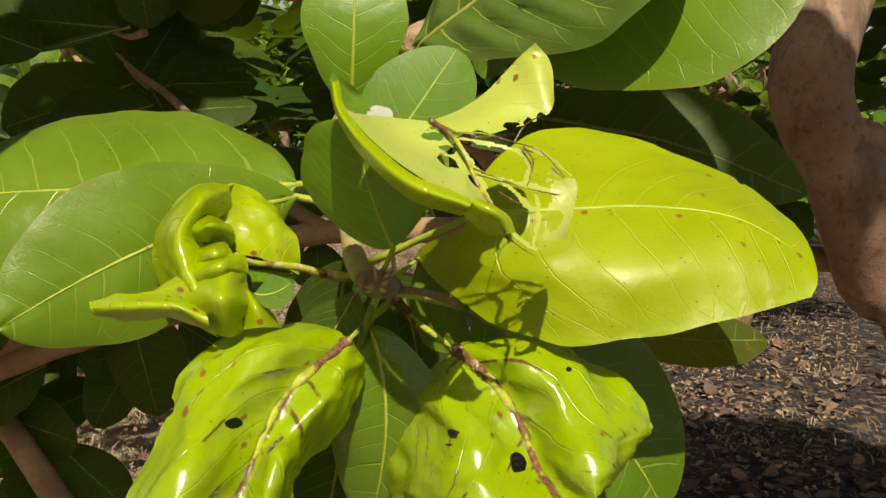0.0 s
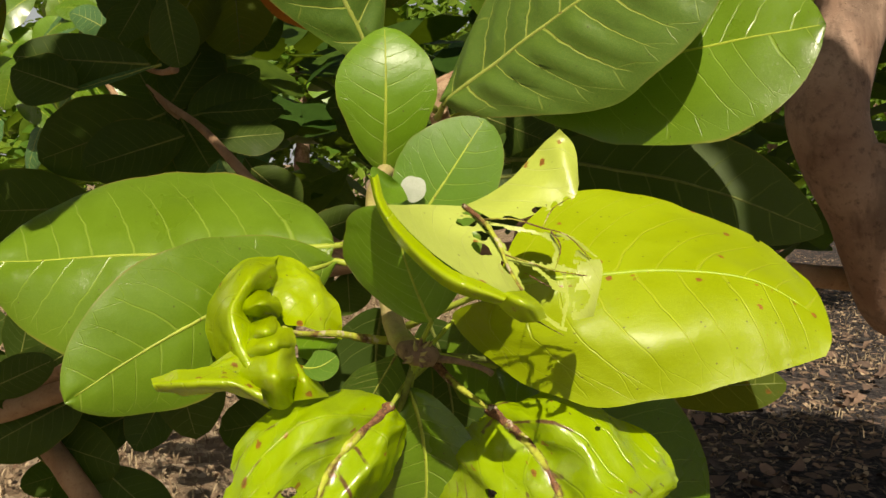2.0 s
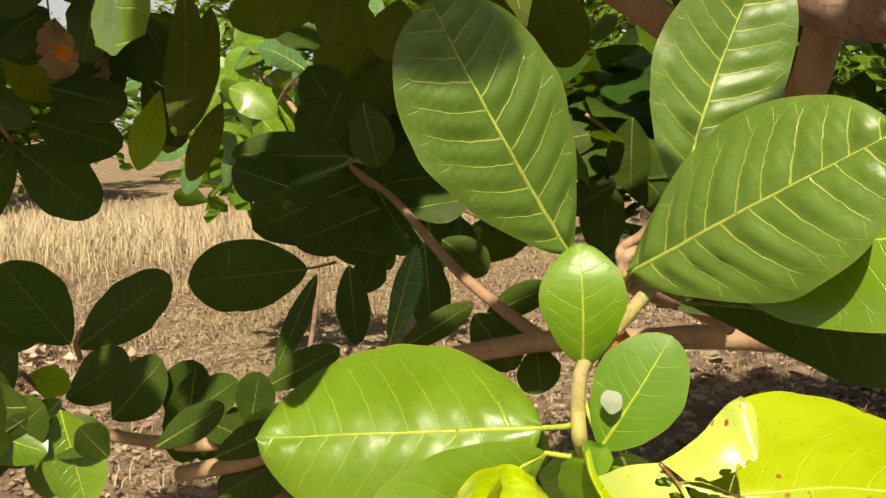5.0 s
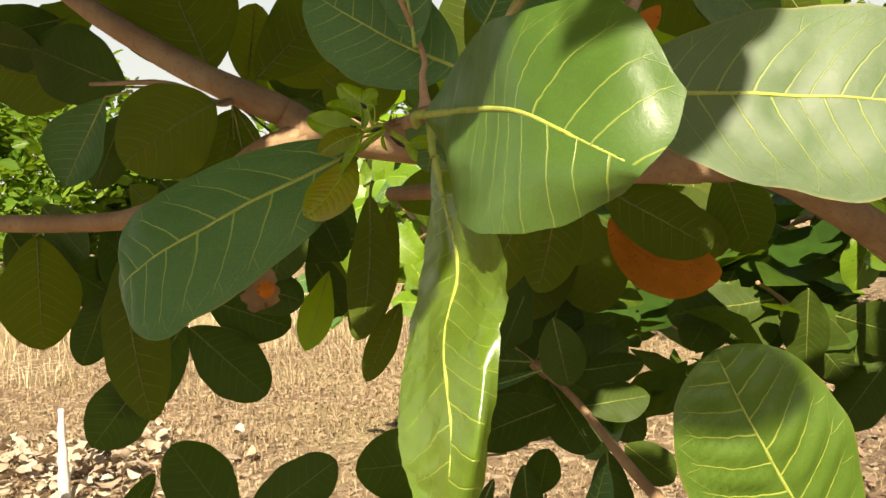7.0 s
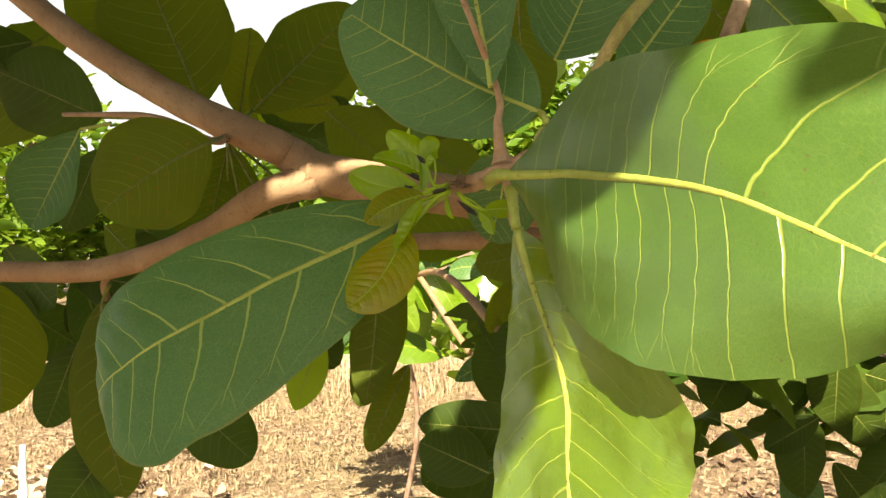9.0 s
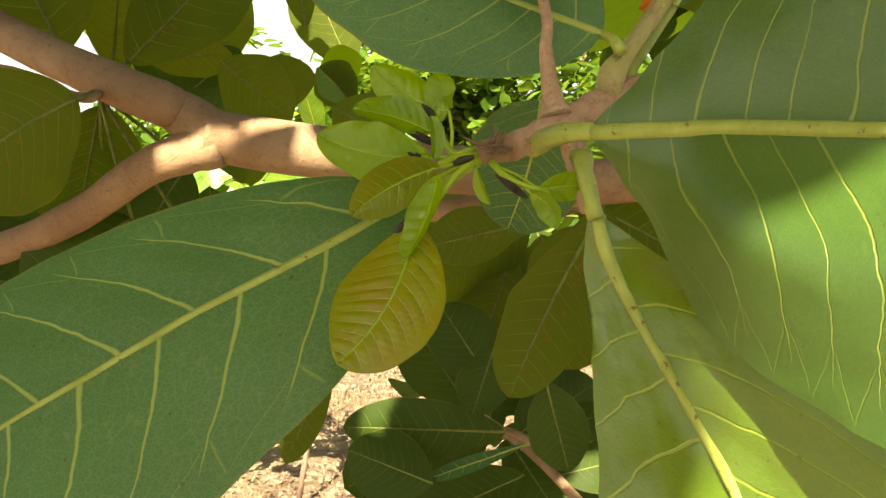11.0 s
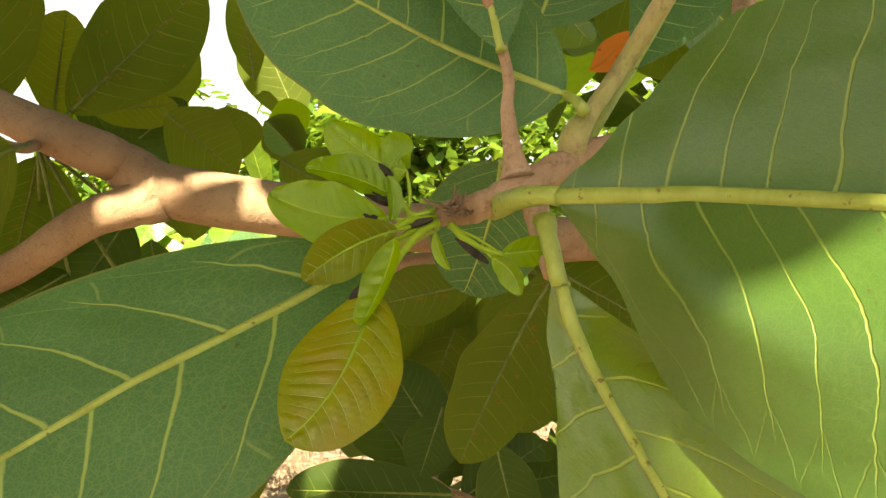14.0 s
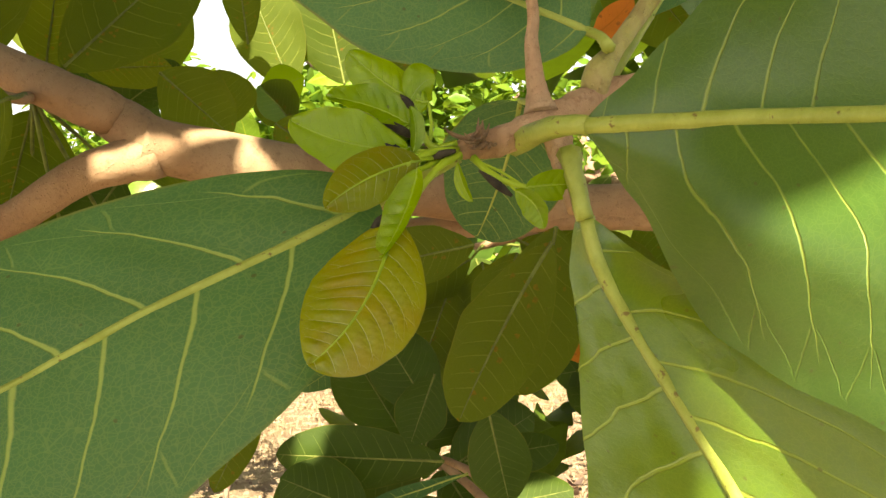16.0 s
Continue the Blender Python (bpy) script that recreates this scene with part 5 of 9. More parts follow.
patch(budding, "glare", [[(-0.2153, 0.4011, 1.3997), (-0.2160, 0.4021, 1.3991), (-0.2165, 0.4021, 1.3980), (-0.2158, 0.4012, 1.3969), (-0.2149, 0.4002, 1.3955)], [(-0.2002, 0.3912, 1.4124), (-0.1994, 0.3868, 1.4042), (-0.1983, 0.3851, 1.3969), (-0.2002, 0.3852, 1.3871), (-0.2046, 0.3970, 1.3794)], [(-0.1815, 0.3788, 1.4284), (-0.1850, 0.3749, 1.4107), (-0.1847, 0.3698, 1.3959), (-0.1864, 0.3542, 1.3770), (-0.1919, 0.3732, 1.3572)], [(-0.1528, 0.3258, 1.4250), (-0.1471, 0.3123, 1.4058), (-0.1419, 0.2995, 1.3882), (-0.1455, 0.2950, 1.3698), (-0.1608, 0.3064, 1.3479)], [(-0.1052, 0.2904, 1.4196), (-0.1087, 0.2784, 1.3998), (-0.1152, 0.2728, 1.3767), (-0.1204, 0.2718, 1.3643), (-0.1264, 0.2789, 1.3488)], [(-0.0817, 0.2717, 1.3885), (-0.0845, 0.2620, 1.3745), (-0.0922, 0.2575, 1.3655), (-0.0956, 0.2611, 1.3623), (-0.1000, 0.2665, 1.3590)]], rib=2, label="large sunlit leaf with a curved quilted blade", res=(22, 22), crumple=0.0010, pucker=0.0007, veins=14, rib_size=0.0020, rib_material="rib_pale")
cord(budding, "leaf_stalk", [((-0.2325, 0.4310, 1.3965), 0.0030), ((-0.2225, 0.4078, 1.3983), 0.0024), ((-0.2151, 0.4012, 1.3979), 0.0021)], "rib_pale")
patch(budding, "glossy", [[(-0.2178, 0.4148, 1.3795), (-0.2170, 0.4138, 1.3795), (-0.2162, 0.4128, 1.3793), (-0.2154, 0.4119, 1.3793), (-0.2145, 0.4119, 1.3793)], [(-0.2193, 0.4130, 1.3623), (-0.2148, 0.4092, 1.3628), (-0.2104, 0.4054, 1.3632), (-0.2047, 0.4047, 1.3656), (-0.1977, 0.4067, 1.3676)], [(-0.2159, 0.3918, 1.3284), (-0.2025, 0.3797, 1.3298), (-0.1908, 0.3710, 1.3308), (-0.1683, 0.3379, 1.3391), (-0.1489, 0.3019, 1.3420)], [(-0.2132, 0.3640, 1.2973), (-0.1959, 0.3453, 1.3016), (-0.1784, 0.3203, 1.3072), (-0.1570, 0.2962, 1.3127), (-0.1462, 0.2914, 1.3157)], [(-0.1988, 0.3194, 1.2727), (-0.1810, 0.3028, 1.2761), (-0.1636, 0.2847, 1.2797), (-0.1507, 0.2756, 1.2836), (-0.1491, 0.2847, 1.2821)], [(-0.1828, 0.2946, 1.2539), (-0.1736, 0.2869, 1.2511), (-0.1651, 0.2810, 1.2485), (-0.1584, 0.2808, 1.2533), (-0.1551, 0.2875, 1.2562)]], rib=2, label="drooping folded leaf with a bright sunlit half", res=(22, 20), crumple=0.0012, wrinkle=0.0004, pucker=0.0013, veins=14, rib_size=0.0017, rib_material="rib_pale")
cord(budding, "leaf_stalk", [((-0.2194, 0.4181, 1.3938), 0.0026), ((-0.2178, 0.4141, 1.3869), 0.0021), ((-0.2160, 0.4113, 1.3789), 0.0019)], "rib_pale")
leaf(budding, "bluish", (-0.2252, 0.5211, 1.4572), (-0.2165, 0.5297, 1.4794), (-0.2058, 0.5366, 1.5058), (0.1, -0.95, 0.25), 0.052, veins=10, quilt=0.004, cup=-0.06, power=0.55, label="dark blue-green leaf over the bud")
leaf(budding, "waxy", (-0.1426, 0.4414, 1.406), (-0.0539, 0.4566, 1.3997), (0.0186, 0.4654, 1.3901), (0.1701, -0.9332, 0.3165), 0.0970, veins=12, quilt=0.005, res=(36, 18), label='broad pale leaf shining in the sun', cup=-0.05, power=0.5)
leaf(budding, "bluish", (-0.2144, 0.4429, 1.4242), (-0.2539, 0.4449, 1.4439), (-0.2978, 0.4455, 1.472), (0.1175, -0.9591, 0.2577), 0.0578, foot=(-0.2098, 0.4359, 1.4187), veins=10, quilt=0.004, power=0.5, full=1.15, res=(36, 18), cup=-0.06)
leaf(budding, "bluish", (-0.2279, 0.4222, 1.4325), (-0.2379, 0.4331, 1.4763), (-0.2509, 0.4429, 1.5228), (0.0439, -0.9712, 0.2343), 0.0355, veins=10, quilt=0.004, cup=-0.06, power=0.55)
leaf(budding, "bluish", (-0.2322, 0.4566, 1.4092), (-0.2376, 0.4675, 1.392), (-0.2465, 0.4778, 1.3732), (-0.1565, -0.877, -0.4542), 0.0348, foot=(-0.2243, 0.4394, 1.4038), veins=10, quilt=0.004, power=0.45, full=1.0, label='blue-green leaf hanging behind the bud', res=(30, 16))
leaf(budding, "bluish", (-0.1956, 0.5032, 1.4383), (-0.1776, 0.5273, 1.4683), (-0.1575, 0.5519, 1.5016), (0.328, -0.834, 0.4437), 0.0328, foot=(-0.2092, 0.4496, 1.4133), veins=10)
limb(budding, "leaf_stalk", [((-0.2257, 0.428, 1.4033), 0.0042), ((-0.2265, 0.4291, 1.4083), 0.0026), ((-0.2277, 0.4304, 1.4195), 0.0017), ((-0.2279, 0.4319, 1.4315), 0.0014), ((-0.2361, 0.4147, 1.4656), 0.0012)], "node", "")
limb(budding, "leaf_stalk", [((-0.222, 0.4274, 1.3982), 0.0036), ((-0.2208, 0.4232, 1.3915), 0.0026), ((-0.2181, 0.4151, 1.3808), 0.0017)], "node", "")
limb(budding, "leaf_stalk", [((-0.2134, 0.4416, 1.4074), 0.003), ((-0.2124, 0.44, 1.4132), 0.0036), ((-0.2079, 0.4452, 1.4201), 0.0023), ((-0.1984, 0.4587, 1.4346), 0.0025), ((-0.1832, 0.4553, 1.4569), 0.0028), ((-0.1669, 0.4942, 1.4873), 0.003)], "twig_green", "")
leaf(budding, "bronze", (-0.2558, 0.4043, 1.3801), (-0.2585, 0.3878, 1.3643), (-0.2673, 0.3766, 1.3531), (0.3331, -0.7254, 0.6023), 0.0230, foot=(-0.2484, 0.4152, 1.3901), veins=12, quilt=0.020, rib=0.75, res=(40, 22), power=0.6, full=1.1, cup=-0.12, label='glossy bronze-green young leaf')
leaf(budding, "bronze", (-0.2509, 0.4098, 1.3923), (-0.2602, 0.4008, 1.3884), (-0.2687, 0.396, 1.3823), (0.642, -0.7615, -0.0891), 0.0122, foot=(-0.244, 0.4192, 1.3951), veins=11, quilt=0.02, rib=0.75, res=(26, 14), power=0.6, full=1.1, cup=0.12, label='young leaf with pale side veins')
leaf(budding, "sprout", (-0.254, 0.4134, 1.3951), (-0.2657, 0.4063, 1.3961), (-0.2779, 0.4033, 1.4012), (0.4306, -0.8668, 0.2515), 0.0140, foot=(-0.2469, 0.4187, 1.3946), veins=12, quilt=0.035, rib=0.7, res=(28, 14), power=0.52, full=1.05, ruffle=0.12, cup=0.2)
leaf(budding, "sprout", (-0.2548, 0.4186, 1.4007), (-0.2626, 0.4158, 1.4048), (-0.2724, 0.4127, 1.407), (0.4408, -0.621, 0.6481), 0.0112, foot=(-0.2508, 0.4191, 1.396), veins=8, quilt=0.03, rib=0.7, res=(28, 14), power=0.52, full=1.05, ruffle=0.12, cup=0.3)
leaf(budding, "sprout", (-0.251, 0.4226, 1.4059), (-0.2591, 0.4208, 1.4095), (-0.2685, 0.4189, 1.4178), (0.3742, -0.8835, 0.2817), 0.0128, foot=(-0.2504, 0.4192, 1.396), veins=8, quilt=0.03, rib=0.7, res=(28, 14), power=0.52, full=1.05, ruffle=0.12, cup=-0.2)
leaf(budding, "sprout", (-0.255, 0.4208, 1.4062), (-0.2522, 0.4231, 1.4106), (-0.2496, 0.4251, 1.4115), (0.5991, -0.8, 0.0344), 0.0095, veins=8, quilt=0.03, rib=0.4, res=(20, 12), power=0.5, full=1.05, ruffle=0.12, cup=-0.3)
leaf(budding, "sprout", (-0.2533, 0.4135, 1.394), (-0.2527, 0.4148, 1.3993), (-0.254, 0.4159, 1.4047), (0.7032, -0.6815, 0.2027), 0.0040, veins=8, quilt=0.03, rib=0.5, res=(16, 8), power=0.52, full=1.05, ruffle=0.12, cup=0.5)
leaf(budding, "sprout", (-0.2511, 0.4076, 1.3904), (-0.2531, 0.4017, 1.3809), (-0.2572, 0.3955, 1.372), (-0.22, -0.7788, 0.5874), 0.0075, foot=(-0.2473, 0.4165, 1.3926), veins=8, quilt=0.03, rib=0.7, res=(24, 12), power=0.52, full=1.05, ruffle=0.12, cup=0.6)
leaf(budding, "sprout", (-0.2287, 0.4134, 1.386), (-0.2225, 0.4156, 1.3865), (-0.2162, 0.4177, 1.3865), (0.3256, -0.9296, -0.1726), 0.0070, foot=(-0.241, 0.4187, 1.3926), veins=8, quilt=0.03, rib=0.7, res=(28, 14), power=0.52, full=1.05, ruffle=0.12, cup=0.1)
leaf(budding, "sprout", (-0.2309, 0.413, 1.3854), (-0.2266, 0.4126, 1.382), (-0.2248, 0.4117, 1.3769), (-0.3675, -0.9224, -0.119), 0.0059, foot=(-0.24, 0.4188, 1.3917), veins=8, quilt=0.03, rib=0.7, res=(28, 14), power=0.52, full=1.05, ruffle=0.12, cup=0.4)
leaf(budding, "sprout", (-0.2435, 0.4151, 1.3918), (-0.2423, 0.4136, 1.3869), (-0.24, 0.4123, 1.3831), (-0.4542, -0.885, 0.1023), 0.0029, veins=8, quilt=0.03, rib=0.5, res=(12, 8), power=0.52, full=1.05, ruffle=0.12, cup=0.5)
cord(budding, "leaf_stalk", [((-0.2439, 0.4182, 1.3948), 0.0010), ((-0.2492, 0.4132, 1.3941), 0.0009), ((-0.2538, 0.4072, 1.3912), 0.0007)], "rib_lime")
cord(budding, "leaf_stalk", [((-0.2433, 0.4173, 1.3937), 0.0010), ((-0.2479, 0.4122, 1.3903), 0.0009), ((-0.2537, 0.4047, 1.3812), 0.0007)], "rib_lime")
cord(budding, "leaf_stalk", [((-0.244, 0.4193, 1.3963), 0.0010), ((-0.2501, 0.4192, 1.3959), 0.0009), ((-0.2546, 0.4209, 1.4059), 0.0007)], "rib_lime")
cord(budding, "leaf_stalk", [((-0.2429, 0.4173, 1.3934), 0.0010), ((-0.2484, 0.4153, 1.392), 0.0009), ((-0.2513, 0.4086, 1.3899), 0.0007)], "rib_lime")
cord(budding, "leaf_stalk", [((-0.2405, 0.4188, 1.393), 0.0010), ((-0.2353, 0.4154, 1.3883), 0.0009), ((-0.2285, 0.4135, 1.386), 0.0007)], "rib_lime")
bud_scales(budding, (-0.2413, 0.4158, 1.397), (-0.2353, 0.4178, 1.3958))
dark_base(budding, (-0.2619, 0.4149, 1.4026), (-0.2531, 0.4162, 1.3977))
dark_base(budding, (-0.2648, 0.41, 1.3972), (-0.2558, 0.4116, 1.3951))
dark_base(budding, (-0.257, 0.42, 1.4078), (-0.2539, 0.4204, 1.4043))
dark_base(budding, (-0.2606, 0.4007, 1.3765), (-0.2576, 0.4014, 1.3806))
dark_base(budding, (-0.2386, 0.4123, 1.3899), (-0.2316, 0.4133, 1.3842))
dark_base(budding, (-0.253, 0.4129, 1.3922), (-0.2438, 0.4147, 1.3944))

# ---- the trunk and boughs ----
tree = twig("cashew_tree", "cashew tree with smooth pinkish-brown trunk and forking boughs", "tree", [((0.52, 0.95, -0.03), 0.07), ((0.50, 0.93, 0.25), 0.055), ((0.45, 0.88, 0.55), 0.042), ((0.3989, 0.856, 0.9246), 0.03), ((0.34, 0.8274, 0.9945), 0.029), ((0.3103, 0.8006, 1.0604), 0.031), ((0.2810, 0.7922, 1.1056), 0.031), ((0.2720, 0.7947, 1.1512), 0.030), ((0.2900, 0.821, 1.2065), 0.029), ((0.2955, 0.8347, 1.2758), 0.029), ((0.1422, 0.9385, 1.3349), 0.038), ((0.1659, 1.0414, 1.483), 0.042)], "trunk", steps=8, around=18)
limb(tree, "bough", [((0.1633, 0.9848, 1.3159), 0.02), ((0.1285, 1.0643, 1.2096), 0.02), ((0.0362, 1.057, 1.2868), 0.019), ((-0.0807, 0.9792, 1.3694), 0.018), ((-0.1402, 0.9497, 1.3799), 0.0172), ((-0.2492, 0.9302, 1.382), 0.0165), ((-0.3222, 0.8566, 1.3921), 0.0165), ((-0.3951, 0.7832, 1.4072), 0.0168), ((-0.4437, 0.7496, 1.4171), 0.0165), ((-0.4689, 0.7352, 1.4234), 0.0165)], "bark", "")
limb(tree, "branch", [((-0.4601, 0.7387, 1.4208), 0.0155), ((-0.4895, 0.7424, 1.4393), 0.014), ((-0.4993, 0.7298, 1.4461), 0.0135), ((-0.5822, 0.7322, 1.4853), 0.012), ((-0.6882, 0.7484, 1.5445), 0.011), ((-0.7862, 0.768, 1.6087), 0.0105)], "bark", "")
limb(tree, "branch", [((-0.4602, 0.7385, 1.4175), 0.0145), ((-0.5037, 0.7302, 1.4053), 0.0115), ((-0.5677, 0.7377, 1.3745), 0.0105), ((-0.6555, 0.7474, 1.3509), 0.01), ((-0.7395, 0.7589, 1.3455), 0.0095), ((-0.8673, 0.7652, 1.3483), 0.009)], "bark", "")
limb(tree, "branch", [((-0.1504, 0.9473, 1.3735), 0.012), ((-0.229, 0.9332, 1.3741), 0.0105), ((-0.3573, 0.9128, 1.3655), 0.009), ((-0.4845, 0.9571, 1.3635), 0.008)], "bark", "")
limb(tree, "bough", [((0.3501, 0.8389, 1.0029), 0.015), ((0.3266, 0.8472, 1.0008), 0.011), ((0.3021, 0.8558, 1.0043), 0.01), ((0.0663, 0.8476, 1.0159), 0.011), ((-0.0067, 0.8453, 1.0123), 0.011), ((-0.0958, 0.8587, 1.0059), 0.0105), ((-0.2023, 0.885, 0.9803), 0.01), ((-0.3123, 0.9188, 0.941), 0.0095), ((-0.414, 0.9305, 0.8768), 0.009), ((-0.5369, 0.9407, 0.8488), 0.008), ((-0.6893, 0.9466, 0.8553), 0.007), ((-0.8523, 0.9495, 0.8639), 0.006)], "bark", "")
limb(tree, "knot", [((0.3221, 0.7844, 1.0988), 0.012), ((0.2952, 0.7779, 1.1023), 0.014), ((0.2833, 0.7719, 1.1007), 0.008)], "trunk", "")
limb(tree, "branch", [((-0.1061, 0.8558, 1.0089), 0.007), ((-0.159, 0.9058, 1.0302), 0.0062), ((-0.2196, 0.9651, 1.0602), 0.0058), ((-0.3082, 1.052, 1.1223), 0.0045), ((-0.3634, 1.0918, 1.1519), 0.0035), ((-0.3872, 1.0874, 1.1736), 0.0012)], "bark", "")
limb(tree, "branch", [((-0.5719, 0.9683, 0.8), 0.01), ((-0.4606, 0.9336, 0.8387), 0.0115), ((-0.3649, 0.9276, 0.8789), 0.0105), ((-0.2567, 0.9427, 0.9135), 0.009)], "bark", "")
limb(tree, "branch", [((-0.4903, 0.9978, 0.8184), 0.012), ((-0.4303, 0.9772, 0.7625), 0.013), ((-0.3657, 0.9558, 0.6924), 0.014)], "bark", "")
limb(tree, "branch", [((-0.6893, 0.9466, 0.8553), 0.004), ((-0.7427, 0.9563, 0.8922), 0.0035), ((-0.7842, 0.9495, 0.9361), 0.003)], "bark", "")
# boughs above the view, added to carry the foliage that casts shade
limb(tree, "bough", [((0.1659, 1.0414, 1.483), 0.036), ((0.62, 1.02, 2.05), 0.034), ((0.95, 1.12, 2.4), 0.024), ((1.5, 1.2, 2.75), 0.012)], "bark")
limb(tree, "bough", [((0.1659, 1.0414, 1.483), 0.03), ((0.28, 0.95, 1.98), 0.028), ((-0.2, 0.85, 2.12), 0.019), ((-0.85, 0.75, 2.15), 0.009)], "bark")
limb(tree, "bough", [((0.62, 1.02, 2.05), 0.026), ((0.75, 0.9, 2.35), 0.018), ((0.7, 0.7, 2.6), 0.008)], "bark")
limb(tree, "bough", [((0.1659, 1.0414, 1.483), 0.032), ((0.42, 0.55, 1.86), 0.026), ((0.34, 0.2, 2.03), 0.018), ((0.0037, -0.0364, 2.005), 0.011), ((-0.0763, -0.2564, 2), 0.006)], "bark")
# unseen twig, its leaves set sunward of the shoots to cast their shade
over = twig("cashew_twig", "unseen cashew twig added overhead to shade the shoots below", "twig", [((0.0037, -0.0364, 2.005), 0.006), ((-0.0463, -0.1564, 2), 0.005), ((-0.1463, -0.2164, 1.995), 0.003)], "bark", group="leafy shoots of the tree")
leaf(over, "mature", (-0.1579, -0.0865, 1.97), (-0.1636, -0.1658, 1.974), (-0.1693, -0.2451, 1.966), (0.1, -0.3, 0.95), 0.1039, foot=(-0.1356, -0.1005, 1.982), res=(18, 10), full=1.1, power=0.5)
leaf(over, "mature", (-0.2116, -0.1067, 1.976), (-0.1632, -0.0437, 1.98), (-0.1148, 0.0194, 1.972), (0.1, -0.3, 0.95), 0.1043, foot=(-0.1785, -0.1166, 1.988), res=(18, 10), full=1.1, power=0.5)
leaf(over, "mature", (-0.414, 0.1442, 1.982), (-0.4648, 0.0839, 1.986), (-0.5155, 0.0236, 1.978), (0.1, -0.3, 0.95), 0.1029, foot=(-0.3405, 0.0841, 1.994), res=(18, 10), full=1.1, power=0.5)
leaf(over, "mature", (-0.0737, 0.0654, 1.988), (-0.1404, 0.0372, 1.992), (-0.2072, 0.0091, 1.984), (0.1, -0.3, 0.95), 0.0902, foot=(-0.0682, 0.021, 2), res=(18, 10), full=1.1, power=0.5)
leaf(over, "mature", (-0.2423, -0.1699, 1.994), (-0.2743, -0.2417, 1.998), (-0.3063, -0.3134, 1.99), (0.1, -0.3, 0.95), 0.0910, foot=(-0.2031, -0.1672, 2.006), res=(18, 10), full=1.1, power=0.5)
leaf(over, "mature", (0.18, -0.1846, 1.97), (0.2648, -0.1814, 1.974), (0.3497, -0.1783, 1.966), (0.1, -0.3, 0.95), 0.1096, foot=(0.1347, -0.179, 1.982), res=(18, 10), full=1.1, power=0.5)
leaf(over, "mature", (-0.0082, -0.1149, 1.976), (-0.0875, -0.1057, 1.98), (-0.1667, -0.0964, 1.972), (0.1, -0.3, 0.95), 0.0935, foot=(-0.0158, -0.1232, 1.988), res=(18, 10), full=1.1, power=0.5)
leaf(over, "mature", (-0.0744, -0.1745, 1.982), (-0.1533, -0.1997, 1.986), (-0.2323, -0.225, 1.978), (0.1, -0.3, 0.95), 0.1000, foot=(-0.0688, -0.1708, 1.994), res=(18, 10), full=1.1, power=0.5)
leaf(over, "mature", (-0.2413, -0.1179, 1.988), (-0.2131, -0.047, 1.992), (-0.1849, 0.0238, 1.984), (0.1, -0.3, 0.95), 0.0996, foot=(-0.2023, -0.1256, 2), res=(18, 10), full=1.1, power=0.5)
leaf(over, "mature", (0.2854, -0.2222, 1.994), (0.3331, -0.2856, 1.998), (0.3808, -0.3489, 1.99), (0.1, -0.3, 0.95), 0.0931, foot=(0.219, -0.2091, 2.006), res=(18, 10), full=1.1, power=0.5)
leaf(over, "mature", (-0.2469, -0.1507, 1.97), (-0.2396, -0.231, 1.974), (-0.2322, -0.3114, 1.966), (0.1, -0.3, 0.95), 0.1017, foot=(-0.2068, -0.1518, 1.982), res=(18, 10), full=1.1, power=0.5)
leaf(over, "mature", (0.1647, -0.2154, 1.976), (0.2376, -0.1806, 1.98), (0.3104, -0.1458, 1.972), (0.1, -0.3, 0.95), 0.0921, foot=(0.1225, -0.2036, 1.988), res=(18, 10), full=1.1, power=0.5)
leaf(over, "mature", (-0.144, -0.0214, 1.982), (-0.109, 0.049, 1.986), (-0.0739, 0.1194, 1.978), (0.1, -0.3, 0.95), 0.0865, foot=(-0.1244, -0.0484, 1.994), res=(18, 10), full=1.1, power=0.5)
leaf(over, "mature", (-0.0355, -0.1652, 1.994), (-0.0371, -0.104, 1.998), (-0.0387, -0.0428, 1.99), (0.1, -0.3, 0.95), 0.0773, foot=(-0.0377, -0.1635, 2.006), res=(18, 10), full=1.1, power=0.5)
leaf(over, "mature", (-0.0449, -0.0835, 1.97), (-0.1191, -0.1218, 1.974), (-0.1934, -0.1601, 1.966), (0.1, -0.3, 0.95), 0.1085, foot=(-0.0452, -0.0981, 1.982), res=(18, 10), full=1.1, power=0.5)
leaf(over, "mature", (-0.1529, -0.2901, 1.976), (-0.2254, -0.293, 1.98), (-0.2979, -0.2959, 1.972), (0.1, -0.3, 0.95), 0.0867, foot=(-0.1316, -0.2633, 1.988), res=(18, 10), full=1.1, power=0.5)
leaf(over, "mature", (0.156, -0.2201, 1.982), (0.1826, -0.2015, 1.986), (0.2091, -0.1829, 1.978), (0.1, -0.3, 0.95), 0.0400, foot=(0.1155, -0.2074, 1.994), res=(18, 10), full=1.1, power=0.5)
leaf(over, "mature", (-0.1681, -0.197, 1.988), (-0.2066, -0.1362, 1.992), (-0.2452, -0.0754, 1.984), (0.1, -0.3, 0.95), 0.0902, foot=(-0.1437, -0.1889, 2), res=(18, 10), full=1.1, power=0.5)
leaf(over, "mature", (0.006, -0.1026, 1.994), (-0.0059, -0.0668, 1.998), (-0.0177, -0.031, 1.99), (0.1, -0.3, 0.95), 0.0435, foot=(-0.0045, -0.1134, 2.006), res=(18, 10), full=1.1, power=0.5)
leaf(over, "mature", (0.3132, -0.2559, 1.97), (0.3258, -0.3136, 1.974), (0.3384, -0.3713, 1.966), (0.1, -0.3, 0.95), 0.0685, foot=(0.2413, -0.236, 1.982), res=(18, 10), full=1.1, power=0.5)
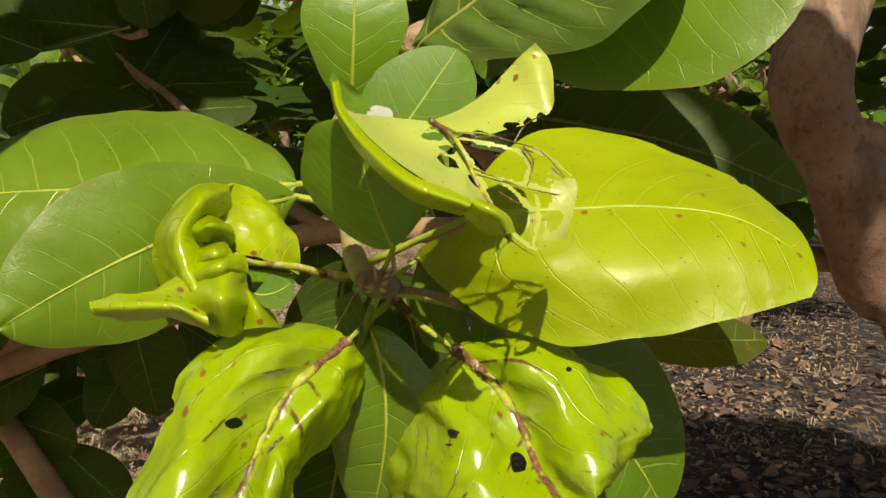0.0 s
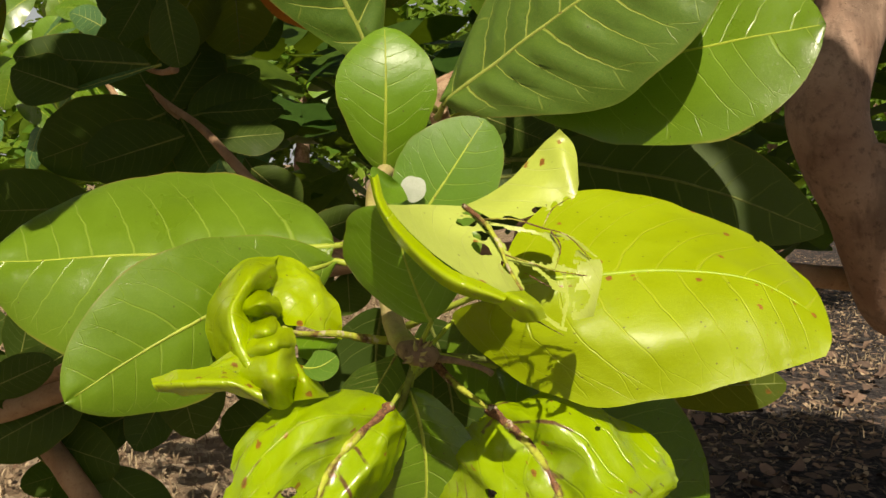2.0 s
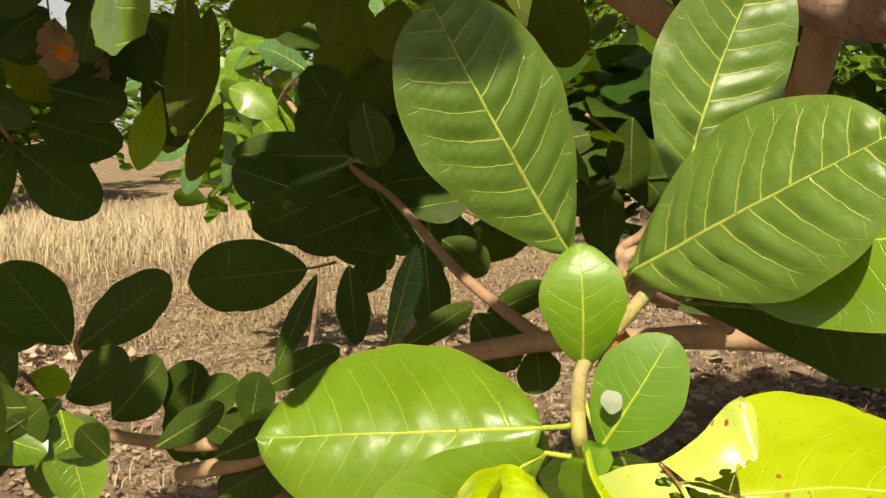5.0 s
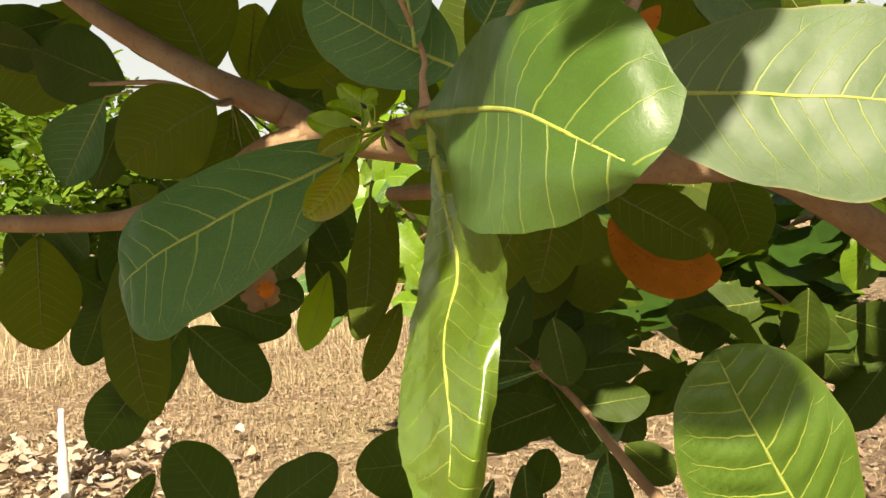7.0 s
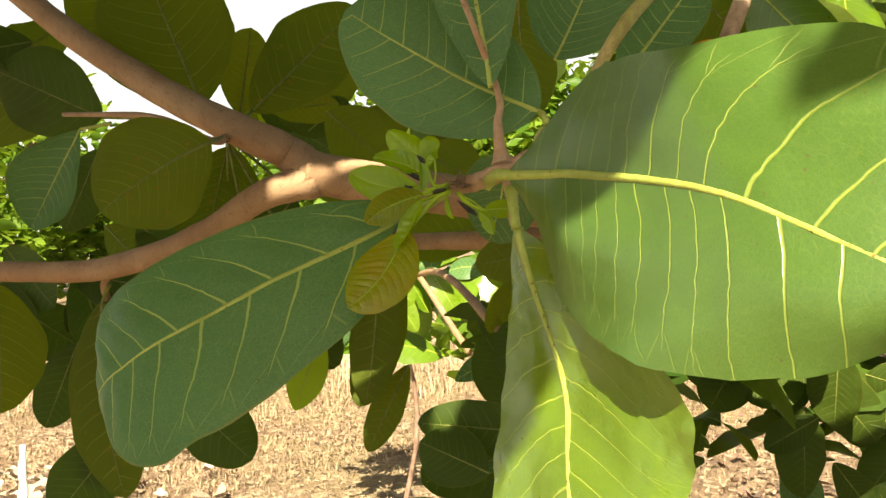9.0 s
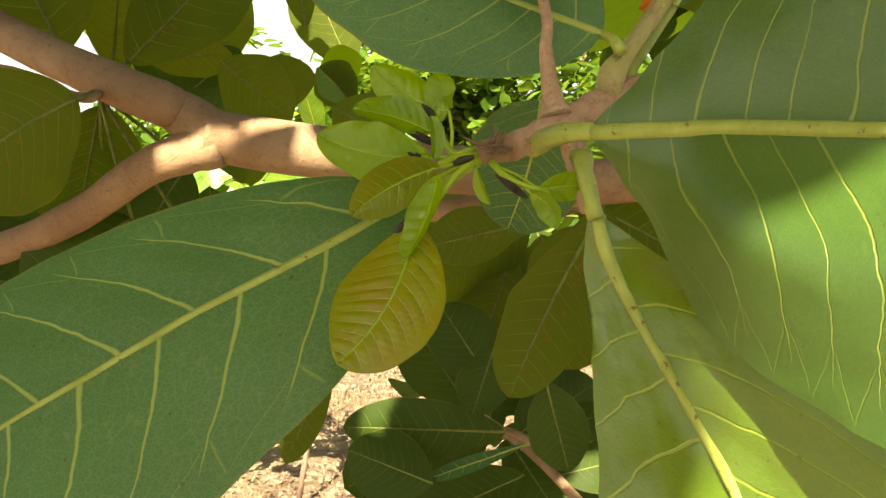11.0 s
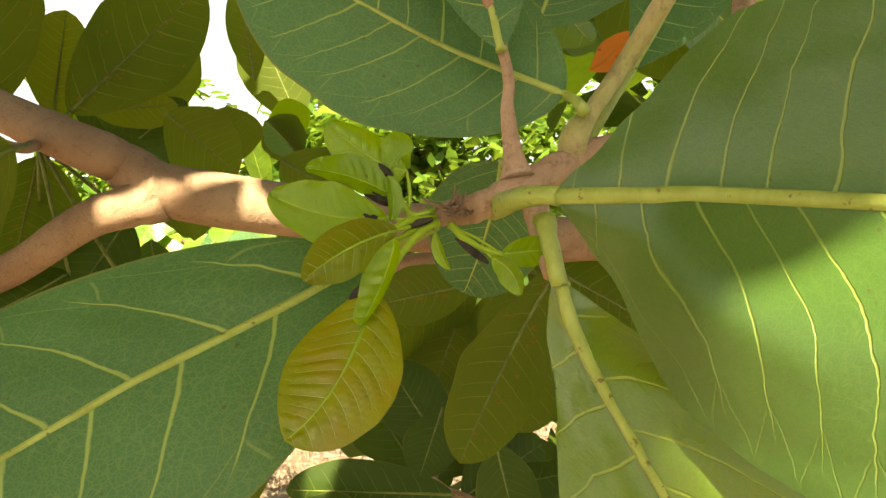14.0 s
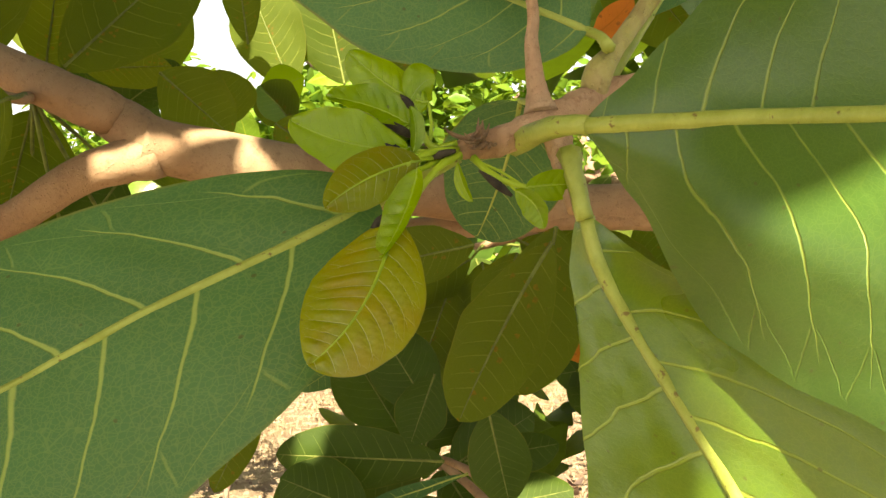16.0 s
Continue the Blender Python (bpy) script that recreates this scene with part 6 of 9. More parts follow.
leaf(over, "mature", (0.2602, -0.216, 1.976), (0.2768, -0.2412, 1.98), (0.2934, -0.2664, 1.972), (0.1, -0.3, 0.95), 0.0351, foot=(0.1989, -0.2041, 1.988), res=(18, 10), full=1.1, power=0.5)
leaf(over, "mature", (0.0687, -0.2186, 1.982), (0.1051, -0.2207, 1.986), (0.1415, -0.2229, 1.978), (0.1, -0.3, 0.95), 0.0452, foot=(0.0457, -0.2062, 1.994), res=(18, 10), full=1.1, power=0.5)
leaf(over, "mature", (-0.0292, -0.1769, 1.988), (-0.0272, -0.1244, 1.992), (-0.0253, -0.0719, 1.984), (0.1, -0.3, 0.95), 0.0673, foot=(-0.0326, -0.1728, 2), res=(18, 10), full=1.1, power=0.5)
leaf(over, "mature", (-0.1204, -0.2281, 1.994), (-0.1320, -0.2821, 1.998), (-0.1449, -0.337, 1.99), (0.1, -0.3, 0.95), 0.0600, foot=(-0.0887, -0.245, 2.006), res=(18, 10), full=1.1, power=0.5)

# unseen twig added only to shade the bough, trunk and low twigs
overhead = twig("cashew_twig", "unseen cashew twig added to shade the boughs, trunk and low twigs", "twig", [((0.3734, 0.3607, 1.96), 0.006), ((0.12, 0.38, 1.96), 0.005), ((-0.30, 0.40, 1.95), 0.003)], "bark", group="leafy shoots of the tree")
shade_rnd = random.Random(31)
for k in range(52):
    if k < 25 and k % 5 in (0, 2):      # gaps that let dapples through
        continue
    if k < 25:      # over the bough
        x, y = -0.34 + 0.56 * (k + 0.5) / 25 + shade_rnd.uniform(-0.02, 0.02), shade_rnd.uniform(0.27, 0.47)
    elif k < 38:    # over the trunk
        x, y = 0.31 + 0.016 * (k - 25) + shade_rnd.uniform(-0.02, 0.02), shade_rnd.uniform(-0.10, 0.24)
    else:           # over the low twigs
        x, y = -0.88 + 0.034 * (k - 38) + shade_rnd.uniform(-0.02, 0.02), shade_rnd.uniform(-0.16, 0.04)
    a, z = shade_rnd.uniform(0, 6.283), 1.90 + shade_rnd.uniform(0.0, 0.07)
    way = Vector((math.cos(a), 0.7 * math.sin(a), 0.5 * math.sin(a))) * 0.062
    c = Vector((x, y, z))
    leaf(overhead, "mature", c - way, c + Vector((0, 0, 0.005)), c + way, (0.1, -0.6, 0.8), shade_rnd.uniform(0.065, 0.085), res=(14, 8), full=1.1, power=0.5)
# two unseen leaves added to shade a tall leaf's tip and the quilted blade
for c, way, wide in (((0.006, -0.272, 1.997), (0.048, 0.012, 0.012), 0.040), ((-0.079, -0.225, 1.985), (0.030, 0.008, 0.004), 0.034)):
    c, way = Vector(c), Vector(way)
    leaf(over, "mature", c - way, c + Vector((0, 0, 0.004)), c + way, SUN_WAY, wide, foot=(-0.0463, -0.1564, 2.0), res=(18, 10), full=1.1, power=0.5)

# ---- shaded twigs behind ----
back1 = twig("cashew_twig", "shaded cashew twig with olive leaves hanging against the light", "twig", [((-0.5341, 0.731, 1.452), 0.0038), ((-0.5136, 0.6744, 1.4447), 0.0028), ((-0.5714, 0.6857, 1.4659), 0.0026), ((-0.7374, 0.785, 1.487), 0.002)], "bark", group="leafy shoots of the tree")
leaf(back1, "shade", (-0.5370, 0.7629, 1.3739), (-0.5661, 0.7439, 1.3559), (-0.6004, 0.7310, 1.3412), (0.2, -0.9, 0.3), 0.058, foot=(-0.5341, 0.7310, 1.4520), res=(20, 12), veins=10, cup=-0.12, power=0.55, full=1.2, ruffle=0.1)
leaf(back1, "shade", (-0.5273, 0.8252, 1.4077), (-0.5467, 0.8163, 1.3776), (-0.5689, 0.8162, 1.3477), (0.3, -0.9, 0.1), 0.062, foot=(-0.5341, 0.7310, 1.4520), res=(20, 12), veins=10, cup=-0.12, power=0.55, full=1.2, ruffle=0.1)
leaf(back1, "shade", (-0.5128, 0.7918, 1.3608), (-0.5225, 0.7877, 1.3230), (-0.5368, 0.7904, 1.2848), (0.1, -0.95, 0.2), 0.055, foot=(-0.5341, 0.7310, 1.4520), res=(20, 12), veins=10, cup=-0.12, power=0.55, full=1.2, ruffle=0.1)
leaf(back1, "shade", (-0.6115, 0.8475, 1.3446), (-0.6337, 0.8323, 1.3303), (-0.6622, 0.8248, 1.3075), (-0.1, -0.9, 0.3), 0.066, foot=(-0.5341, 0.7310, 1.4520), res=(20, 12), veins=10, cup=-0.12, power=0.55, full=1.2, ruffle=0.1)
leaf(back1, "under", (-0.5466, 0.9072, 1.4102), (-0.5250, 0.9188, 1.4159), (-0.5095, 0.9408, 1.4077), (0.1, -0.9, 0.3), 0.05, res=(20, 12), veins=10, cup=-0.12, power=0.55, full=1.2, ruffle=0.1)
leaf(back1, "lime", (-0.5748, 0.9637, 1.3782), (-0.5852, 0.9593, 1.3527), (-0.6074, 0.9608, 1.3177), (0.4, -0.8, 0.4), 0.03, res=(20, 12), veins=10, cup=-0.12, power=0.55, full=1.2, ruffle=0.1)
leaf(back1, "dead", (-0.5012, 0.7060, 1.3176), (-0.4955, 0.6980, 1.2916), (-0.4965, 0.7088, 1.2651), (0.5, -0.8, 0.3), 0.034, res=(20, 14), crumple=0.006, cup=0.4, jag=0.6, ruffle=0.3, veins=8, power=0.5, full=1.4, label="withered pinkish brown leaf, curled up")
leaf(back1, "orange", (-0.4846, 0.6873, 1.2935), (-0.4808, 0.6862, 1.2866), (-0.4797, 0.6904, 1.2796), (0.5, -0.8, 0.3), 0.015, res=(12, 8), power=0.5, full=1.0)
leaf(back1, "orange", (-0.2096, 0.9056, 1.5026), (-0.1952, 0.9043, 1.5109), (-0.1788, 0.9009, 1.5276), (0.2, -0.9, 0.3), 0.022, res=(14, 8), label="withered orange leaf")
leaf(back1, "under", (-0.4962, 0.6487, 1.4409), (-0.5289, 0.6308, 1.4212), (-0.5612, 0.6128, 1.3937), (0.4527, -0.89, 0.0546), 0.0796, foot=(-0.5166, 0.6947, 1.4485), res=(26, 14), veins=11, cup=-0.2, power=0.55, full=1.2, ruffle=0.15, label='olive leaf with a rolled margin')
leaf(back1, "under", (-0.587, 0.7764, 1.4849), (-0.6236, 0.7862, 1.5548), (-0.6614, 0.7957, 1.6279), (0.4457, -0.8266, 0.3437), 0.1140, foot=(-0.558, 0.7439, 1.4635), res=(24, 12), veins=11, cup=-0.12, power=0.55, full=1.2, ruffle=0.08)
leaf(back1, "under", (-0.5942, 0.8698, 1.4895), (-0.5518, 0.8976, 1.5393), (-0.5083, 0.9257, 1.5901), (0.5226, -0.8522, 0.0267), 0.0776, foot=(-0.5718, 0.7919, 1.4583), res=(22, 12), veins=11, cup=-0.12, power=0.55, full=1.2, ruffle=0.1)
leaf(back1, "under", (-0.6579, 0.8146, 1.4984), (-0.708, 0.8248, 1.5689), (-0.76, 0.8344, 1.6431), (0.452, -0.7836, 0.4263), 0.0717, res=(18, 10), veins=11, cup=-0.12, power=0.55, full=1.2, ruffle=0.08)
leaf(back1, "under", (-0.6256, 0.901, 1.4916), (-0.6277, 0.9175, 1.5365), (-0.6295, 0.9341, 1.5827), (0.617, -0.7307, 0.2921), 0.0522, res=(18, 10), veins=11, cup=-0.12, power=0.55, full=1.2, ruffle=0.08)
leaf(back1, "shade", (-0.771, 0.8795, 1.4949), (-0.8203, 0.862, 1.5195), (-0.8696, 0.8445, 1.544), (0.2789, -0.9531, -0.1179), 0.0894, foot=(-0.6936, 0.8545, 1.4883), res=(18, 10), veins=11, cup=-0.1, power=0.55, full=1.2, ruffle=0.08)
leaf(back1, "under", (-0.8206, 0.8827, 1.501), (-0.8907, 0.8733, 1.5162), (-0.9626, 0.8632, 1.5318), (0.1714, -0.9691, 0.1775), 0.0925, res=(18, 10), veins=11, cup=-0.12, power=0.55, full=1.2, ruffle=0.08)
leaf(back1, "bluish", (-0.7236, 0.7897, 1.4735), (-0.7525, 0.7885, 1.4296), (-0.7818, 0.7871, 1.3847), (0.1158, -0.9922, -0.0466), 0.0700, foot=(-0.6848, 0.7828, 1.476), cup=0.5, res=(22, 12), veins=11)
leaf(back1, "shade", (-0.741, 0.8362, 1.4587), (-0.7673, 0.8414, 1.4206), (-0.7941, 0.8464, 1.3813), (0.1809, -0.9512, -0.2499), 0.0482, res=(18, 10), veins=11, cup=-0.1, power=0.55, full=1.2, ruffle=0.08)
leaf(back1, "under", (-0.5449, 0.7482, 1.4467), (-0.5679, 0.7652, 1.4066), (-0.5915, 0.782, 1.3639), (0.609, -0.5532, -0.5684), 0.0773, res=(18, 10), veins=11, cup=-0.12, power=0.55, full=1.2, ruffle=0.08)
leaf(back1, "under", (-0.5365, 0.9124, 1.4903), (-0.5211, 0.9442, 1.4683), (-0.5042, 0.9763, 1.4449), (0.7777, -0.5744, -0.2554), 0.0639, res=(18, 10), veins=11, cup=-0.12, power=0.55, full=1.2, ruffle=0.08)
leaf(back1, "under", (-0.6139, 0.9375, 1.5002), (-0.5925, 0.9722, 1.5054), (-0.5694, 1.0075, 1.5107), (0.7264, -0.5276, 0.4406), 0.0417, res=(18, 10), veins=11, cup=-0.12, power=0.55, full=1.2, ruffle=0.08)
leaf(back1, "under", (-0.4711, 0.9889, 1.4559), (-0.4437, 0.9984, 1.4377), (-0.4164, 1.008, 1.4195), (0.3059, -0.9512, -0.0399), 0.0646, res=(18, 10), veins=11, cup=-0.12, power=0.55, full=1.2, ruffle=0.08)
back2 = twig("cashew_twig", "shaded cashew twig with drooping olive leaves", "twig", [((-0.6796, 0.7704, 1.3499), 0.004), ((-0.7347, 0.8344, 1.3136), 0.0035), ((-0.7811, 0.982, 1.2107), 0.003)], "bark", group="leafy shoots of the tree")
leaf(back2, "under", (-0.8339, 0.7984, 1.3325), (-0.8327, 0.797, 1.2706), (-0.8316, 0.7957, 1.2087), (0.8089, -0.5873, 0.0281), 0.0878, foot=(-0.7984, 0.7798, 1.3446), res=(22, 12), veins=11, cup=-0.1, power=0.55, full=1.2, ruffle=0.08)
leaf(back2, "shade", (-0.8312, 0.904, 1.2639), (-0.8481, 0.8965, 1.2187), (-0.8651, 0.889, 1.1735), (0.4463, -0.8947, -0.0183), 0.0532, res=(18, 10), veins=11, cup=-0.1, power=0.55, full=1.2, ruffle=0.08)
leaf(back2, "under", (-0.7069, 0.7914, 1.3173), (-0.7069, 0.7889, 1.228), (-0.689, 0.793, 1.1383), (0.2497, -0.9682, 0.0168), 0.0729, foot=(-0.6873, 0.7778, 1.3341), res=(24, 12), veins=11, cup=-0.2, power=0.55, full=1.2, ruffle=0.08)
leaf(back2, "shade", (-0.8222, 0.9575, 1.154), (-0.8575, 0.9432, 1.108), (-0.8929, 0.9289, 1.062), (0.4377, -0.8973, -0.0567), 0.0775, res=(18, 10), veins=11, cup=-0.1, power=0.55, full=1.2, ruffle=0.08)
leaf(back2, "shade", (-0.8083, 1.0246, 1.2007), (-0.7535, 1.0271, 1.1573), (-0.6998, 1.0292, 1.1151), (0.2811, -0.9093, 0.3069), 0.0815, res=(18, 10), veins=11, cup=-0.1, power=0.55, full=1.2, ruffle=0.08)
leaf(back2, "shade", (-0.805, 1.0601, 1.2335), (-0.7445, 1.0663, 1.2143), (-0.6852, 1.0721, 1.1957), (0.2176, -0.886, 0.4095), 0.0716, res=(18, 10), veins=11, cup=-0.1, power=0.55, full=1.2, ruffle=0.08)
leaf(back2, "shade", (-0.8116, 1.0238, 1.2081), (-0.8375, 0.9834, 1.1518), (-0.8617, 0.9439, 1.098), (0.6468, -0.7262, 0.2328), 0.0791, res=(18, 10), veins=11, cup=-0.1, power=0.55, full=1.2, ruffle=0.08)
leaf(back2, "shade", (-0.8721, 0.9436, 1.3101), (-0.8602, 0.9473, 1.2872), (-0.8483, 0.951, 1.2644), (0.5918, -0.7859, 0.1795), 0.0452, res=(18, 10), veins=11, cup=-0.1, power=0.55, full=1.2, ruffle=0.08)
leaf(back2, "lime", (-0.6382, 1.0947, 1.267), (-0.6534, 1.0857, 1.2156), (-0.6685, 1.0766, 1.1642), (0.3002, -0.9506, 0.0784), 0.0462, res=(18, 10), label='leaf with sun shining through put into its bright green colour')
leaf(back2, "under", (-0.4791, 0.8937, 1.3633), (-0.481, 0.8885, 1.2892), (-0.4895, 0.8807, 1.2154), (0.1826, -0.9804, 0.0739), 0.0474, foot=(-0.4761, 0.8958, 1.3778), res=(18, 10), veins=11, cup=-0.12, power=0.55, full=1.2, ruffle=0.08)
leaf(back2, "dead", (-0.668, 1.0319, 1.3081), (-0.6881, 1.0222, 1.2773), (-0.7083, 1.0125, 1.2465), (0.1952, -0.9648, 0.1763), 0.0450, crumple=0.02, res=(18, 10), label='withered orange-brown leaf')
back3 = twig("cashew_twig", "shaded cashew twig with dark leaves over dry ground", "twig", [((-0.7415, 1.0248, 0.9244), 0.004), ((-0.7287, 1.0008, 0.9509), 0.003), ((-0.6908, 0.9642, 0.9809), 0.002)], "bark", group="leafy shoots of the tree")
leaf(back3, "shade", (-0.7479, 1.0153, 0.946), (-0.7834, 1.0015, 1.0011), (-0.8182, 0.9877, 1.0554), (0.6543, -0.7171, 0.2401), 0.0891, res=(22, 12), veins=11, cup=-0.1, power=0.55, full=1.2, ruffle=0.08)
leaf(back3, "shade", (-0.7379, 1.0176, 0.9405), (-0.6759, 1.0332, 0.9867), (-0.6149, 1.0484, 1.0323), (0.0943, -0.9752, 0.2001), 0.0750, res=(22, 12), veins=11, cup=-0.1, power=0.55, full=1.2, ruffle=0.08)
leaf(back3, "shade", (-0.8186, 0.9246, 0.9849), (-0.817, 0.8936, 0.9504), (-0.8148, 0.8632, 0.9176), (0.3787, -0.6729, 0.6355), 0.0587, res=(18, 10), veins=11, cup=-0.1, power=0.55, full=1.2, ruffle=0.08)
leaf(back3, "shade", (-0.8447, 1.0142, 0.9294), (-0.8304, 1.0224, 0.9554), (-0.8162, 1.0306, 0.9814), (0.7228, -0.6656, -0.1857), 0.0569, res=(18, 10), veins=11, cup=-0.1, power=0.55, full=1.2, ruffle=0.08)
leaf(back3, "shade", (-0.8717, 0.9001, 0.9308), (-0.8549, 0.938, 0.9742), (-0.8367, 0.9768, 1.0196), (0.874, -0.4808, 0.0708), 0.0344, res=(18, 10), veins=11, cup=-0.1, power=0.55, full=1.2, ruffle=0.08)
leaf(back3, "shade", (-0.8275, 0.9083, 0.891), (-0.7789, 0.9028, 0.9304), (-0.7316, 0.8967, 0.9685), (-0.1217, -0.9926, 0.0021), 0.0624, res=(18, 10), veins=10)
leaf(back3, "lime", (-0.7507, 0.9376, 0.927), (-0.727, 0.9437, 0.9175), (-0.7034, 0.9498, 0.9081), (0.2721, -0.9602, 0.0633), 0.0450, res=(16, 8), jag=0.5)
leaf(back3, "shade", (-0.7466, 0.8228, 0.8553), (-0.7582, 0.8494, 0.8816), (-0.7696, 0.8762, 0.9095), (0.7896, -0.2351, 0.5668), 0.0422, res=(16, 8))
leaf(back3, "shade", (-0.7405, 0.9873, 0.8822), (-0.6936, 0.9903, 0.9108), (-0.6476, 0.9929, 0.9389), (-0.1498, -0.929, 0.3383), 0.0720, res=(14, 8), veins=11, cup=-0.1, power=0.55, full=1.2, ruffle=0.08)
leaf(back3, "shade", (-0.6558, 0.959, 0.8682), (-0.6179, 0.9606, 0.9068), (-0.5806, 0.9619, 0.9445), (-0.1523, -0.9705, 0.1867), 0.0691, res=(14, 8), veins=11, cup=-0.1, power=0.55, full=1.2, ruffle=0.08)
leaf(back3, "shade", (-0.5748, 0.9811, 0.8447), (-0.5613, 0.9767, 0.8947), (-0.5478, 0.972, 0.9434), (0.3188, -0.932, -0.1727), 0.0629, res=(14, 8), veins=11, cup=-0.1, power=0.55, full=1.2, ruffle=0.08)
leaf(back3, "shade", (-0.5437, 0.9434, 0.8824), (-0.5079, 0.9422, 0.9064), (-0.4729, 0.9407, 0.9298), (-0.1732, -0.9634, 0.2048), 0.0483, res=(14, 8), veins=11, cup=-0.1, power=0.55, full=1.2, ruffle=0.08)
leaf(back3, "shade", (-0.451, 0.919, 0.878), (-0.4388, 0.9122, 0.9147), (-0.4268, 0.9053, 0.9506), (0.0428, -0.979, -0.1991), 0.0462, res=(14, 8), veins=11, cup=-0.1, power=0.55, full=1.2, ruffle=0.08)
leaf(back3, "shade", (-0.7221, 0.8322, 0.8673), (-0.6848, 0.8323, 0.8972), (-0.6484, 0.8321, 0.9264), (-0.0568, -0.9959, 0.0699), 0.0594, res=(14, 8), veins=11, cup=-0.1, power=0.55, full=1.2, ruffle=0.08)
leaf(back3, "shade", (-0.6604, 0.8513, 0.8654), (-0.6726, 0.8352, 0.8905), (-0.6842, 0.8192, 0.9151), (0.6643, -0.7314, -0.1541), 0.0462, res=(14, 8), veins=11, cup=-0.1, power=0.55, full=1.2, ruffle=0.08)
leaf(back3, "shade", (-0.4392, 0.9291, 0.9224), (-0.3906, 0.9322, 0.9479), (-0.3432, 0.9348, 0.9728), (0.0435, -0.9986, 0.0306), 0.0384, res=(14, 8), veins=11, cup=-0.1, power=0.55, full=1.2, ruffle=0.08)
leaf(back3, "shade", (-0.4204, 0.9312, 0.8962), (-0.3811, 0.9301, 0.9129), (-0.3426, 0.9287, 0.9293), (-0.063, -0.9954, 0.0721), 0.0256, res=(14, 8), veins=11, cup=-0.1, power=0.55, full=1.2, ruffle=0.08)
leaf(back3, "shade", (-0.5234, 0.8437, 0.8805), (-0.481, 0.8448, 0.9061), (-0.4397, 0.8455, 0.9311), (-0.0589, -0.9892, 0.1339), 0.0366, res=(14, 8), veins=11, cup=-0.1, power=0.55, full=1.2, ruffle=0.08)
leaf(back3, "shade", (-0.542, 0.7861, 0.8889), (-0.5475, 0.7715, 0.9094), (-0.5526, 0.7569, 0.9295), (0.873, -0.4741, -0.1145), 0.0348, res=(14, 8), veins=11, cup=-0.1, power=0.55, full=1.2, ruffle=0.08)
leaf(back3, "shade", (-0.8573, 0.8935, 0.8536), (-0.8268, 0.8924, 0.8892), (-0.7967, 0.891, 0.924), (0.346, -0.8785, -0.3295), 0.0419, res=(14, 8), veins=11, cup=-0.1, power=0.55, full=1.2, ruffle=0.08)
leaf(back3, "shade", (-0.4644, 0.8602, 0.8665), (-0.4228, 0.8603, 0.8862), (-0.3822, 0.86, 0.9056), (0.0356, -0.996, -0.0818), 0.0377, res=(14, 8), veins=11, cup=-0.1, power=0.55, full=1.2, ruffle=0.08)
back4 = twig("cashew_twig", "shaded cashew twig with dark olive leaves in the crown", "twig", [((-0.1647, 1.0282, 1.3788), 0.006), ((-0.2583, 1.1544, 1.3579), 0.005), ((-0.3259, 1.1837, 1.3414), 0.004)], "bark", group="leafy shoots of the tree")
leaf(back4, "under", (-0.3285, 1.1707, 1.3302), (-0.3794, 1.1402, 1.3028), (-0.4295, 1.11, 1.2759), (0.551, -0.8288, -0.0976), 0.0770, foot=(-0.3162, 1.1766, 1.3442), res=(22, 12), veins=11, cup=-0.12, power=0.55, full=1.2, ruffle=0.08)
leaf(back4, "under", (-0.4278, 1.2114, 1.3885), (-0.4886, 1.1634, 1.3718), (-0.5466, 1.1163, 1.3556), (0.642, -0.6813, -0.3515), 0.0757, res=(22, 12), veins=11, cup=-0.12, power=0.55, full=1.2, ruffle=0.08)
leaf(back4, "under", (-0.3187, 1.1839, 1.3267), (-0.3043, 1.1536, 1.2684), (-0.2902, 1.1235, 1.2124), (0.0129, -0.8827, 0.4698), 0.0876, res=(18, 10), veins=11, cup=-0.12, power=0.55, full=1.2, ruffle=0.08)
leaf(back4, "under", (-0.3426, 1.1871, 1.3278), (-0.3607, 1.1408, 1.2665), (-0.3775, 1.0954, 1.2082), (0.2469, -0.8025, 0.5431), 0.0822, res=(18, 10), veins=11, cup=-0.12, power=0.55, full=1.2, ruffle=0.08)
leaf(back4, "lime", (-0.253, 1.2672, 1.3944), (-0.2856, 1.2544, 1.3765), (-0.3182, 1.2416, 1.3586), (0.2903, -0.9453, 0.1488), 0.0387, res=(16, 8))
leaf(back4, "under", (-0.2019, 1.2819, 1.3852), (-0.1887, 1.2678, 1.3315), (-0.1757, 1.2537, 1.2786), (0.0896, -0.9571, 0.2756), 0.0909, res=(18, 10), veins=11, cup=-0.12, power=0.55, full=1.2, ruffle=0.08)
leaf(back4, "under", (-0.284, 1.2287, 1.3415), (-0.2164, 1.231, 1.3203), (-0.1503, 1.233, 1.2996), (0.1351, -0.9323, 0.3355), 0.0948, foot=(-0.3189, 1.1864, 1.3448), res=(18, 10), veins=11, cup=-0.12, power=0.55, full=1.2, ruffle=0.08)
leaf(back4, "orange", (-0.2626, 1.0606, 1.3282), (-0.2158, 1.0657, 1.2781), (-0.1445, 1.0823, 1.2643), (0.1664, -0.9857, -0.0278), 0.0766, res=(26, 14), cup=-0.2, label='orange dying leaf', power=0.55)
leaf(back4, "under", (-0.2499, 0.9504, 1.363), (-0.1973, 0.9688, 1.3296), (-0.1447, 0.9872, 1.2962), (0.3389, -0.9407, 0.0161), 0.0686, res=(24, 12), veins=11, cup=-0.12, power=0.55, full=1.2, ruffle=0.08)
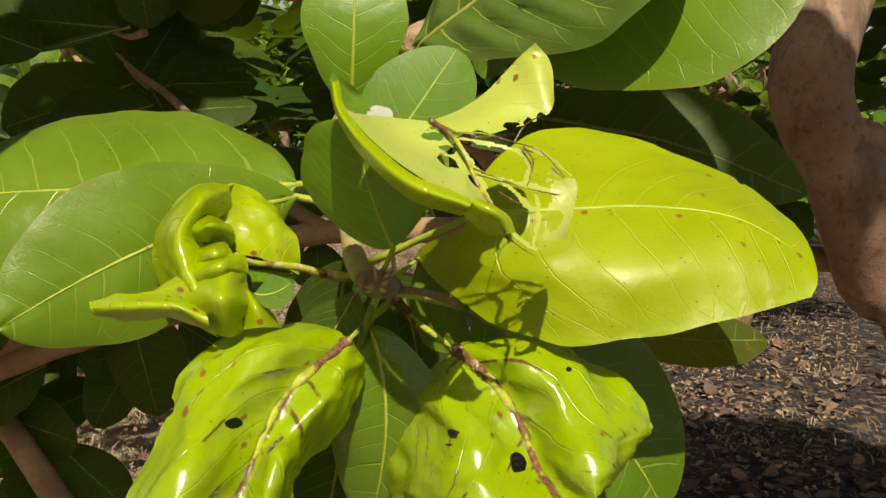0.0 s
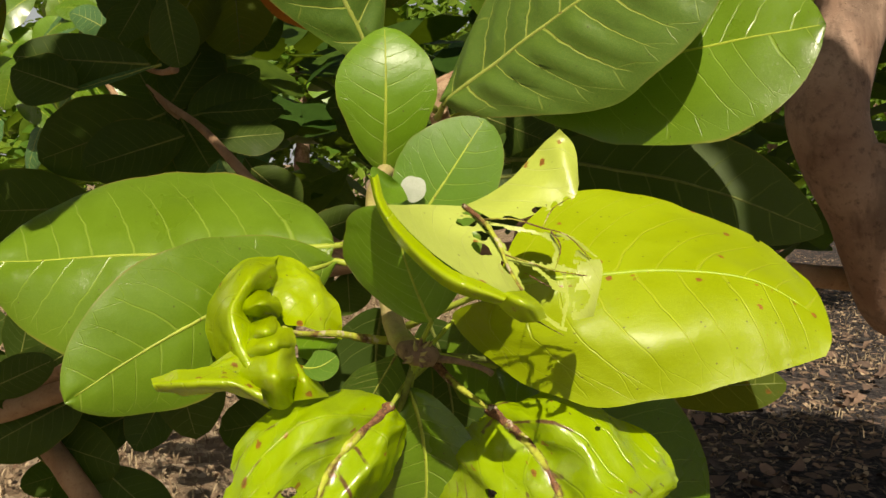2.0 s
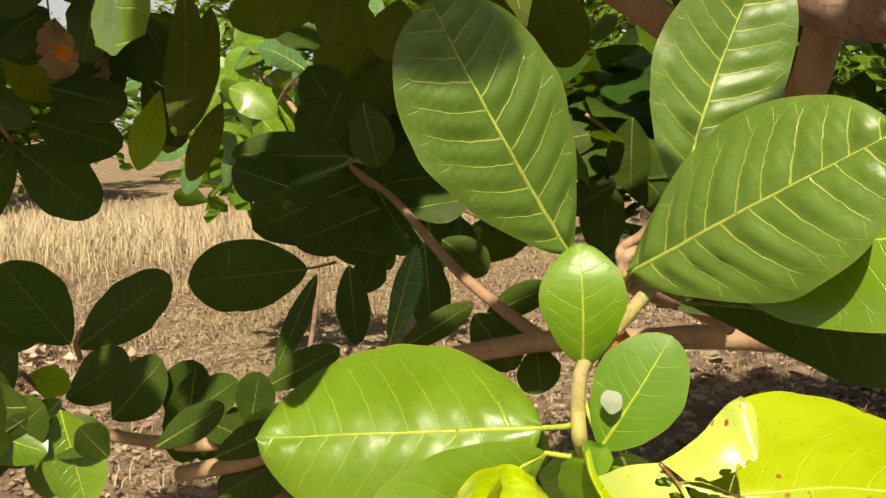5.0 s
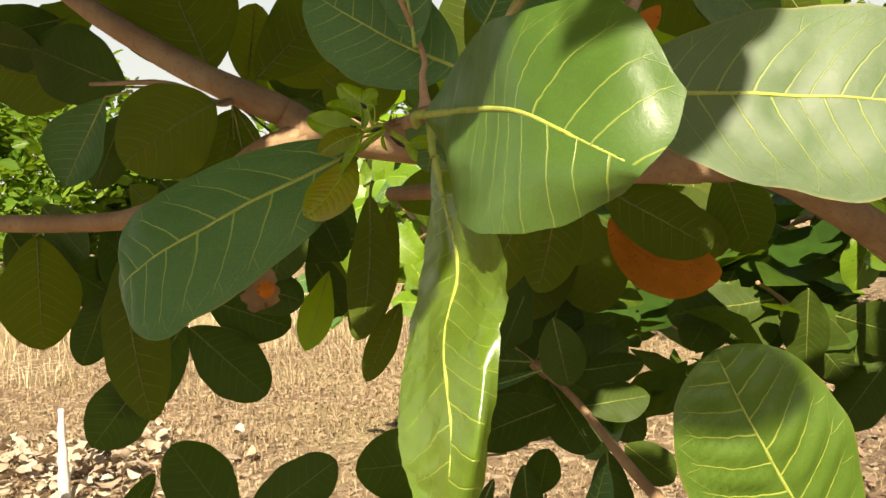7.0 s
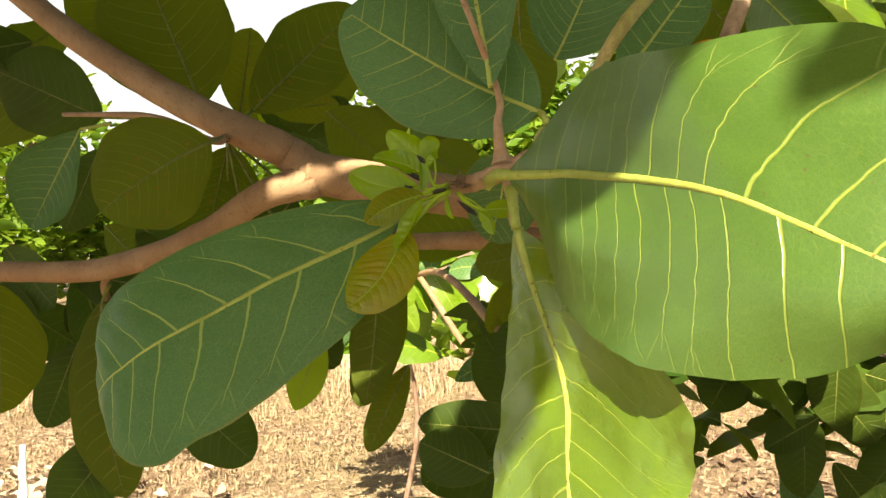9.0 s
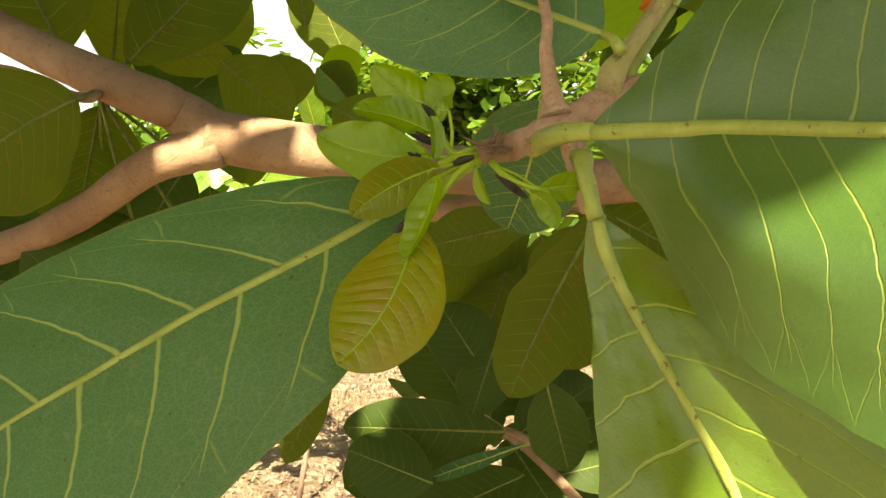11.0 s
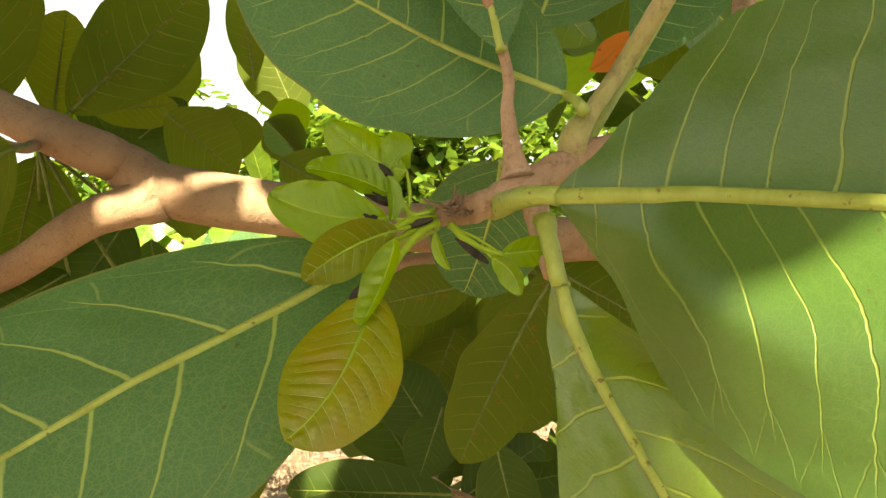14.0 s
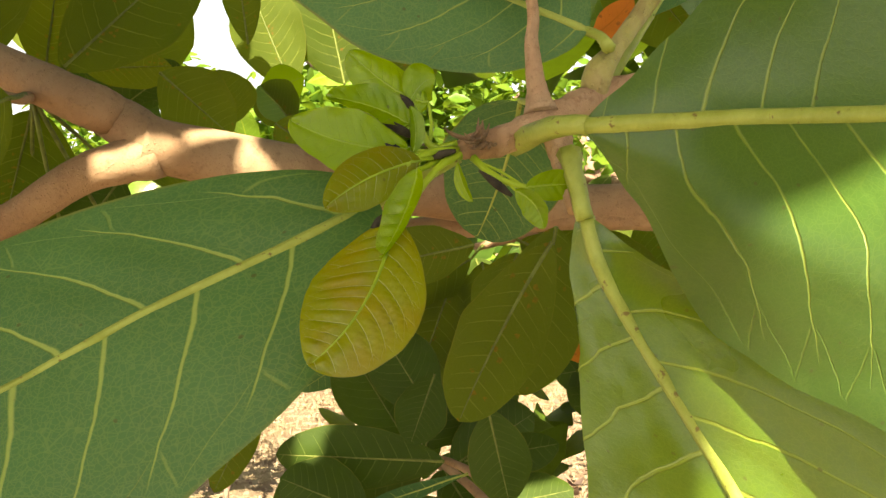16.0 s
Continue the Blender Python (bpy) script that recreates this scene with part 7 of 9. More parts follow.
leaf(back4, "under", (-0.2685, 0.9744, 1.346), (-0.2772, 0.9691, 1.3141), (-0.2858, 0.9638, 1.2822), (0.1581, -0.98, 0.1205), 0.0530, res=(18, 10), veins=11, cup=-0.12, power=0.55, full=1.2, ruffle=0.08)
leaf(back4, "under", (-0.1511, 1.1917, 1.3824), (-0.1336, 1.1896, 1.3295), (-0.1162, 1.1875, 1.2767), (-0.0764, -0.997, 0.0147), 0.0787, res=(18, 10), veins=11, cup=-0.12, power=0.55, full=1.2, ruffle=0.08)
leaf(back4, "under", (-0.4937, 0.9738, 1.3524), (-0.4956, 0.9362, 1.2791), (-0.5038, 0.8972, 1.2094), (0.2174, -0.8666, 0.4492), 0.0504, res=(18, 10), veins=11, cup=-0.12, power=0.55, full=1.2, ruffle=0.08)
back5 = twig("cashew_twig", "shaded cashew twig with dark leaves below the crown", "twig", [((-0.3498, 1.094, 1.1376), 0.004), ((-0.3634, 1.0913, 1.1485), 0.004), ((-0.377, 1.0891, 1.1628), 0.003)], "bark", group="leafy shoots of the tree")
leaf(back5, "shade", (-0.4482, 1.1009, 1.0329), (-0.5141, 1.0639, 1.0301), (-0.5782, 1.0275, 1.0274), (0.4927, -0.8678, -0.065), 0.0976, foot=(-0.4028, 1.0851, 1.0446), res=(22, 12), veins=11, cup=-0.1, power=0.55, full=1.2, ruffle=0.08)
leaf(back5, "shade", (-0.3667, 1.0893, 1.1416), (-0.4397, 1.0888, 1.1142), (-0.5154, 1.0874, 1.0858), (0.1349, -0.935, -0.3281), 0.0995, res=(18, 10), veins=11, cup=-0.1, power=0.55, full=1.2, ruffle=0.08)
leaf(back5, "shade", (-0.3275, 1.045, 1.1162), (-0.3762, 1.027, 1.0977), (-0.425, 1.009, 1.0792), (0.4039, -0.8939, -0.1943), 0.0718, res=(18, 10), veins=11, cup=-0.1, power=0.55, full=1.2, ruffle=0.08)
leaf(back5, "shade", (-0.3936, 1.1356, 1.1547), (-0.4222, 1.1335, 1.2028), (-0.4508, 1.1314, 1.2509), (0.4404, -0.8694, 0.2243), 0.0820, res=(18, 10), veins=11, cup=-0.1, power=0.55, full=1.2, ruffle=0.08)
leaf(back5, "bluish", (-0.2714, 0.8846, 0.9822), (-0.2573, 0.897, 1.0369), (-0.2431, 0.9093, 1.0917), (0.6289, -0.7774, 0.0123), 0.0324, cup=0.4, res=(18, 10))
leaf(back5, "shade", (-0.3791, 0.9663, 1.0496), (-0.4007, 0.9521, 0.9979), (-0.4223, 0.9378, 0.9461), (-0.1464, -0.9365, 0.3185), 0.0298, res=(18, 10), veins=11, cup=-0.1, power=0.55, full=1.2, ruffle=0.08)
leaf(back5, "shade", (-0.3621, 1.0247, 1.0505), (-0.3574, 1.0194, 1.0035), (-0.3526, 1.0142, 0.9566), (0.1728, -0.9768, 0.1269), 0.0411, res=(18, 10), veins=11, cup=-0.1, power=0.55, full=1.2, ruffle=0.08)
leaf(back5, "shade", (-0.2624, 1.0069, 1.0767), (-0.2587, 1.0009, 1.027), (-0.255, 0.9949, 0.9773), (0.0917, -0.9878, 0.1259), 0.0492, res=(18, 10), veins=11, cup=-0.1, power=0.55, full=1.2, ruffle=0.08)
leaf(back5, "shade", (-0.2658, 0.8861, 0.9802), (-0.226, 0.9021, 1.0046), (-0.1863, 0.9182, 1.0289), (0.3985, -0.9159, -0.0487), 0.0300, res=(18, 10), veins=11, cup=-0.1, power=0.55, full=1.2, ruffle=0.08)
leaf(back5, "shade", (-0.301, 0.9276, 0.9773), (-0.2988, 0.8998, 0.9636), (-0.2963, 0.8724, 0.951), (0.1955, -0.4085, 0.8916), 0.0367, res=(18, 10), veins=11, cup=-0.1, power=0.55, full=1.2, ruffle=0.08)
leaf(back5, "shade", (-0.2439, 1.0135, 1.0825), (-0.219, 1.0185, 1.0625), (-0.1942, 1.0235, 1.0426), (0.1912, -0.9815, -0.0054), 0.0459, res=(18, 10), veins=11, cup=-0.1, power=0.55, full=1.2, ruffle=0.08)
leaf(back5, "shade", (-0.1738, 0.9203, 1.0169), (-0.1404, 0.9328, 1.0303), (-0.1069, 0.9453, 1.0438), (0.3673, -0.9286, -0.053), 0.0344, res=(18, 10), veins=11, cup=-0.1, power=0.55, full=1.2, ruffle=0.08)
leaf(back5, "shade", (-0.1809, 0.8978, 1.0223), (-0.1613, 0.8997, 0.9932), (-0.1417, 0.9017, 0.9641), (0.0075, -0.998, -0.0626), 0.0551, res=(18, 10), veins=11, cup=-0.1, power=0.55, full=1.2, ruffle=0.08)
leaf(back5, "shade", (-0.1156, 0.8826, 0.995), (-0.1091, 0.8558, 0.978), (-0.1027, 0.8291, 0.9623), (-0.1614, -0.5424, 0.8245), 0.0441, res=(18, 10), veins=11, cup=-0.1, power=0.55, full=1.2, ruffle=0.08)
leaf(back5, "shade", (-0.1902, 0.9103, 0.9825), (-0.1982, 0.9024, 0.945), (-0.2061, 0.8945, 0.9075), (0.0164, -0.9791, 0.2026), 0.0656, res=(18, 10), veins=11, cup=-0.1, power=0.55, full=1.2, ruffle=0.08)
leaf(back5, "shade", (-0.3456, 1.025, 1.0165), (-0.3473, 1.0535, 1.0347), (-0.3488, 1.0823, 1.0538), (0.3867, -0.4883, 0.7823), 0.0414, res=(18, 10), veins=11, cup=-0.1, power=0.55, full=1.2, ruffle=0.08)
leaf(back5, "shade", (-0.3498, 1.094, 1.1376), (-0.3185, 1.0718, 1.0986), (-0.2882, 1.0495, 1.0615), (0.0347, -0.8503, 0.5252), 0.0690, res=(18, 10), veins=11, cup=-0.1, power=0.55, full=1.2, ruffle=0.08)
leaf(back5, "shade", (-0.3699, 1.1106, 1.1499), (-0.3545, 1.1377, 1.1945), (-0.3386, 1.1652, 1.2401), (0.4243, -0.8324, 0.3565), 0.0798, res=(18, 10), veins=11, cup=-0.1, power=0.55, full=1.2, ruffle=0.08)
leaf(back5, "shade", (-0.3431, 1.0961, 1.1374), (-0.3063, 1.1365, 1.1545), (-0.2678, 1.1777, 1.1725), (0.6478, -0.7129, 0.2684), 0.0791, res=(18, 10), veins=11, cup=-0.1, power=0.55, full=1.2, ruffle=0.08)
back6 = twig("cashew_twig", "cashew twig with blue-green leaves beyond the bough", "twig", [((-0.0693, 1.577, 1.15), 0.005), ((-0.1078, 1.5109, 1.1926), 0.004), ((-0.1285, 1.4506, 1.2158), 0.003)], "bark", group="leafy shoots of the tree")
leaf(back6, "shade", (-0.0945, 1.4617, 1.1816), (-0.0512, 1.4751, 1.1265), (-0.0079, 1.4886, 1.0714), (0.0597, -0.9796, -0.1919), 0.0793, res=(18, 10), veins=11, cup=-0.1, power=0.55, full=1.2, ruffle=0.08)
leaf(back6, "shade", (-0.1067, 1.4788, 1.1878), (-0.1807, 1.4495, 1.1783), (-0.2547, 1.4202, 1.1689), (0.3112, -0.8919, 0.3281), 0.0762, res=(18, 10), veins=11, cup=-0.1, power=0.55, full=1.2, ruffle=0.08)
leaf(back6, "shade", (-0.1157, 1.5079, 1.193), (-0.1424, 1.4686, 1.1594), (-0.1681, 1.4298, 1.1271), (0.2457, -0.7159, 0.6536), 0.0934, res=(18, 10), veins=11, cup=-0.1, power=0.55, full=1.2, ruffle=0.08)
leaf(back6, "shade", (-0.0219, 1.4887, 1.1622), (0.0315, 1.5083, 1.1437), (0.0849, 1.5279, 1.1251), (0.2937, -0.9439, -0.1512), 0.0835, res=(18, 10), veins=11, cup=-0.1, power=0.55, full=1.2, ruffle=0.08)
leaf(back6, "shade", (0.0461, 1.5109, 1.0938), (0.0109, 1.4943, 1.046), (-0.0243, 1.4777, 0.9982), (-0.1086, -0.9117, 0.3964), 0.0751, res=(18, 10), veins=11, cup=-0.1, power=0.55, full=1.2, ruffle=0.08)
leaf(back6, "shade", (-0.1628, 1.4918, 1.2289), (-0.1929, 1.4499, 1.174), (-0.2219, 1.4086, 1.1211), (0.2937, -0.8276, 0.4784), 0.0837, res=(18, 10), veins=11, cup=-0.1, power=0.55, full=1.2, ruffle=0.08)
leaf(back6, "shade", (-0.3348, 1.2698, 1.3262), (-0.3177, 1.2736, 1.2798), (-0.3006, 1.2774, 1.2334), (0.2266, -0.974, 0.0037), 0.0687, res=(18, 10), veins=11, cup=-0.1, power=0.55, full=1.2, ruffle=0.08)
leaf(back6, "shade", (-0.3797, 1.1401, 1.2472), (-0.354, 1.1474, 1.204), (-0.3284, 1.1547, 1.1607), (0.3161, -0.9483, 0.0271), 0.0634, res=(18, 10), veins=11, cup=-0.1, power=0.55, full=1.2, ruffle=0.08)
leaf(back6, "shade", (-0.4074, 1.1234, 1.1499), (-0.4147, 1.1176, 1.1009), (-0.422, 1.1118, 1.052), (0.283, -0.9564, 0.0716), 0.0493, res=(18, 10), veins=11, cup=-0.1, power=0.55, full=1.2, ruffle=0.08)
leaf(back6, "shade", (-0.368, 1.1386, 1.1483), (-0.3249, 1.1569, 1.1747), (-0.2818, 1.1753, 1.201), (0.2848, -0.9399, 0.1883), 0.0423, res=(18, 10), veins=11, cup=-0.1, power=0.55, full=1.2, ruffle=0.08)
leaf(back6, "shade", (-0.3297, 1.0994, 1.1426), (-0.2855, 1.1168, 1.1476), (-0.2414, 1.1343, 1.1525), (0.2111, -0.7214, 0.6596), 0.0429, res=(18, 10), veins=11, cup=-0.1, power=0.55, full=1.2, ruffle=0.08)
leaf(back6, "shade", (-0.3, 1.0554, 1.1128), (-0.2637, 1.0698, 1.1177), (-0.2275, 1.0841, 1.1227), (0.1846, -0.7034, 0.6864), 0.0522, res=(18, 10), veins=11, cup=-0.1, power=0.55, full=1.2, ruffle=0.08)
leaf(back6, "under", (-0.2763, 1.1328, 1.3494), (-0.2106, 1.1563, 1.3164), (-0.145, 1.1797, 1.2834), (0.3826, -0.9175, 0.1087), 0.0720, foot=(-0.3012, 1.124, 1.3639), res=(22, 12), veins=11, cup=-0.12, power=0.55, full=1.2, ruffle=0.08)
back7 = twig("cashew_twig", "shaded cashew twig with broad dark leaves behind the bud", "twig", [((-0.2923, 0.926, 1.1755), 0.004), ((-0.3256, 0.97, 1.1767), 0.003), ((-0.3438, 0.9663, 1.1823), 0.002)], "bark", group="leafy shoots of the tree")
leaf(back7, "shade", (-0.3382, 0.9698, 1.2148), (-0.361, 0.9772, 1.2481), (-0.3843, 0.9846, 1.2822), (0.1912, -0.9229, 0.3342), 0.0597, res=(24, 12), veins=11, cup=-0.1, power=0.55, full=1.2, ruffle=0.08, label='dark rounded leaf')
leaf(back7, "shade", (-0.3269, 0.9495, 1.1822), (-0.3936, 0.945, 1.1849), (-0.462, 0.9401, 1.1878), (0.0701, -0.9975, 0.0033), 0.0528, res=(24, 12), veins=11, cup=-0.1, power=0.55, full=1.2, ruffle=0.08)
leaf(back7, "shade", (-0.379, 0.905, 1.1532), (-0.415, 0.913, 1.1635), (-0.4524, 0.9208, 1.1743), (-0.076, -0.9076, 0.413), 0.0584, res=(20, 10), veins=11, cup=-0.1, power=0.55, full=1.2, ruffle=0.08)
leaf(back7, "under", (-0.2306, 0.6551, 1.3653), (-0.2543, 0.647, 1.3246), (-0.2739, 0.6398, 1.2838), (-0.0399, -0.9778, 0.2057), 0.0411, res=(28, 14), veins=11, cup=-0.2, power=0.55, full=1.2, ruffle=0.15, label='olive leaf hanging behind the bud')
leaf(back7, "under", (-0.23, 0.7095, 1.3713), (-0.2404, 0.7158, 1.3266), (-0.2547, 0.7213, 1.2803), (-0.0957, -0.9902, -0.1021), 0.0511, res=(22, 12), veins=11, cup=-0.12, power=0.55, full=1.2, ruffle=0.08)
leaf(back7, "under", (-0.2762, 0.7371, 1.3613), (-0.3049, 0.7354, 1.3558), (-0.3341, 0.7335, 1.3503), (0.0548, -0.998, 0.0307), 0.0342, res=(20, 10), veins=11, cup=-0.12, power=0.55, full=1.2, ruffle=0.08)
leaf(back7, "shade", (-0.2846, 0.8808, 1.2388), (-0.2776, 0.8801, 1.2056), (-0.2705, 0.8794, 1.1725), (0.1556, -0.9863, 0.0541), 0.0452, res=(18, 10), veins=11, cup=-0.1, power=0.55, full=1.2, ruffle=0.08)
leaf(back7, "shade", (-0.3338, 0.9528, 1.2511), (-0.3417, 0.939, 1.2262), (-0.3493, 0.9253, 1.202), (0.2512, -0.8765, 0.4106), 0.0407, res=(18, 10), veins=11, cup=-0.1, power=0.55, full=1.2, ruffle=0.08)
leaf(back7, "under", (-0.4704, 0.9421, 1.2444), (-0.49, 0.9348, 1.202), (-0.5096, 0.9274, 1.1595), (0.2747, -0.9607, 0.0395), 0.0329, res=(18, 10), veins=11, cup=-0.12, power=0.55, full=1.2, ruffle=0.08)
leaf(back7, "bluish", (-0.3051, 0.9235, 1.1805), (-0.3495, 0.9176, 1.1657), (-0.3944, 0.9116, 1.1507), (-0.1777, -0.6073, 0.7743), 0.0174, res=(18, 8))
leaf(back7, "lime", (-0.4314, 1.3631, 1.2634), (-0.4699, 1.3531, 1.2441), (-0.5083, 1.3432, 1.2248), (0.1998, -0.9741, 0.1061), 0.0423, res=(16, 8))
leaf(back7, "bluish", (-0.4894, 1.4491, 1.2092), (-0.5388, 1.4357, 1.1772), (-0.5882, 1.4224, 1.1452), (-0.0079, -0.9186, 0.395), 0.0406, res=(16, 8))
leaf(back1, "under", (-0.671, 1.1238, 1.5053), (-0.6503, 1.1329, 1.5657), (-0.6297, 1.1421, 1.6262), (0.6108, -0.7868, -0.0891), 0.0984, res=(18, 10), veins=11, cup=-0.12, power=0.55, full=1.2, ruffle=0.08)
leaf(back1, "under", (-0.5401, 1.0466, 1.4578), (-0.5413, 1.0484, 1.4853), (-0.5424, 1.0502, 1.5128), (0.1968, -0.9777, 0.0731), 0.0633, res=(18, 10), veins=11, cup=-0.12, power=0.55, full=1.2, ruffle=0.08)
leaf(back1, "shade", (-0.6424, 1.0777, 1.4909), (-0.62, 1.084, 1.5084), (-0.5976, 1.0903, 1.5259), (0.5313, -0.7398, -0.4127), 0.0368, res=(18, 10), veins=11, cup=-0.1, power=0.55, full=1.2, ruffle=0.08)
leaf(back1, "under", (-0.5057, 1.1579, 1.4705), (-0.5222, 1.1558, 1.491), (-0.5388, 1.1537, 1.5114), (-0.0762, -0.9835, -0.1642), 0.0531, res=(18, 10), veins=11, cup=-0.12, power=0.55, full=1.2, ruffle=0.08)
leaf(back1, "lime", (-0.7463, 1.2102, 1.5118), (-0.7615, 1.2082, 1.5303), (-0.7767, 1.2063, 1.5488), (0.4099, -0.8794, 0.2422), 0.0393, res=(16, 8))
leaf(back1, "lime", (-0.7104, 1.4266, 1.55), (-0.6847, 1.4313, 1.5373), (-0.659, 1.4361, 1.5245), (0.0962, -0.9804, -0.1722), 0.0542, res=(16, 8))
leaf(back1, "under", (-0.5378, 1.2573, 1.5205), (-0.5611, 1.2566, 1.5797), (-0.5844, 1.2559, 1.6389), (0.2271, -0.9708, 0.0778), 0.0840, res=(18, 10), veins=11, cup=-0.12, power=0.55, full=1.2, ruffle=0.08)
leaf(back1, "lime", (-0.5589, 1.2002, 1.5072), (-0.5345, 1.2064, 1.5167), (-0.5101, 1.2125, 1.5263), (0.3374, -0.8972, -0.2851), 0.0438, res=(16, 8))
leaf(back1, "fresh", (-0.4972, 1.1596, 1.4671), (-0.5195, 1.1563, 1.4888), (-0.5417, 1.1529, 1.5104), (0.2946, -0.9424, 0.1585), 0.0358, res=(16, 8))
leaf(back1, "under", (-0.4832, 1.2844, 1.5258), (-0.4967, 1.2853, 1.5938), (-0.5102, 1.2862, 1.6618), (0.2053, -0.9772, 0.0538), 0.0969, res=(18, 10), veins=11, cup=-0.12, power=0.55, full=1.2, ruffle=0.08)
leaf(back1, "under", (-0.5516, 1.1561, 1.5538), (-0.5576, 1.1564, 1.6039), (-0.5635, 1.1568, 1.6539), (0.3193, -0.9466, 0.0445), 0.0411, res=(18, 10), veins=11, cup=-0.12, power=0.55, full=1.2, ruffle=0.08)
leaf(back2, "shade", (-0.643, 1.0701, 1.3613), (-0.6174, 1.0586, 1.3217), (-0.5923, 1.047, 1.283), (0.2198, -0.8881, 0.4037), 0.0487, res=(14, 8), veins=11, cup=0.15, power=0.55, full=1.2, ruffle=0.1)
leaf(back2, "shade", (-0.7051, 0.9592, 1.272), (-0.6509, 0.9574, 1.258), (-0.5979, 0.9553, 1.2444), (0.067, -0.9196, 0.3871), 0.0550, res=(14, 8), veins=11, cup=-0.2, power=0.55, full=1.2, ruffle=0.1)
leaf(back2, "shade", (-0.7452, 1.126, 1.3831), (-0.7406, 1.1258, 1.3371), (-0.7359, 1.1257, 1.2907), (0.5001, -0.8644, 0.0531), 0.0552, res=(14, 8), veins=11, cup=-0.2, power=0.55, full=1.2, ruffle=0.1)
leaf(back2, "under", (-0.701, 1.2253, 1.2816), (-0.7132, 1.2363, 1.2317), (-0.7254, 1.2472, 1.1804), (0.1297, -0.9623, -0.2391), 0.0598, res=(14, 8), veins=11, cup=-0.2, power=0.55, full=1.2, ruffle=0.1)
leaf(back2, "shade", (-0.9636, 1.212, 1.2998), (-0.9262, 1.2358, 1.2911), (-0.888, 1.2598, 1.2823), (0.3743, -0.7768, -0.5064), 0.0680, res=(14, 8), veins=11, cup=0.15, power=0.55, full=1.2, ruffle=0.1)
leaf(back2, "under", (-0.8392, 1.0644, 1.3333), (-0.8091, 1.0683, 1.2961), (-0.7791, 1.0722, 1.259), (0.7048, -0.4823, 0.5202), 0.0700, res=(14, 8), veins=11, cup=-0.1, power=0.55, full=1.2, ruffle=0.1)
leaf(back2, "shade", (-0.5887, 1.0854, 1.3087), (-0.6417, 1.077, 1.3092), (-0.6953, 1.0683, 1.3097), (0.1376, -0.8862, -0.4424), 0.0656, res=(14, 8), veins=11, cup=0.15, power=0.55, full=1.2, ruffle=0.1)
leaf(back2, "shade", (-1.0223, 1.1899, 1.2865), (-0.9626, 1.1861, 1.2596), (-0.9041, 1.182, 1.2334), (-0.08, -0.9963, -0.0299), 0.0609, res=(14, 8), veins=11, cup=-0.2, power=0.55, full=1.2, ruffle=0.1)
leaf(back2, "under", (-0.6725, 1.2175, 1.3533), (-0.7253, 1.1853, 1.3411), (-0.7769, 1.1536, 1.3291), (0.5449, -0.7455, -0.3837), 0.0697, res=(14, 8), veins=11, cup=-0.2, power=0.55, full=1.2, ruffle=0.1)
leaf(back2, "shade", (-0.7898, 0.9577, 1.3895), (-0.7595, 0.9723, 1.3469), (-0.7285, 0.987, 1.3036), (0.4372, -0.8994, 0.0045), 0.0719, res=(14, 8), veins=11, cup=-0.1, power=0.55, full=1.2, ruffle=0.1)
leaf(back2, "under", (-0.7894, 1.2541, 1.3001), (-0.8215, 1.2174, 1.2925), (-0.8521, 1.1812, 1.2851), (0.7566, -0.6537, 0.0116), 0.0519, res=(14, 8), veins=11, cup=-0.2, power=0.55, full=1.2, ruffle=0.1)
leaf(back2, "under", (-0.8355, 0.9575, 1.3868), (-0.7848, 0.9471, 1.348), (-0.7355, 0.9365, 1.3104), (0.0321, -0.9524, 0.3033), 0.0632, res=(14, 8), veins=11, cup=-0.1, power=0.55, full=1.2, ruffle=0.1)
leaf(back2, "shade", (-0.8168, 1.1832, 1.3569), (-0.8043, 1.1687, 1.3081), (-0.7919, 1.1542, 1.26), (0.0664, -0.951, 0.3019), 0.0609, res=(14, 8), veins=11, cup=-0.2, power=0.55, full=1.2, ruffle=0.1)
leaf(back2, "shade", (-0.7395, 1.2937, 1.3934), (-0.7415, 1.3101, 1.3327), (-0.7431, 1.3262, 1.27), (0.192, -0.9478, -0.2547), 0.0836, res=(14, 8), veins=11, cup=0.15, power=0.55, full=1.2, ruffle=0.1)
leaf(back2, "shade", (-0.7647, 1.0882, 1.3415), (-0.7355, 1.1003, 1.3031), (-0.7059, 1.1124, 1.2642), (0.0879, -0.9678, -0.2357), 0.0678, res=(14, 8), veins=11, cup=-0.1, power=0.55, full=1.2, ruffle=0.1)
leaf(back2, "shade", (-0.6905, 1.1042, 1.3955), (-0.684, 1.1052, 1.3495), (-0.6773, 1.1062, 1.3032), (0.4273, -0.9031, 0.0416), 0.0546, res=(14, 8), veins=11, cup=0.15, power=0.55, full=1.2, ruffle=0.1)
leaf(back2, "shade", (-0.8859, 1.1155, 1.3173), (-0.9021, 1.0816, 1.2784), (-0.9173, 1.0481, 1.2407), (0.7505, -0.6175, 0.2355), 0.0535, res=(14, 8), veins=11, cup=0.15, power=0.55, full=1.2, ruffle=0.1)
leaf(back2, "under", (-0.7963, 1.2602, 1.3723), (-0.7976, 1.229, 1.325), (-0.7985, 1.1982, 1.2791), (0.3706, -0.7772, 0.5086), 0.0605, res=(14, 8), veins=11, cup=-0.2, power=0.55, full=1.2, ruffle=0.1)
leaf(back2, "under", (-0.7842, 1.1258, 1.3042), (-0.7524, 1.1058, 1.2647), (-0.7211, 1.0857, 1.2266), (-0.0324, -0.8981, 0.4385), 0.0497, res=(14, 8), veins=11, cup=-0.1, power=0.55, full=1.2, ruffle=0.1)
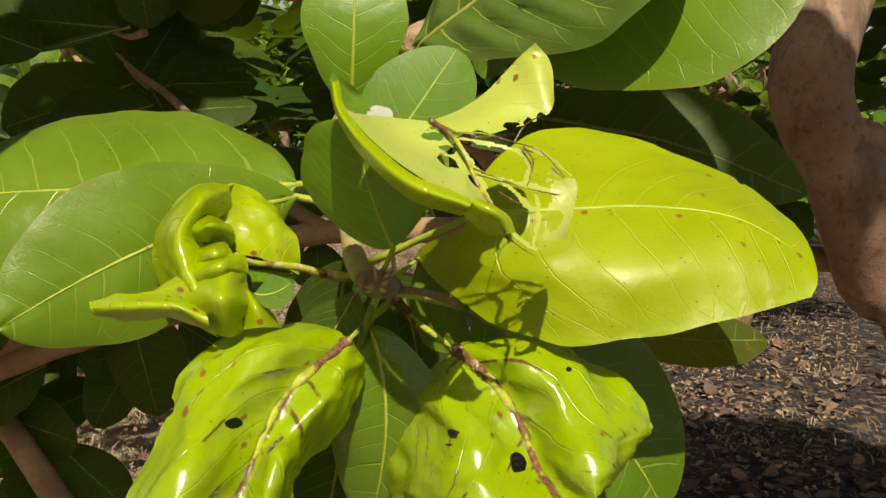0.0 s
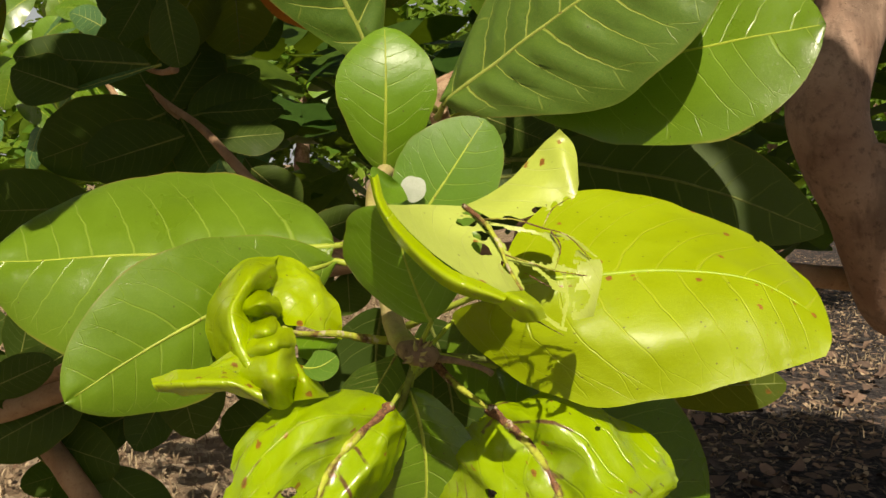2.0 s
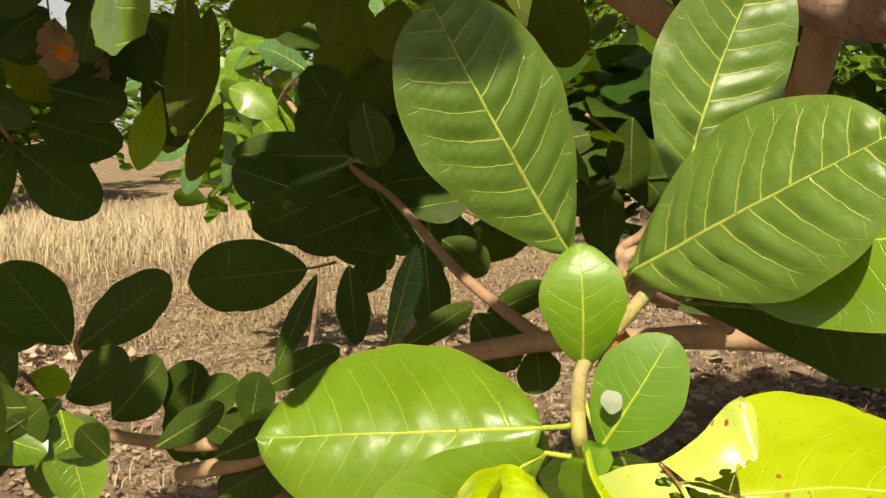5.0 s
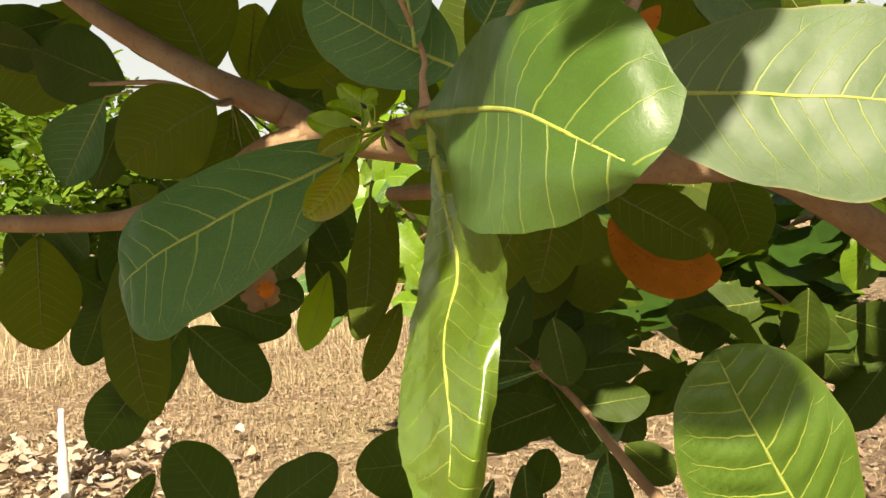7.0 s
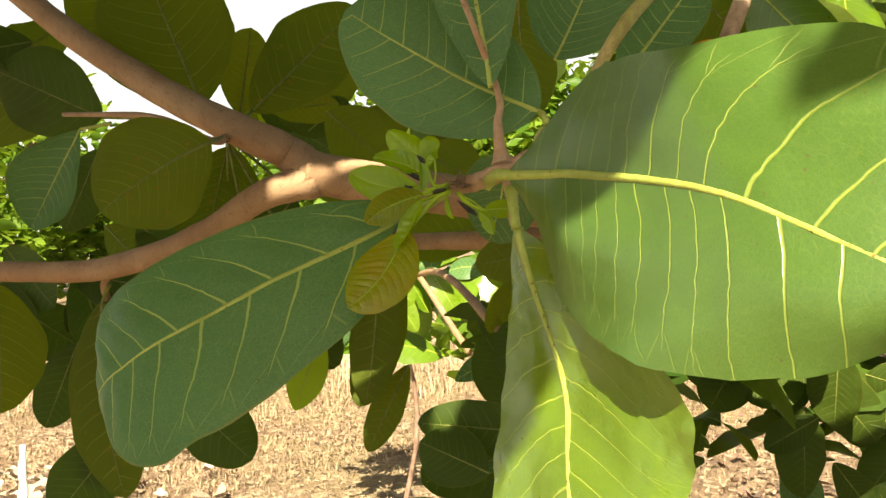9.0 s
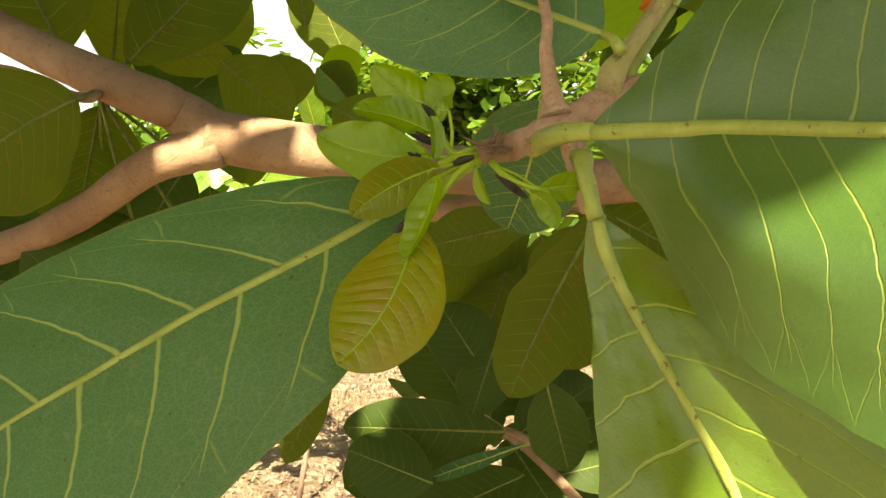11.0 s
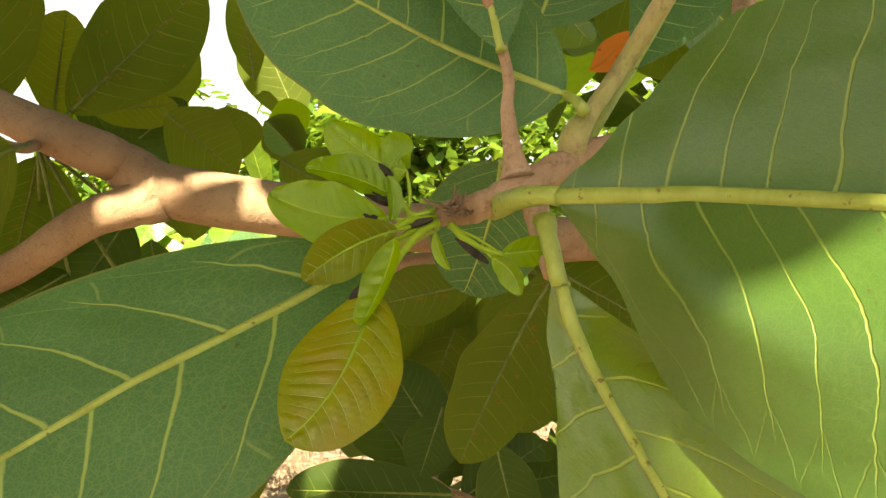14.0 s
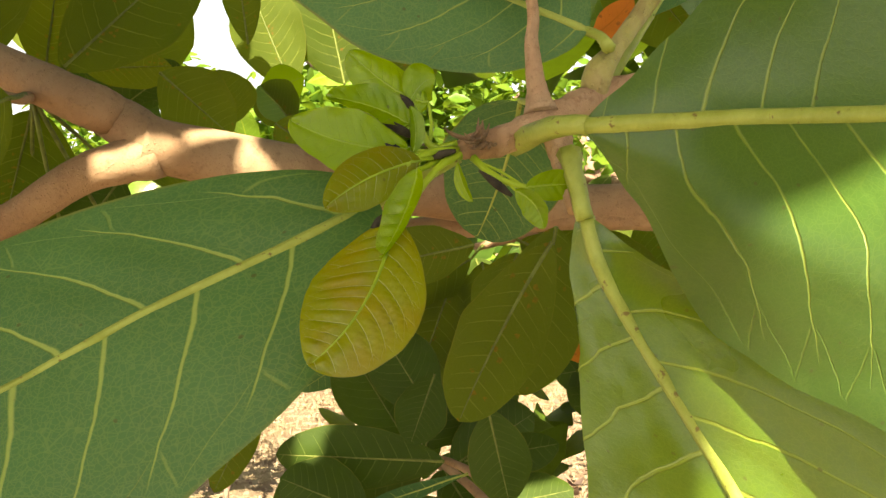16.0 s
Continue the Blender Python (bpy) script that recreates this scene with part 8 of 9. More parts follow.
leaf(back2, "shade", (-0.7136, 1.1828, 1.288), (-0.7028, 1.2056, 1.2395), (-0.6912, 1.2284, 1.1892), (0.3398, -0.8808, -0.3297), 0.0577, res=(14, 8), veins=11, cup=0.15, power=0.55, full=1.2, ruffle=0.1)
leaf(back2, "under", (-0.6452, 1.1584, 1.3587), (-0.6928, 1.1409, 1.3468), (-0.7404, 1.1235, 1.335), (0.3758, -0.9108, -0.1711), 0.0583, res=(14, 8), veins=11, cup=0.15, power=0.55, full=1.2, ruffle=0.1)
leaf(back2, "shade", (-0.8194, 1.1273, 1.3302), (-0.7972, 1.1173, 1.2836), (-0.7751, 1.1074, 1.2377), (0.2736, -0.9053, 0.325), 0.0574, res=(14, 8), veins=11, cup=-0.1, power=0.55, full=1.2, ruffle=0.1)
leaf(back2, "shade", (-0.7147, 1.0713, 1.3667), (-0.7041, 1.0552, 1.3093), (-0.6936, 1.0392, 1.2528), (-0.005, -0.9628, 0.2701), 0.0790, res=(14, 8), veins=11, cup=-0.1, power=0.55, full=1.2, ruffle=0.1)
leaf(back2, "shade", (-0.6952, 1.1555, 1.3368), (-0.7483, 1.1516, 1.314), (-0.8025, 1.1474, 1.2908), (0.148, -0.9736, -0.1736), 0.0550, res=(14, 8), veins=11, cup=-0.1, power=0.55, full=1.2, ruffle=0.1)
leaf(back2, "shade", (-0.6547, 1.0384, 1.3493), (-0.6871, 1.0132, 1.3163), (-0.7189, 0.9882, 1.2838), (0.7183, -0.6691, -0.1907), 0.0578, res=(14, 8), veins=11, cup=0.15, power=0.55, full=1.2, ruffle=0.1)
leaf(back4, "shade", (-0.4076, 1.265, 1.2971), (-0.3689, 1.2998, 1.2711), (-0.3285, 1.3349, 1.2441), (0.7275, -0.6435, 0.2379), 0.0713, res=(14, 8), veins=11, cup=-0.1, power=0.55, full=1.2, ruffle=0.1)
leaf(back4, "shade", (-0.4456, 1.336, 1.4408), (-0.4778, 1.3191, 1.4012), (-0.5099, 1.3022, 1.3617), (0.2369, -0.9481, 0.2121), 0.0591, res=(14, 8), veins=11, cup=0.15, power=0.55, full=1.2, ruffle=0.1)
leaf(back4, "shade", (-0.6745, 1.5195, 1.3789), (-0.6362, 1.5474, 1.3697), (-0.597, 1.5757, 1.3604), (0.5922, -0.6675, 0.4514), 0.0608, res=(14, 8), veins=11, cup=-0.2, power=0.55, full=1.2, ruffle=0.1)
leaf(back4, "under", (-0.3534, 1.5223, 1.2814), (-0.3967, 1.4914, 1.2585), (-0.4393, 1.4607, 1.2359), (0.3705, -0.8282, 0.4206), 0.0613, res=(14, 8), veins=11, cup=-0.2, power=0.55, full=1.2, ruffle=0.1)
leaf(back4, "under", (-0.5143, 1.4478, 1.3683), (-0.4969, 1.463, 1.3188), (-0.479, 1.4781, 1.2684), (0.7718, -0.6306, 0.0821), 0.0673, res=(14, 8), veins=11, cup=-0.2, power=0.55, full=1.2, ruffle=0.1)
leaf(back4, "shade", (-0.3257, 1.4544, 1.2237), (-0.3692, 1.4168, 1.206), (-0.4114, 1.3797, 1.1888), (0.3338, -0.6854, 0.6472), 0.0707, res=(14, 8), veins=11, cup=-0.1, power=0.55, full=1.2, ruffle=0.1)
leaf(back4, "under", (-0.4081, 1.5808, 1.3884), (-0.4124, 1.5855, 1.348), (-0.4168, 1.5901, 1.3071), (0.6041, -0.7819, -0.1539), 0.0477, res=(14, 8), veins=11, cup=-0.2, power=0.55, full=1.2, ruffle=0.1)
leaf(back4, "shade", (-0.5719, 1.4784, 1.2588), (-0.5337, 1.4602, 1.2212), (-0.4965, 1.4418, 1.1848), (-0.185, -0.9425, 0.2782), 0.0499, res=(14, 8), veins=11, cup=-0.1, power=0.55, full=1.2, ruffle=0.1)
leaf(back4, "under", (-0.5015, 1.3906, 1.4087), (-0.468, 1.3818, 1.3779), (-0.4351, 1.3729, 1.3477), (-0.0891, -0.9783, 0.1869), 0.0450, res=(14, 8), veins=11, cup=-0.2, power=0.55, full=1.2, ruffle=0.1)
leaf(back4, "under", (-0.4473, 1.2855, 1.3096), (-0.4654, 1.2705, 1.2739), (-0.4834, 1.2555, 1.2385), (0.4828, -0.8674, 0.1207), 0.0424, res=(14, 8), veins=11, cup=0.15, power=0.55, full=1.2, ruffle=0.1)
leaf(back5, "shade", (-0.4561, 1.2222, 1.1869), (-0.4142, 1.2124, 1.15), (-0.3732, 1.2024, 1.1139), (0.2337, -0.8381, 0.4929), 0.0661, res=(14, 8), veins=11, cup=0.15, power=0.55, full=1.2, ruffle=0.1)
leaf(back5, "shade", (-0.4932, 1.4582, 1.0569), (-0.4709, 1.4497, 1.0162), (-0.4488, 1.4411, 0.9759), (-0.2155, -0.9727, 0.0866), 0.0557, res=(14, 8), veins=11, cup=-0.1, power=0.55, full=1.2, ruffle=0.1)
leaf(back5, "shade", (-0.4786, 1.2384, 1.0478), (-0.4385, 1.2721, 1.0337), (-0.3968, 1.3061, 1.0193), (0.6213, -0.7805, -0.0698), 0.0527, res=(14, 8), veins=11, cup=-0.2, power=0.55, full=1.2, ruffle=0.1)
leaf(back5, "shade", (-0.4271, 1.3921, 1.1187), (-0.4594, 1.3933, 1.0743), (-0.4923, 1.3941, 1.029), (0.3867, -0.8717, -0.3009), 0.0645, res=(14, 8), veins=11, cup=0.15, power=0.55, full=1.2, ruffle=0.1)
leaf(back5, "shade", (-0.4057, 1.3541, 1.0506), (-0.3501, 1.3641, 1.0453), (-0.295, 1.374, 1.04), (0.1608, -0.9747, -0.1553), 0.0656, res=(14, 8), veins=11, cup=-0.2, power=0.55, full=1.2, ruffle=0.1)
leaf(back3, "shade", (-0.872, 0.9354, 0.9366), (-0.8608, 0.9256, 0.8919), (-0.8496, 0.9158, 0.8477), (0.4638, -0.8337, 0.2997), 0.0484, res=(14, 8), veins=11, cup=0.15, power=0.55, full=1.2, ruffle=0.1)
leaf(back3, "mature", (-0.7543, 0.9692, 0.8607), (-0.7507, 0.9592, 0.8119), (-0.7472, 0.9493, 0.7634), (0.8469, -0.5053, 0.1655), 0.0633, res=(14, 8), veins=11, cup=0.15, power=0.55, full=1.2, ruffle=0.1)
leaf(back3, "shade", (-0.5263, 0.9406, 0.9392), (-0.5399, 0.9428, 0.882), (-0.5537, 0.9447, 0.8235), (0.5459, -0.8229, -0.1577), 0.0596, res=(14, 8), veins=11, cup=0.15, power=0.55, full=1.2, ruffle=0.1)
leaf(back3, "mature", (-0.6498, 0.858, 0.9115), (-0.6384, 0.8584, 0.8556), (-0.627, 0.8588, 0.7993), (0.6898, -0.7113, 0.1347), 0.0675, res=(14, 8), veins=11, cup=0.15, power=0.55, full=1.2, ruffle=0.1)
leaf(back3, "mature", (-0.751, 0.819, 0.9016), (-0.6999, 0.8249, 0.8866), (-0.6495, 0.8307, 0.8718), (0.203, -0.9207, 0.3335), 0.0574, res=(14, 8), veins=11, cup=-0.2, power=0.55, full=1.2, ruffle=0.1)
leaf(back3, "shade", (-0.7334, 1.0198, 0.8492), (-0.7606, 1.0034, 0.8054), (-0.7878, 0.9871, 0.7618), (0.7606, -0.5997, -0.2488), 0.0719, res=(14, 8), veins=11, cup=-0.1, power=0.55, full=1.2, ruffle=0.1)
leaf(back3, "shade", (-0.7017, 0.8165, 0.9735), (-0.6981, 0.8, 0.9219), (-0.6945, 0.7836, 0.8713), (0.9192, -0.351, 0.1783), 0.0772, res=(14, 8), veins=11, cup=-0.1, power=0.55, full=1.2, ruffle=0.1)
leaf(back3, "shade", (-0.5135, 0.9093, 0.8961), (-0.4787, 0.9391, 0.8653), (-0.4421, 0.9694, 0.8336), (0.76, -0.5605, 0.3289), 0.0569, res=(14, 8), veins=11, cup=0.15, power=0.55, full=1.2, ruffle=0.1)
leaf(back3, "shade", (-0.911, 0.9419, 0.8047), (-0.8476, 0.9418, 0.8103), (-0.7857, 0.9412, 0.8159), (-0.0754, -0.5797, 0.8113), 0.0735, res=(14, 8), veins=11, cup=-0.1, power=0.55, full=1.2, ruffle=0.1)
leaf(back3, "shade", (-0.6915, 0.8538, 0.882), (-0.6485, 0.8679, 0.8763), (-0.6054, 0.882, 0.8706), (0.2764, -0.5154, 0.8111), 0.0604, res=(14, 8), veins=11, cup=0.15, power=0.55, full=1.2, ruffle=0.1)
leaf(back3, "shade", (-0.6686, 0.8388, 0.919), (-0.7102, 0.8107, 0.9253), (-0.7503, 0.783, 0.9316), (0.571, -0.8148, 0.1001), 0.0675, res=(14, 8), veins=11, cup=0.15, power=0.55, full=1.2, ruffle=0.1)
leaf(back3, "mature", (-0.6804, 0.8998, 0.9096), (-0.7122, 0.8878, 0.8752), (-0.7441, 0.8758, 0.8407), (0.0968, -0.9644, 0.2461), 0.0600, res=(14, 8), veins=11, cup=0.15, power=0.55, full=1.2, ruffle=0.1)
leaf(back3, "mature", (-0.8329, 0.8643, 0.8978), (-0.7985, 0.8458, 0.8577), (-0.7649, 0.8274, 0.8194), (0.3321, -0.709, 0.6222), 0.0550, res=(14, 8), veins=11, cup=-0.2, power=0.55, full=1.2, ruffle=0.1)
leaf(back3, "mature", (-0.8473, 0.837, 0.8905), (-0.8136, 0.8695, 0.8613), (-0.7777, 0.9026, 0.8311), (0.5857, -0.7889, -0.1859), 0.0761, res=(14, 8), veins=11, cup=-0.2, power=0.55, full=1.2, ruffle=0.1)
leaf(back3, "shade", (-0.7552, 1.0048, 0.8301), (-0.8057, 0.9821, 0.8263), (-0.8557, 0.9595, 0.8226), (0.304, -0.7674, 0.5645), 0.0693, res=(14, 8), veins=11, cup=-0.2, power=0.55, full=1.2, ruffle=0.1)
leaf(back3, "shade", (-0.4898, 1.0877, 0.8304), (-0.5406, 1.0513, 0.8235), (-0.5897, 1.0155, 0.8169), (0.5361, -0.7948, 0.2845), 0.0714, res=(14, 8), veins=11, cup=-0.1, power=0.55, full=1.2, ruffle=0.1)
leaf(back3, "shade", (-0.2267, 1.0772, 0.8697), (-0.1883, 1.1043, 0.8251), (-0.1484, 1.1316, 0.7793), (0.4574, -0.8791, -0.1337), 0.0646, res=(14, 8), veins=11, cup=0.15, power=0.55, full=1.2, ruffle=0.1)
leaf(back3, "shade", (-0.3712, 1.0805, 0.8813), (-0.3433, 1.0627, 0.8446), (-0.316, 1.0449, 0.8094), (0.04, -0.883, 0.4677), 0.0557, res=(14, 8), veins=11, cup=0.15, power=0.55, full=1.2, ruffle=0.1)
leaf(back3, "shade", (-0.3355, 1.0914, 0.8227), (-0.3782, 1.0865, 0.8028), (-0.4216, 1.0813, 0.7826), (0.1928, -0.966, -0.1724), 0.0522, res=(14, 8), veins=11, cup=-0.1, power=0.55, full=1.2, ruffle=0.1)
leaf(back3, "shade", (-0.3845, 1.0759, 0.8076), (-0.425, 1.0578, 0.7878), (-0.4654, 1.0397, 0.768), (0.2759, -0.9205, 0.2768), 0.0596, res=(14, 8), veins=11, cup=-0.1, power=0.55, full=1.2, ruffle=0.1)
leaf(back3, "shade", (-0.3941, 0.9518, 0.8543), (-0.4496, 0.944, 0.822), (-0.5062, 0.9358, 0.7891), (0.028, -0.9808, 0.1929), 0.0743, res=(14, 8), veins=11, cup=-0.2, power=0.55, full=1.2, ruffle=0.1)
leaf(back3, "shade", (-0.3122, 0.9335, 0.9426), (-0.2984, 0.9473, 0.8756), (-0.2841, 0.961, 0.8066), (-0.0316, -0.9784, -0.2041), 0.0849, res=(14, 8), veins=11, cup=-0.2, power=0.55, full=1.2, ruffle=0.1)
leaf(back3, "shade", (-0.3884, 0.924, 0.9066), (-0.4233, 0.9217, 0.8854), (-0.4588, 0.9192, 0.8639), (0.2308, -0.9334, -0.2748), 0.0484, res=(14, 8), veins=11, cup=-0.1, power=0.55, full=1.2, ruffle=0.1)
leaf(back3, "shade", (-0.1608, 1.0313, 0.8252), (-0.2214, 1.0318, 0.8103), (-0.284, 1.0317, 0.7951), (-0.0672, -0.9632, 0.2602), 0.0746, res=(14, 8), veins=11, cup=0.15, power=0.55, full=1.2, ruffle=0.1)
leaf(back3, "shade", (-0.3131, 1.0978, 0.8778), (-0.2655, 1.1111, 0.8467), (-0.2176, 1.1244, 0.8154), (0.3024, -0.9514, 0.0574), 0.0733, res=(14, 8), veins=11, cup=0.15, power=0.55, full=1.2, ruffle=0.1)
leaf(back3, "shade", (-0.3122, 0.9622, 0.8951), (-0.3486, 0.9469, 0.8954), (-0.3847, 0.9316, 0.8957), (0.3444, -0.8076, 0.4786), 0.0463, res=(14, 8), veins=11, cup=-0.1, power=0.55, full=1.2, ruffle=0.1)
leaf(back3, "shade", (-0.2758, 0.9816, 0.8819), (-0.3217, 0.973, 0.867), (-0.3681, 0.9642, 0.8519), (0.2241, -0.9659, -0.1295), 0.0552, res=(14, 8), veins=11, cup=0.15, power=0.55, full=1.2, ruffle=0.1)
leaf(back3, "shade", (-0.3114, 0.9939, 0.8791), (-0.3329, 0.9825, 0.834), (-0.3545, 0.9711, 0.7887), (-0.1607, -0.9362, 0.3126), 0.0676, res=(14, 8), veins=11, cup=0.15, power=0.55, full=1.2, ruffle=0.1)
leaf(back6, "fresh", (-0.0676, 1.8236, 1.4233), (-0.0318, 1.8276, 1.3802), (0.0041, 1.8315, 1.3371), (0.3336, -0.9227, 0.1933), 0.0635, res=(14, 8), veins=11, cup=-0.1, power=0.55, full=1.2, ruffle=0.1)
leaf(back6, "mature", (0.0567, 2.0254, 1.2666), (0.0264, 2.004, 1.2174), (-0.0038, 1.9827, 1.1685), (0.4163, -0.8992, 0.135), 0.0680, res=(14, 8), veins=11, cup=-0.1, power=0.55, full=1.2, ruffle=0.1)
leaf(back6, "shade", (-0.0133, 2.3955, 1.4294), (-0.0525, 2.3879, 1.4194), (-0.0918, 2.3803, 1.4094), (0.0394, -0.8623, 0.5048), 0.0559, res=(14, 8), veins=11, cup=-0.1, power=0.55, full=1.2, ruffle=0.1)
leaf(back6, "bluish", (-0.2453, 2.1753, 1.4022), (-0.2494, 2.1686, 1.3489), (-0.2536, 2.1618, 1.2954), (0.5636, -0.8239, 0.0604), 0.0753, res=(14, 8), veins=11, cup=0.15, power=0.55, full=1.2, ruffle=0.1)
leaf(back6, "shade", (-0.1545, 2.3422, 1.4487), (-0.1829, 2.3212, 1.4168), (-0.2111, 2.3003, 1.3851), (0.2384, -0.8951, 0.3767), 0.0471, res=(14, 8), veins=11, cup=0.15, power=0.55, full=1.2, ruffle=0.1)
leaf(back6, "shade", (-0.0132, 2.0027, 1.4199), (-0.0484, 1.9761, 1.3942), (-0.0832, 1.9497, 1.3689), (0.1556, -0.7843, 0.6006), 0.0536, res=(14, 8), veins=11, cup=-0.1, power=0.55, full=1.2, ruffle=0.1)
leaf(back6, "shade", (-0.0837, 1.4255, 1.1136), (-0.1178, 1.4224, 1.0916), (-0.1523, 1.4191, 1.0694), (-0.1026, -0.9493, 0.297), 0.0462, res=(14, 8), veins=11, cup=0.15, power=0.55, full=1.2, ruffle=0.1)
leaf(back6, "shade", (-0.0448, 1.5121, 1.1683), (-0.0472, 1.5067, 1.1214), (-0.0497, 1.5013, 1.0743), (0.5779, -0.8136, 0.0631), 0.0591, res=(14, 8), veins=11, cup=-0.1, power=0.55, full=1.2, ruffle=0.1)
leaf(back6, "shade", (-0.0413, 1.5156, 1.1657), (-0.0162, 1.5023, 1.1279), (0.0085, 1.4891, 1.0908), (0.3801, -0.763, 0.5228), 0.0591, res=(14, 8), veins=11, cup=-0.1, power=0.55, full=1.2, ruffle=0.1)
leaf(back6, "shade", (-0.1214, 1.517, 1.1978), (-0.1232, 1.4956, 1.1483), (-0.125, 1.4743, 1.0996), (-0.0601, -0.9144, 0.4003), 0.0619, res=(14, 8), veins=11, cup=-0.2, power=0.55, full=1.2, ruffle=0.1)
leaf(back6, "shade", (-0.064, 1.5197, 1.1358), (-0.0349, 1.5311, 1.0951), (-0.0055, 1.5424, 1.054), (0.4144, -0.909, 0.0444), 0.0594, res=(14, 8), veins=11, cup=-0.2, power=0.55, full=1.2, ruffle=0.1)
leaf(back6, "shade", (-0.0583, 1.425, 1.2092), (-0.0611, 1.4377, 1.1539), (-0.0639, 1.4502, 1.0972), (-0.1753, -0.9624, -0.2077), 0.0696, res=(14, 8), veins=11, cup=0.15, power=0.55, full=1.2, ruffle=0.1)
leaf(back6, "shade", (-0.1017, 1.4454, 1.1236), (-0.1016, 1.4492, 1.0606), (-0.1015, 1.453, 0.997), (0.5524, -0.8321, -0.0495), 0.0765, res=(14, 8), veins=11, cup=-0.2, power=0.55, full=1.2, ruffle=0.1)
leaf(back6, "mature", (-0.0245, 1.5565, 1.0525), (0.0059, 1.5543, 1.0315), (0.0359, 1.5519, 1.0109), (0.019, -0.9902, 0.1384), 0.0439, res=(14, 8), veins=11, cup=0.15, power=0.55, full=1.2, ruffle=0.1)
leaf(back6, "mature", (-0.2914, 1.4186, 1.0499), (-0.3228, 1.4129, 1.0223), (-0.3544, 1.407, 0.9943), (0.3247, -0.9298, -0.1735), 0.0506, res=(14, 8), veins=11, cup=-0.1, power=0.55, full=1.2, ruffle=0.1)
leaf(back6, "mature", (-0.2968, 1.301, 1.0894), (-0.3223, 1.2876, 1.039), (-0.3477, 1.2742, 0.9886), (-0.3465, -0.8485, 0.3999), 0.0778, res=(14, 8), veins=11, cup=0.15, power=0.55, full=1.2, ruffle=0.1)
leaf(back6, "bluish", (-0.1187, 1.5404, 1.033), (-0.1054, 1.5177, 0.9898), (-0.0924, 1.4949, 0.9482), (-0.4349, -0.8429, 0.3169), 0.0663, res=(14, 8), veins=11, cup=0.15, power=0.55, full=1.2, ruffle=0.1)
leaf(back6, "shade", (-0.0647, 1.4683, 1.0451), (-0.039, 1.4513, 1.0129), (-0.0141, 1.4342, 0.9819), (-0.4211, -0.8952, 0.1458), 0.0502, res=(14, 8), veins=11, cup=0.15, power=0.55, full=1.2, ruffle=0.1)
leaf(back6, "shade", (-0.3317, 1.2779, 1.0946), (-0.3034, 1.2881, 1.0522), (-0.2751, 1.2982, 1.0097), (0.4625, -0.8812, 0.0979), 0.0561, res=(14, 8), veins=11, cup=0.15, power=0.55, full=1.2, ruffle=0.1)
leaf(back6, "mature", (-0.3752, 1.3824, 1.1742), (-0.3906, 1.3902, 1.1311), (-0.4063, 1.3979, 1.0872), (0.0179, -0.9833, -0.181), 0.0451, res=(14, 8), veins=11, cup=0.15, power=0.55, full=1.2, ruffle=0.1)
leaf(back6, "bluish", (-0.3593, 1.422, 1.1458), (-0.3583, 1.3952, 1.1041), (-0.3572, 1.3685, 1.0638), (0.4794, -0.7292, 0.4882), 0.0555, res=(14, 8), veins=11, cup=0.15, power=0.55, full=1.2, ruffle=0.1)
leaf(back6, "mature", (0.1152, 1.5789, 1.3666), (0.0687, 1.5458, 1.3476), (0.023, 1.513, 1.329), (0.5462, -0.8299, 0.1139), 0.0546, res=(14, 8), veins=11, cup=0.15, power=0.55, full=1.2, ruffle=0.1)
leaf(back6, "mature", (0.092, 1.8178, 1.3438), (0.0795, 1.7951, 1.2861), (0.0672, 1.7726, 1.2293), (0.346, -0.8961, 0.2781), 0.0784, res=(14, 8), veins=11, cup=0.15, power=0.55, full=1.2, ruffle=0.1)
leaf(back6, "mature", (-0.0303, 1.3964, 1.4104), (-0.0233, 1.4192, 1.3534), (-0.016, 1.4418, 1.2944), (-0.1906, -0.906, -0.378), 0.0647, res=(14, 8), veins=11, cup=0.15, power=0.55, full=1.2, ruffle=0.1)
leaf(back6, "mature", (0.0204, 1.4276, 1.3407), (0.0609, 1.4507, 1.3153), (0.1018, 1.4739, 1.2895), (0.0923, -0.8067, -0.5837), 0.0573, res=(14, 8), veins=11, cup=0.15, power=0.55, full=1.2, ruffle=0.1)
leaf(back6, "mature", (0.0364, 1.4799, 1.2951), (0.0188, 1.484, 1.248), (0.0009, 1.4879, 1.2001), (0.3136, -0.9293, -0.1949), 0.0667, res=(14, 8), veins=11, cup=-0.2, power=0.55, full=1.2, ruffle=0.1)
leaf(back6, "mature", (0.0868, 1.5277, 1.2557), (0.0493, 1.4881, 1.2519), (0.013, 1.449, 1.2483), (0.7283, -0.6679, -0.1536), 0.0442, res=(14, 8), veins=11, cup=0.15, power=0.55, full=1.2, ruffle=0.1)
leaf(back3, "shade", (-0.506, 1.1655, 0.7003), (-0.5348, 1.1428, 0.6943), (-0.5623, 1.1203, 0.6886), (0.5689, -0.7778, 0.2671), 0.0451, res=(14, 8), veins=11, cup=-0.2, power=0.55, full=1.2, ruffle=0.1)
leaf(back3, "shade", (-0.4973, 1.0745, 0.7048), (-0.4689, 1.095, 0.6764), (-0.4391, 1.1155, 0.6471), (0.7433, -0.5758, 0.3405), 0.0553, res=(14, 8), veins=11, cup=-0.2, power=0.55, full=1.2, ruffle=0.1)
leaf(back3, "shade", (-0.3882, 1.0281, 0.8577), (-0.452, 1.0339, 0.8368), (-0.5172, 1.0396, 0.8155), (-0.0123, -0.9735, -0.2284), 0.0751, res=(14, 8), veins=11, cup=0.15, power=0.55, full=1.2, ruffle=0.1)
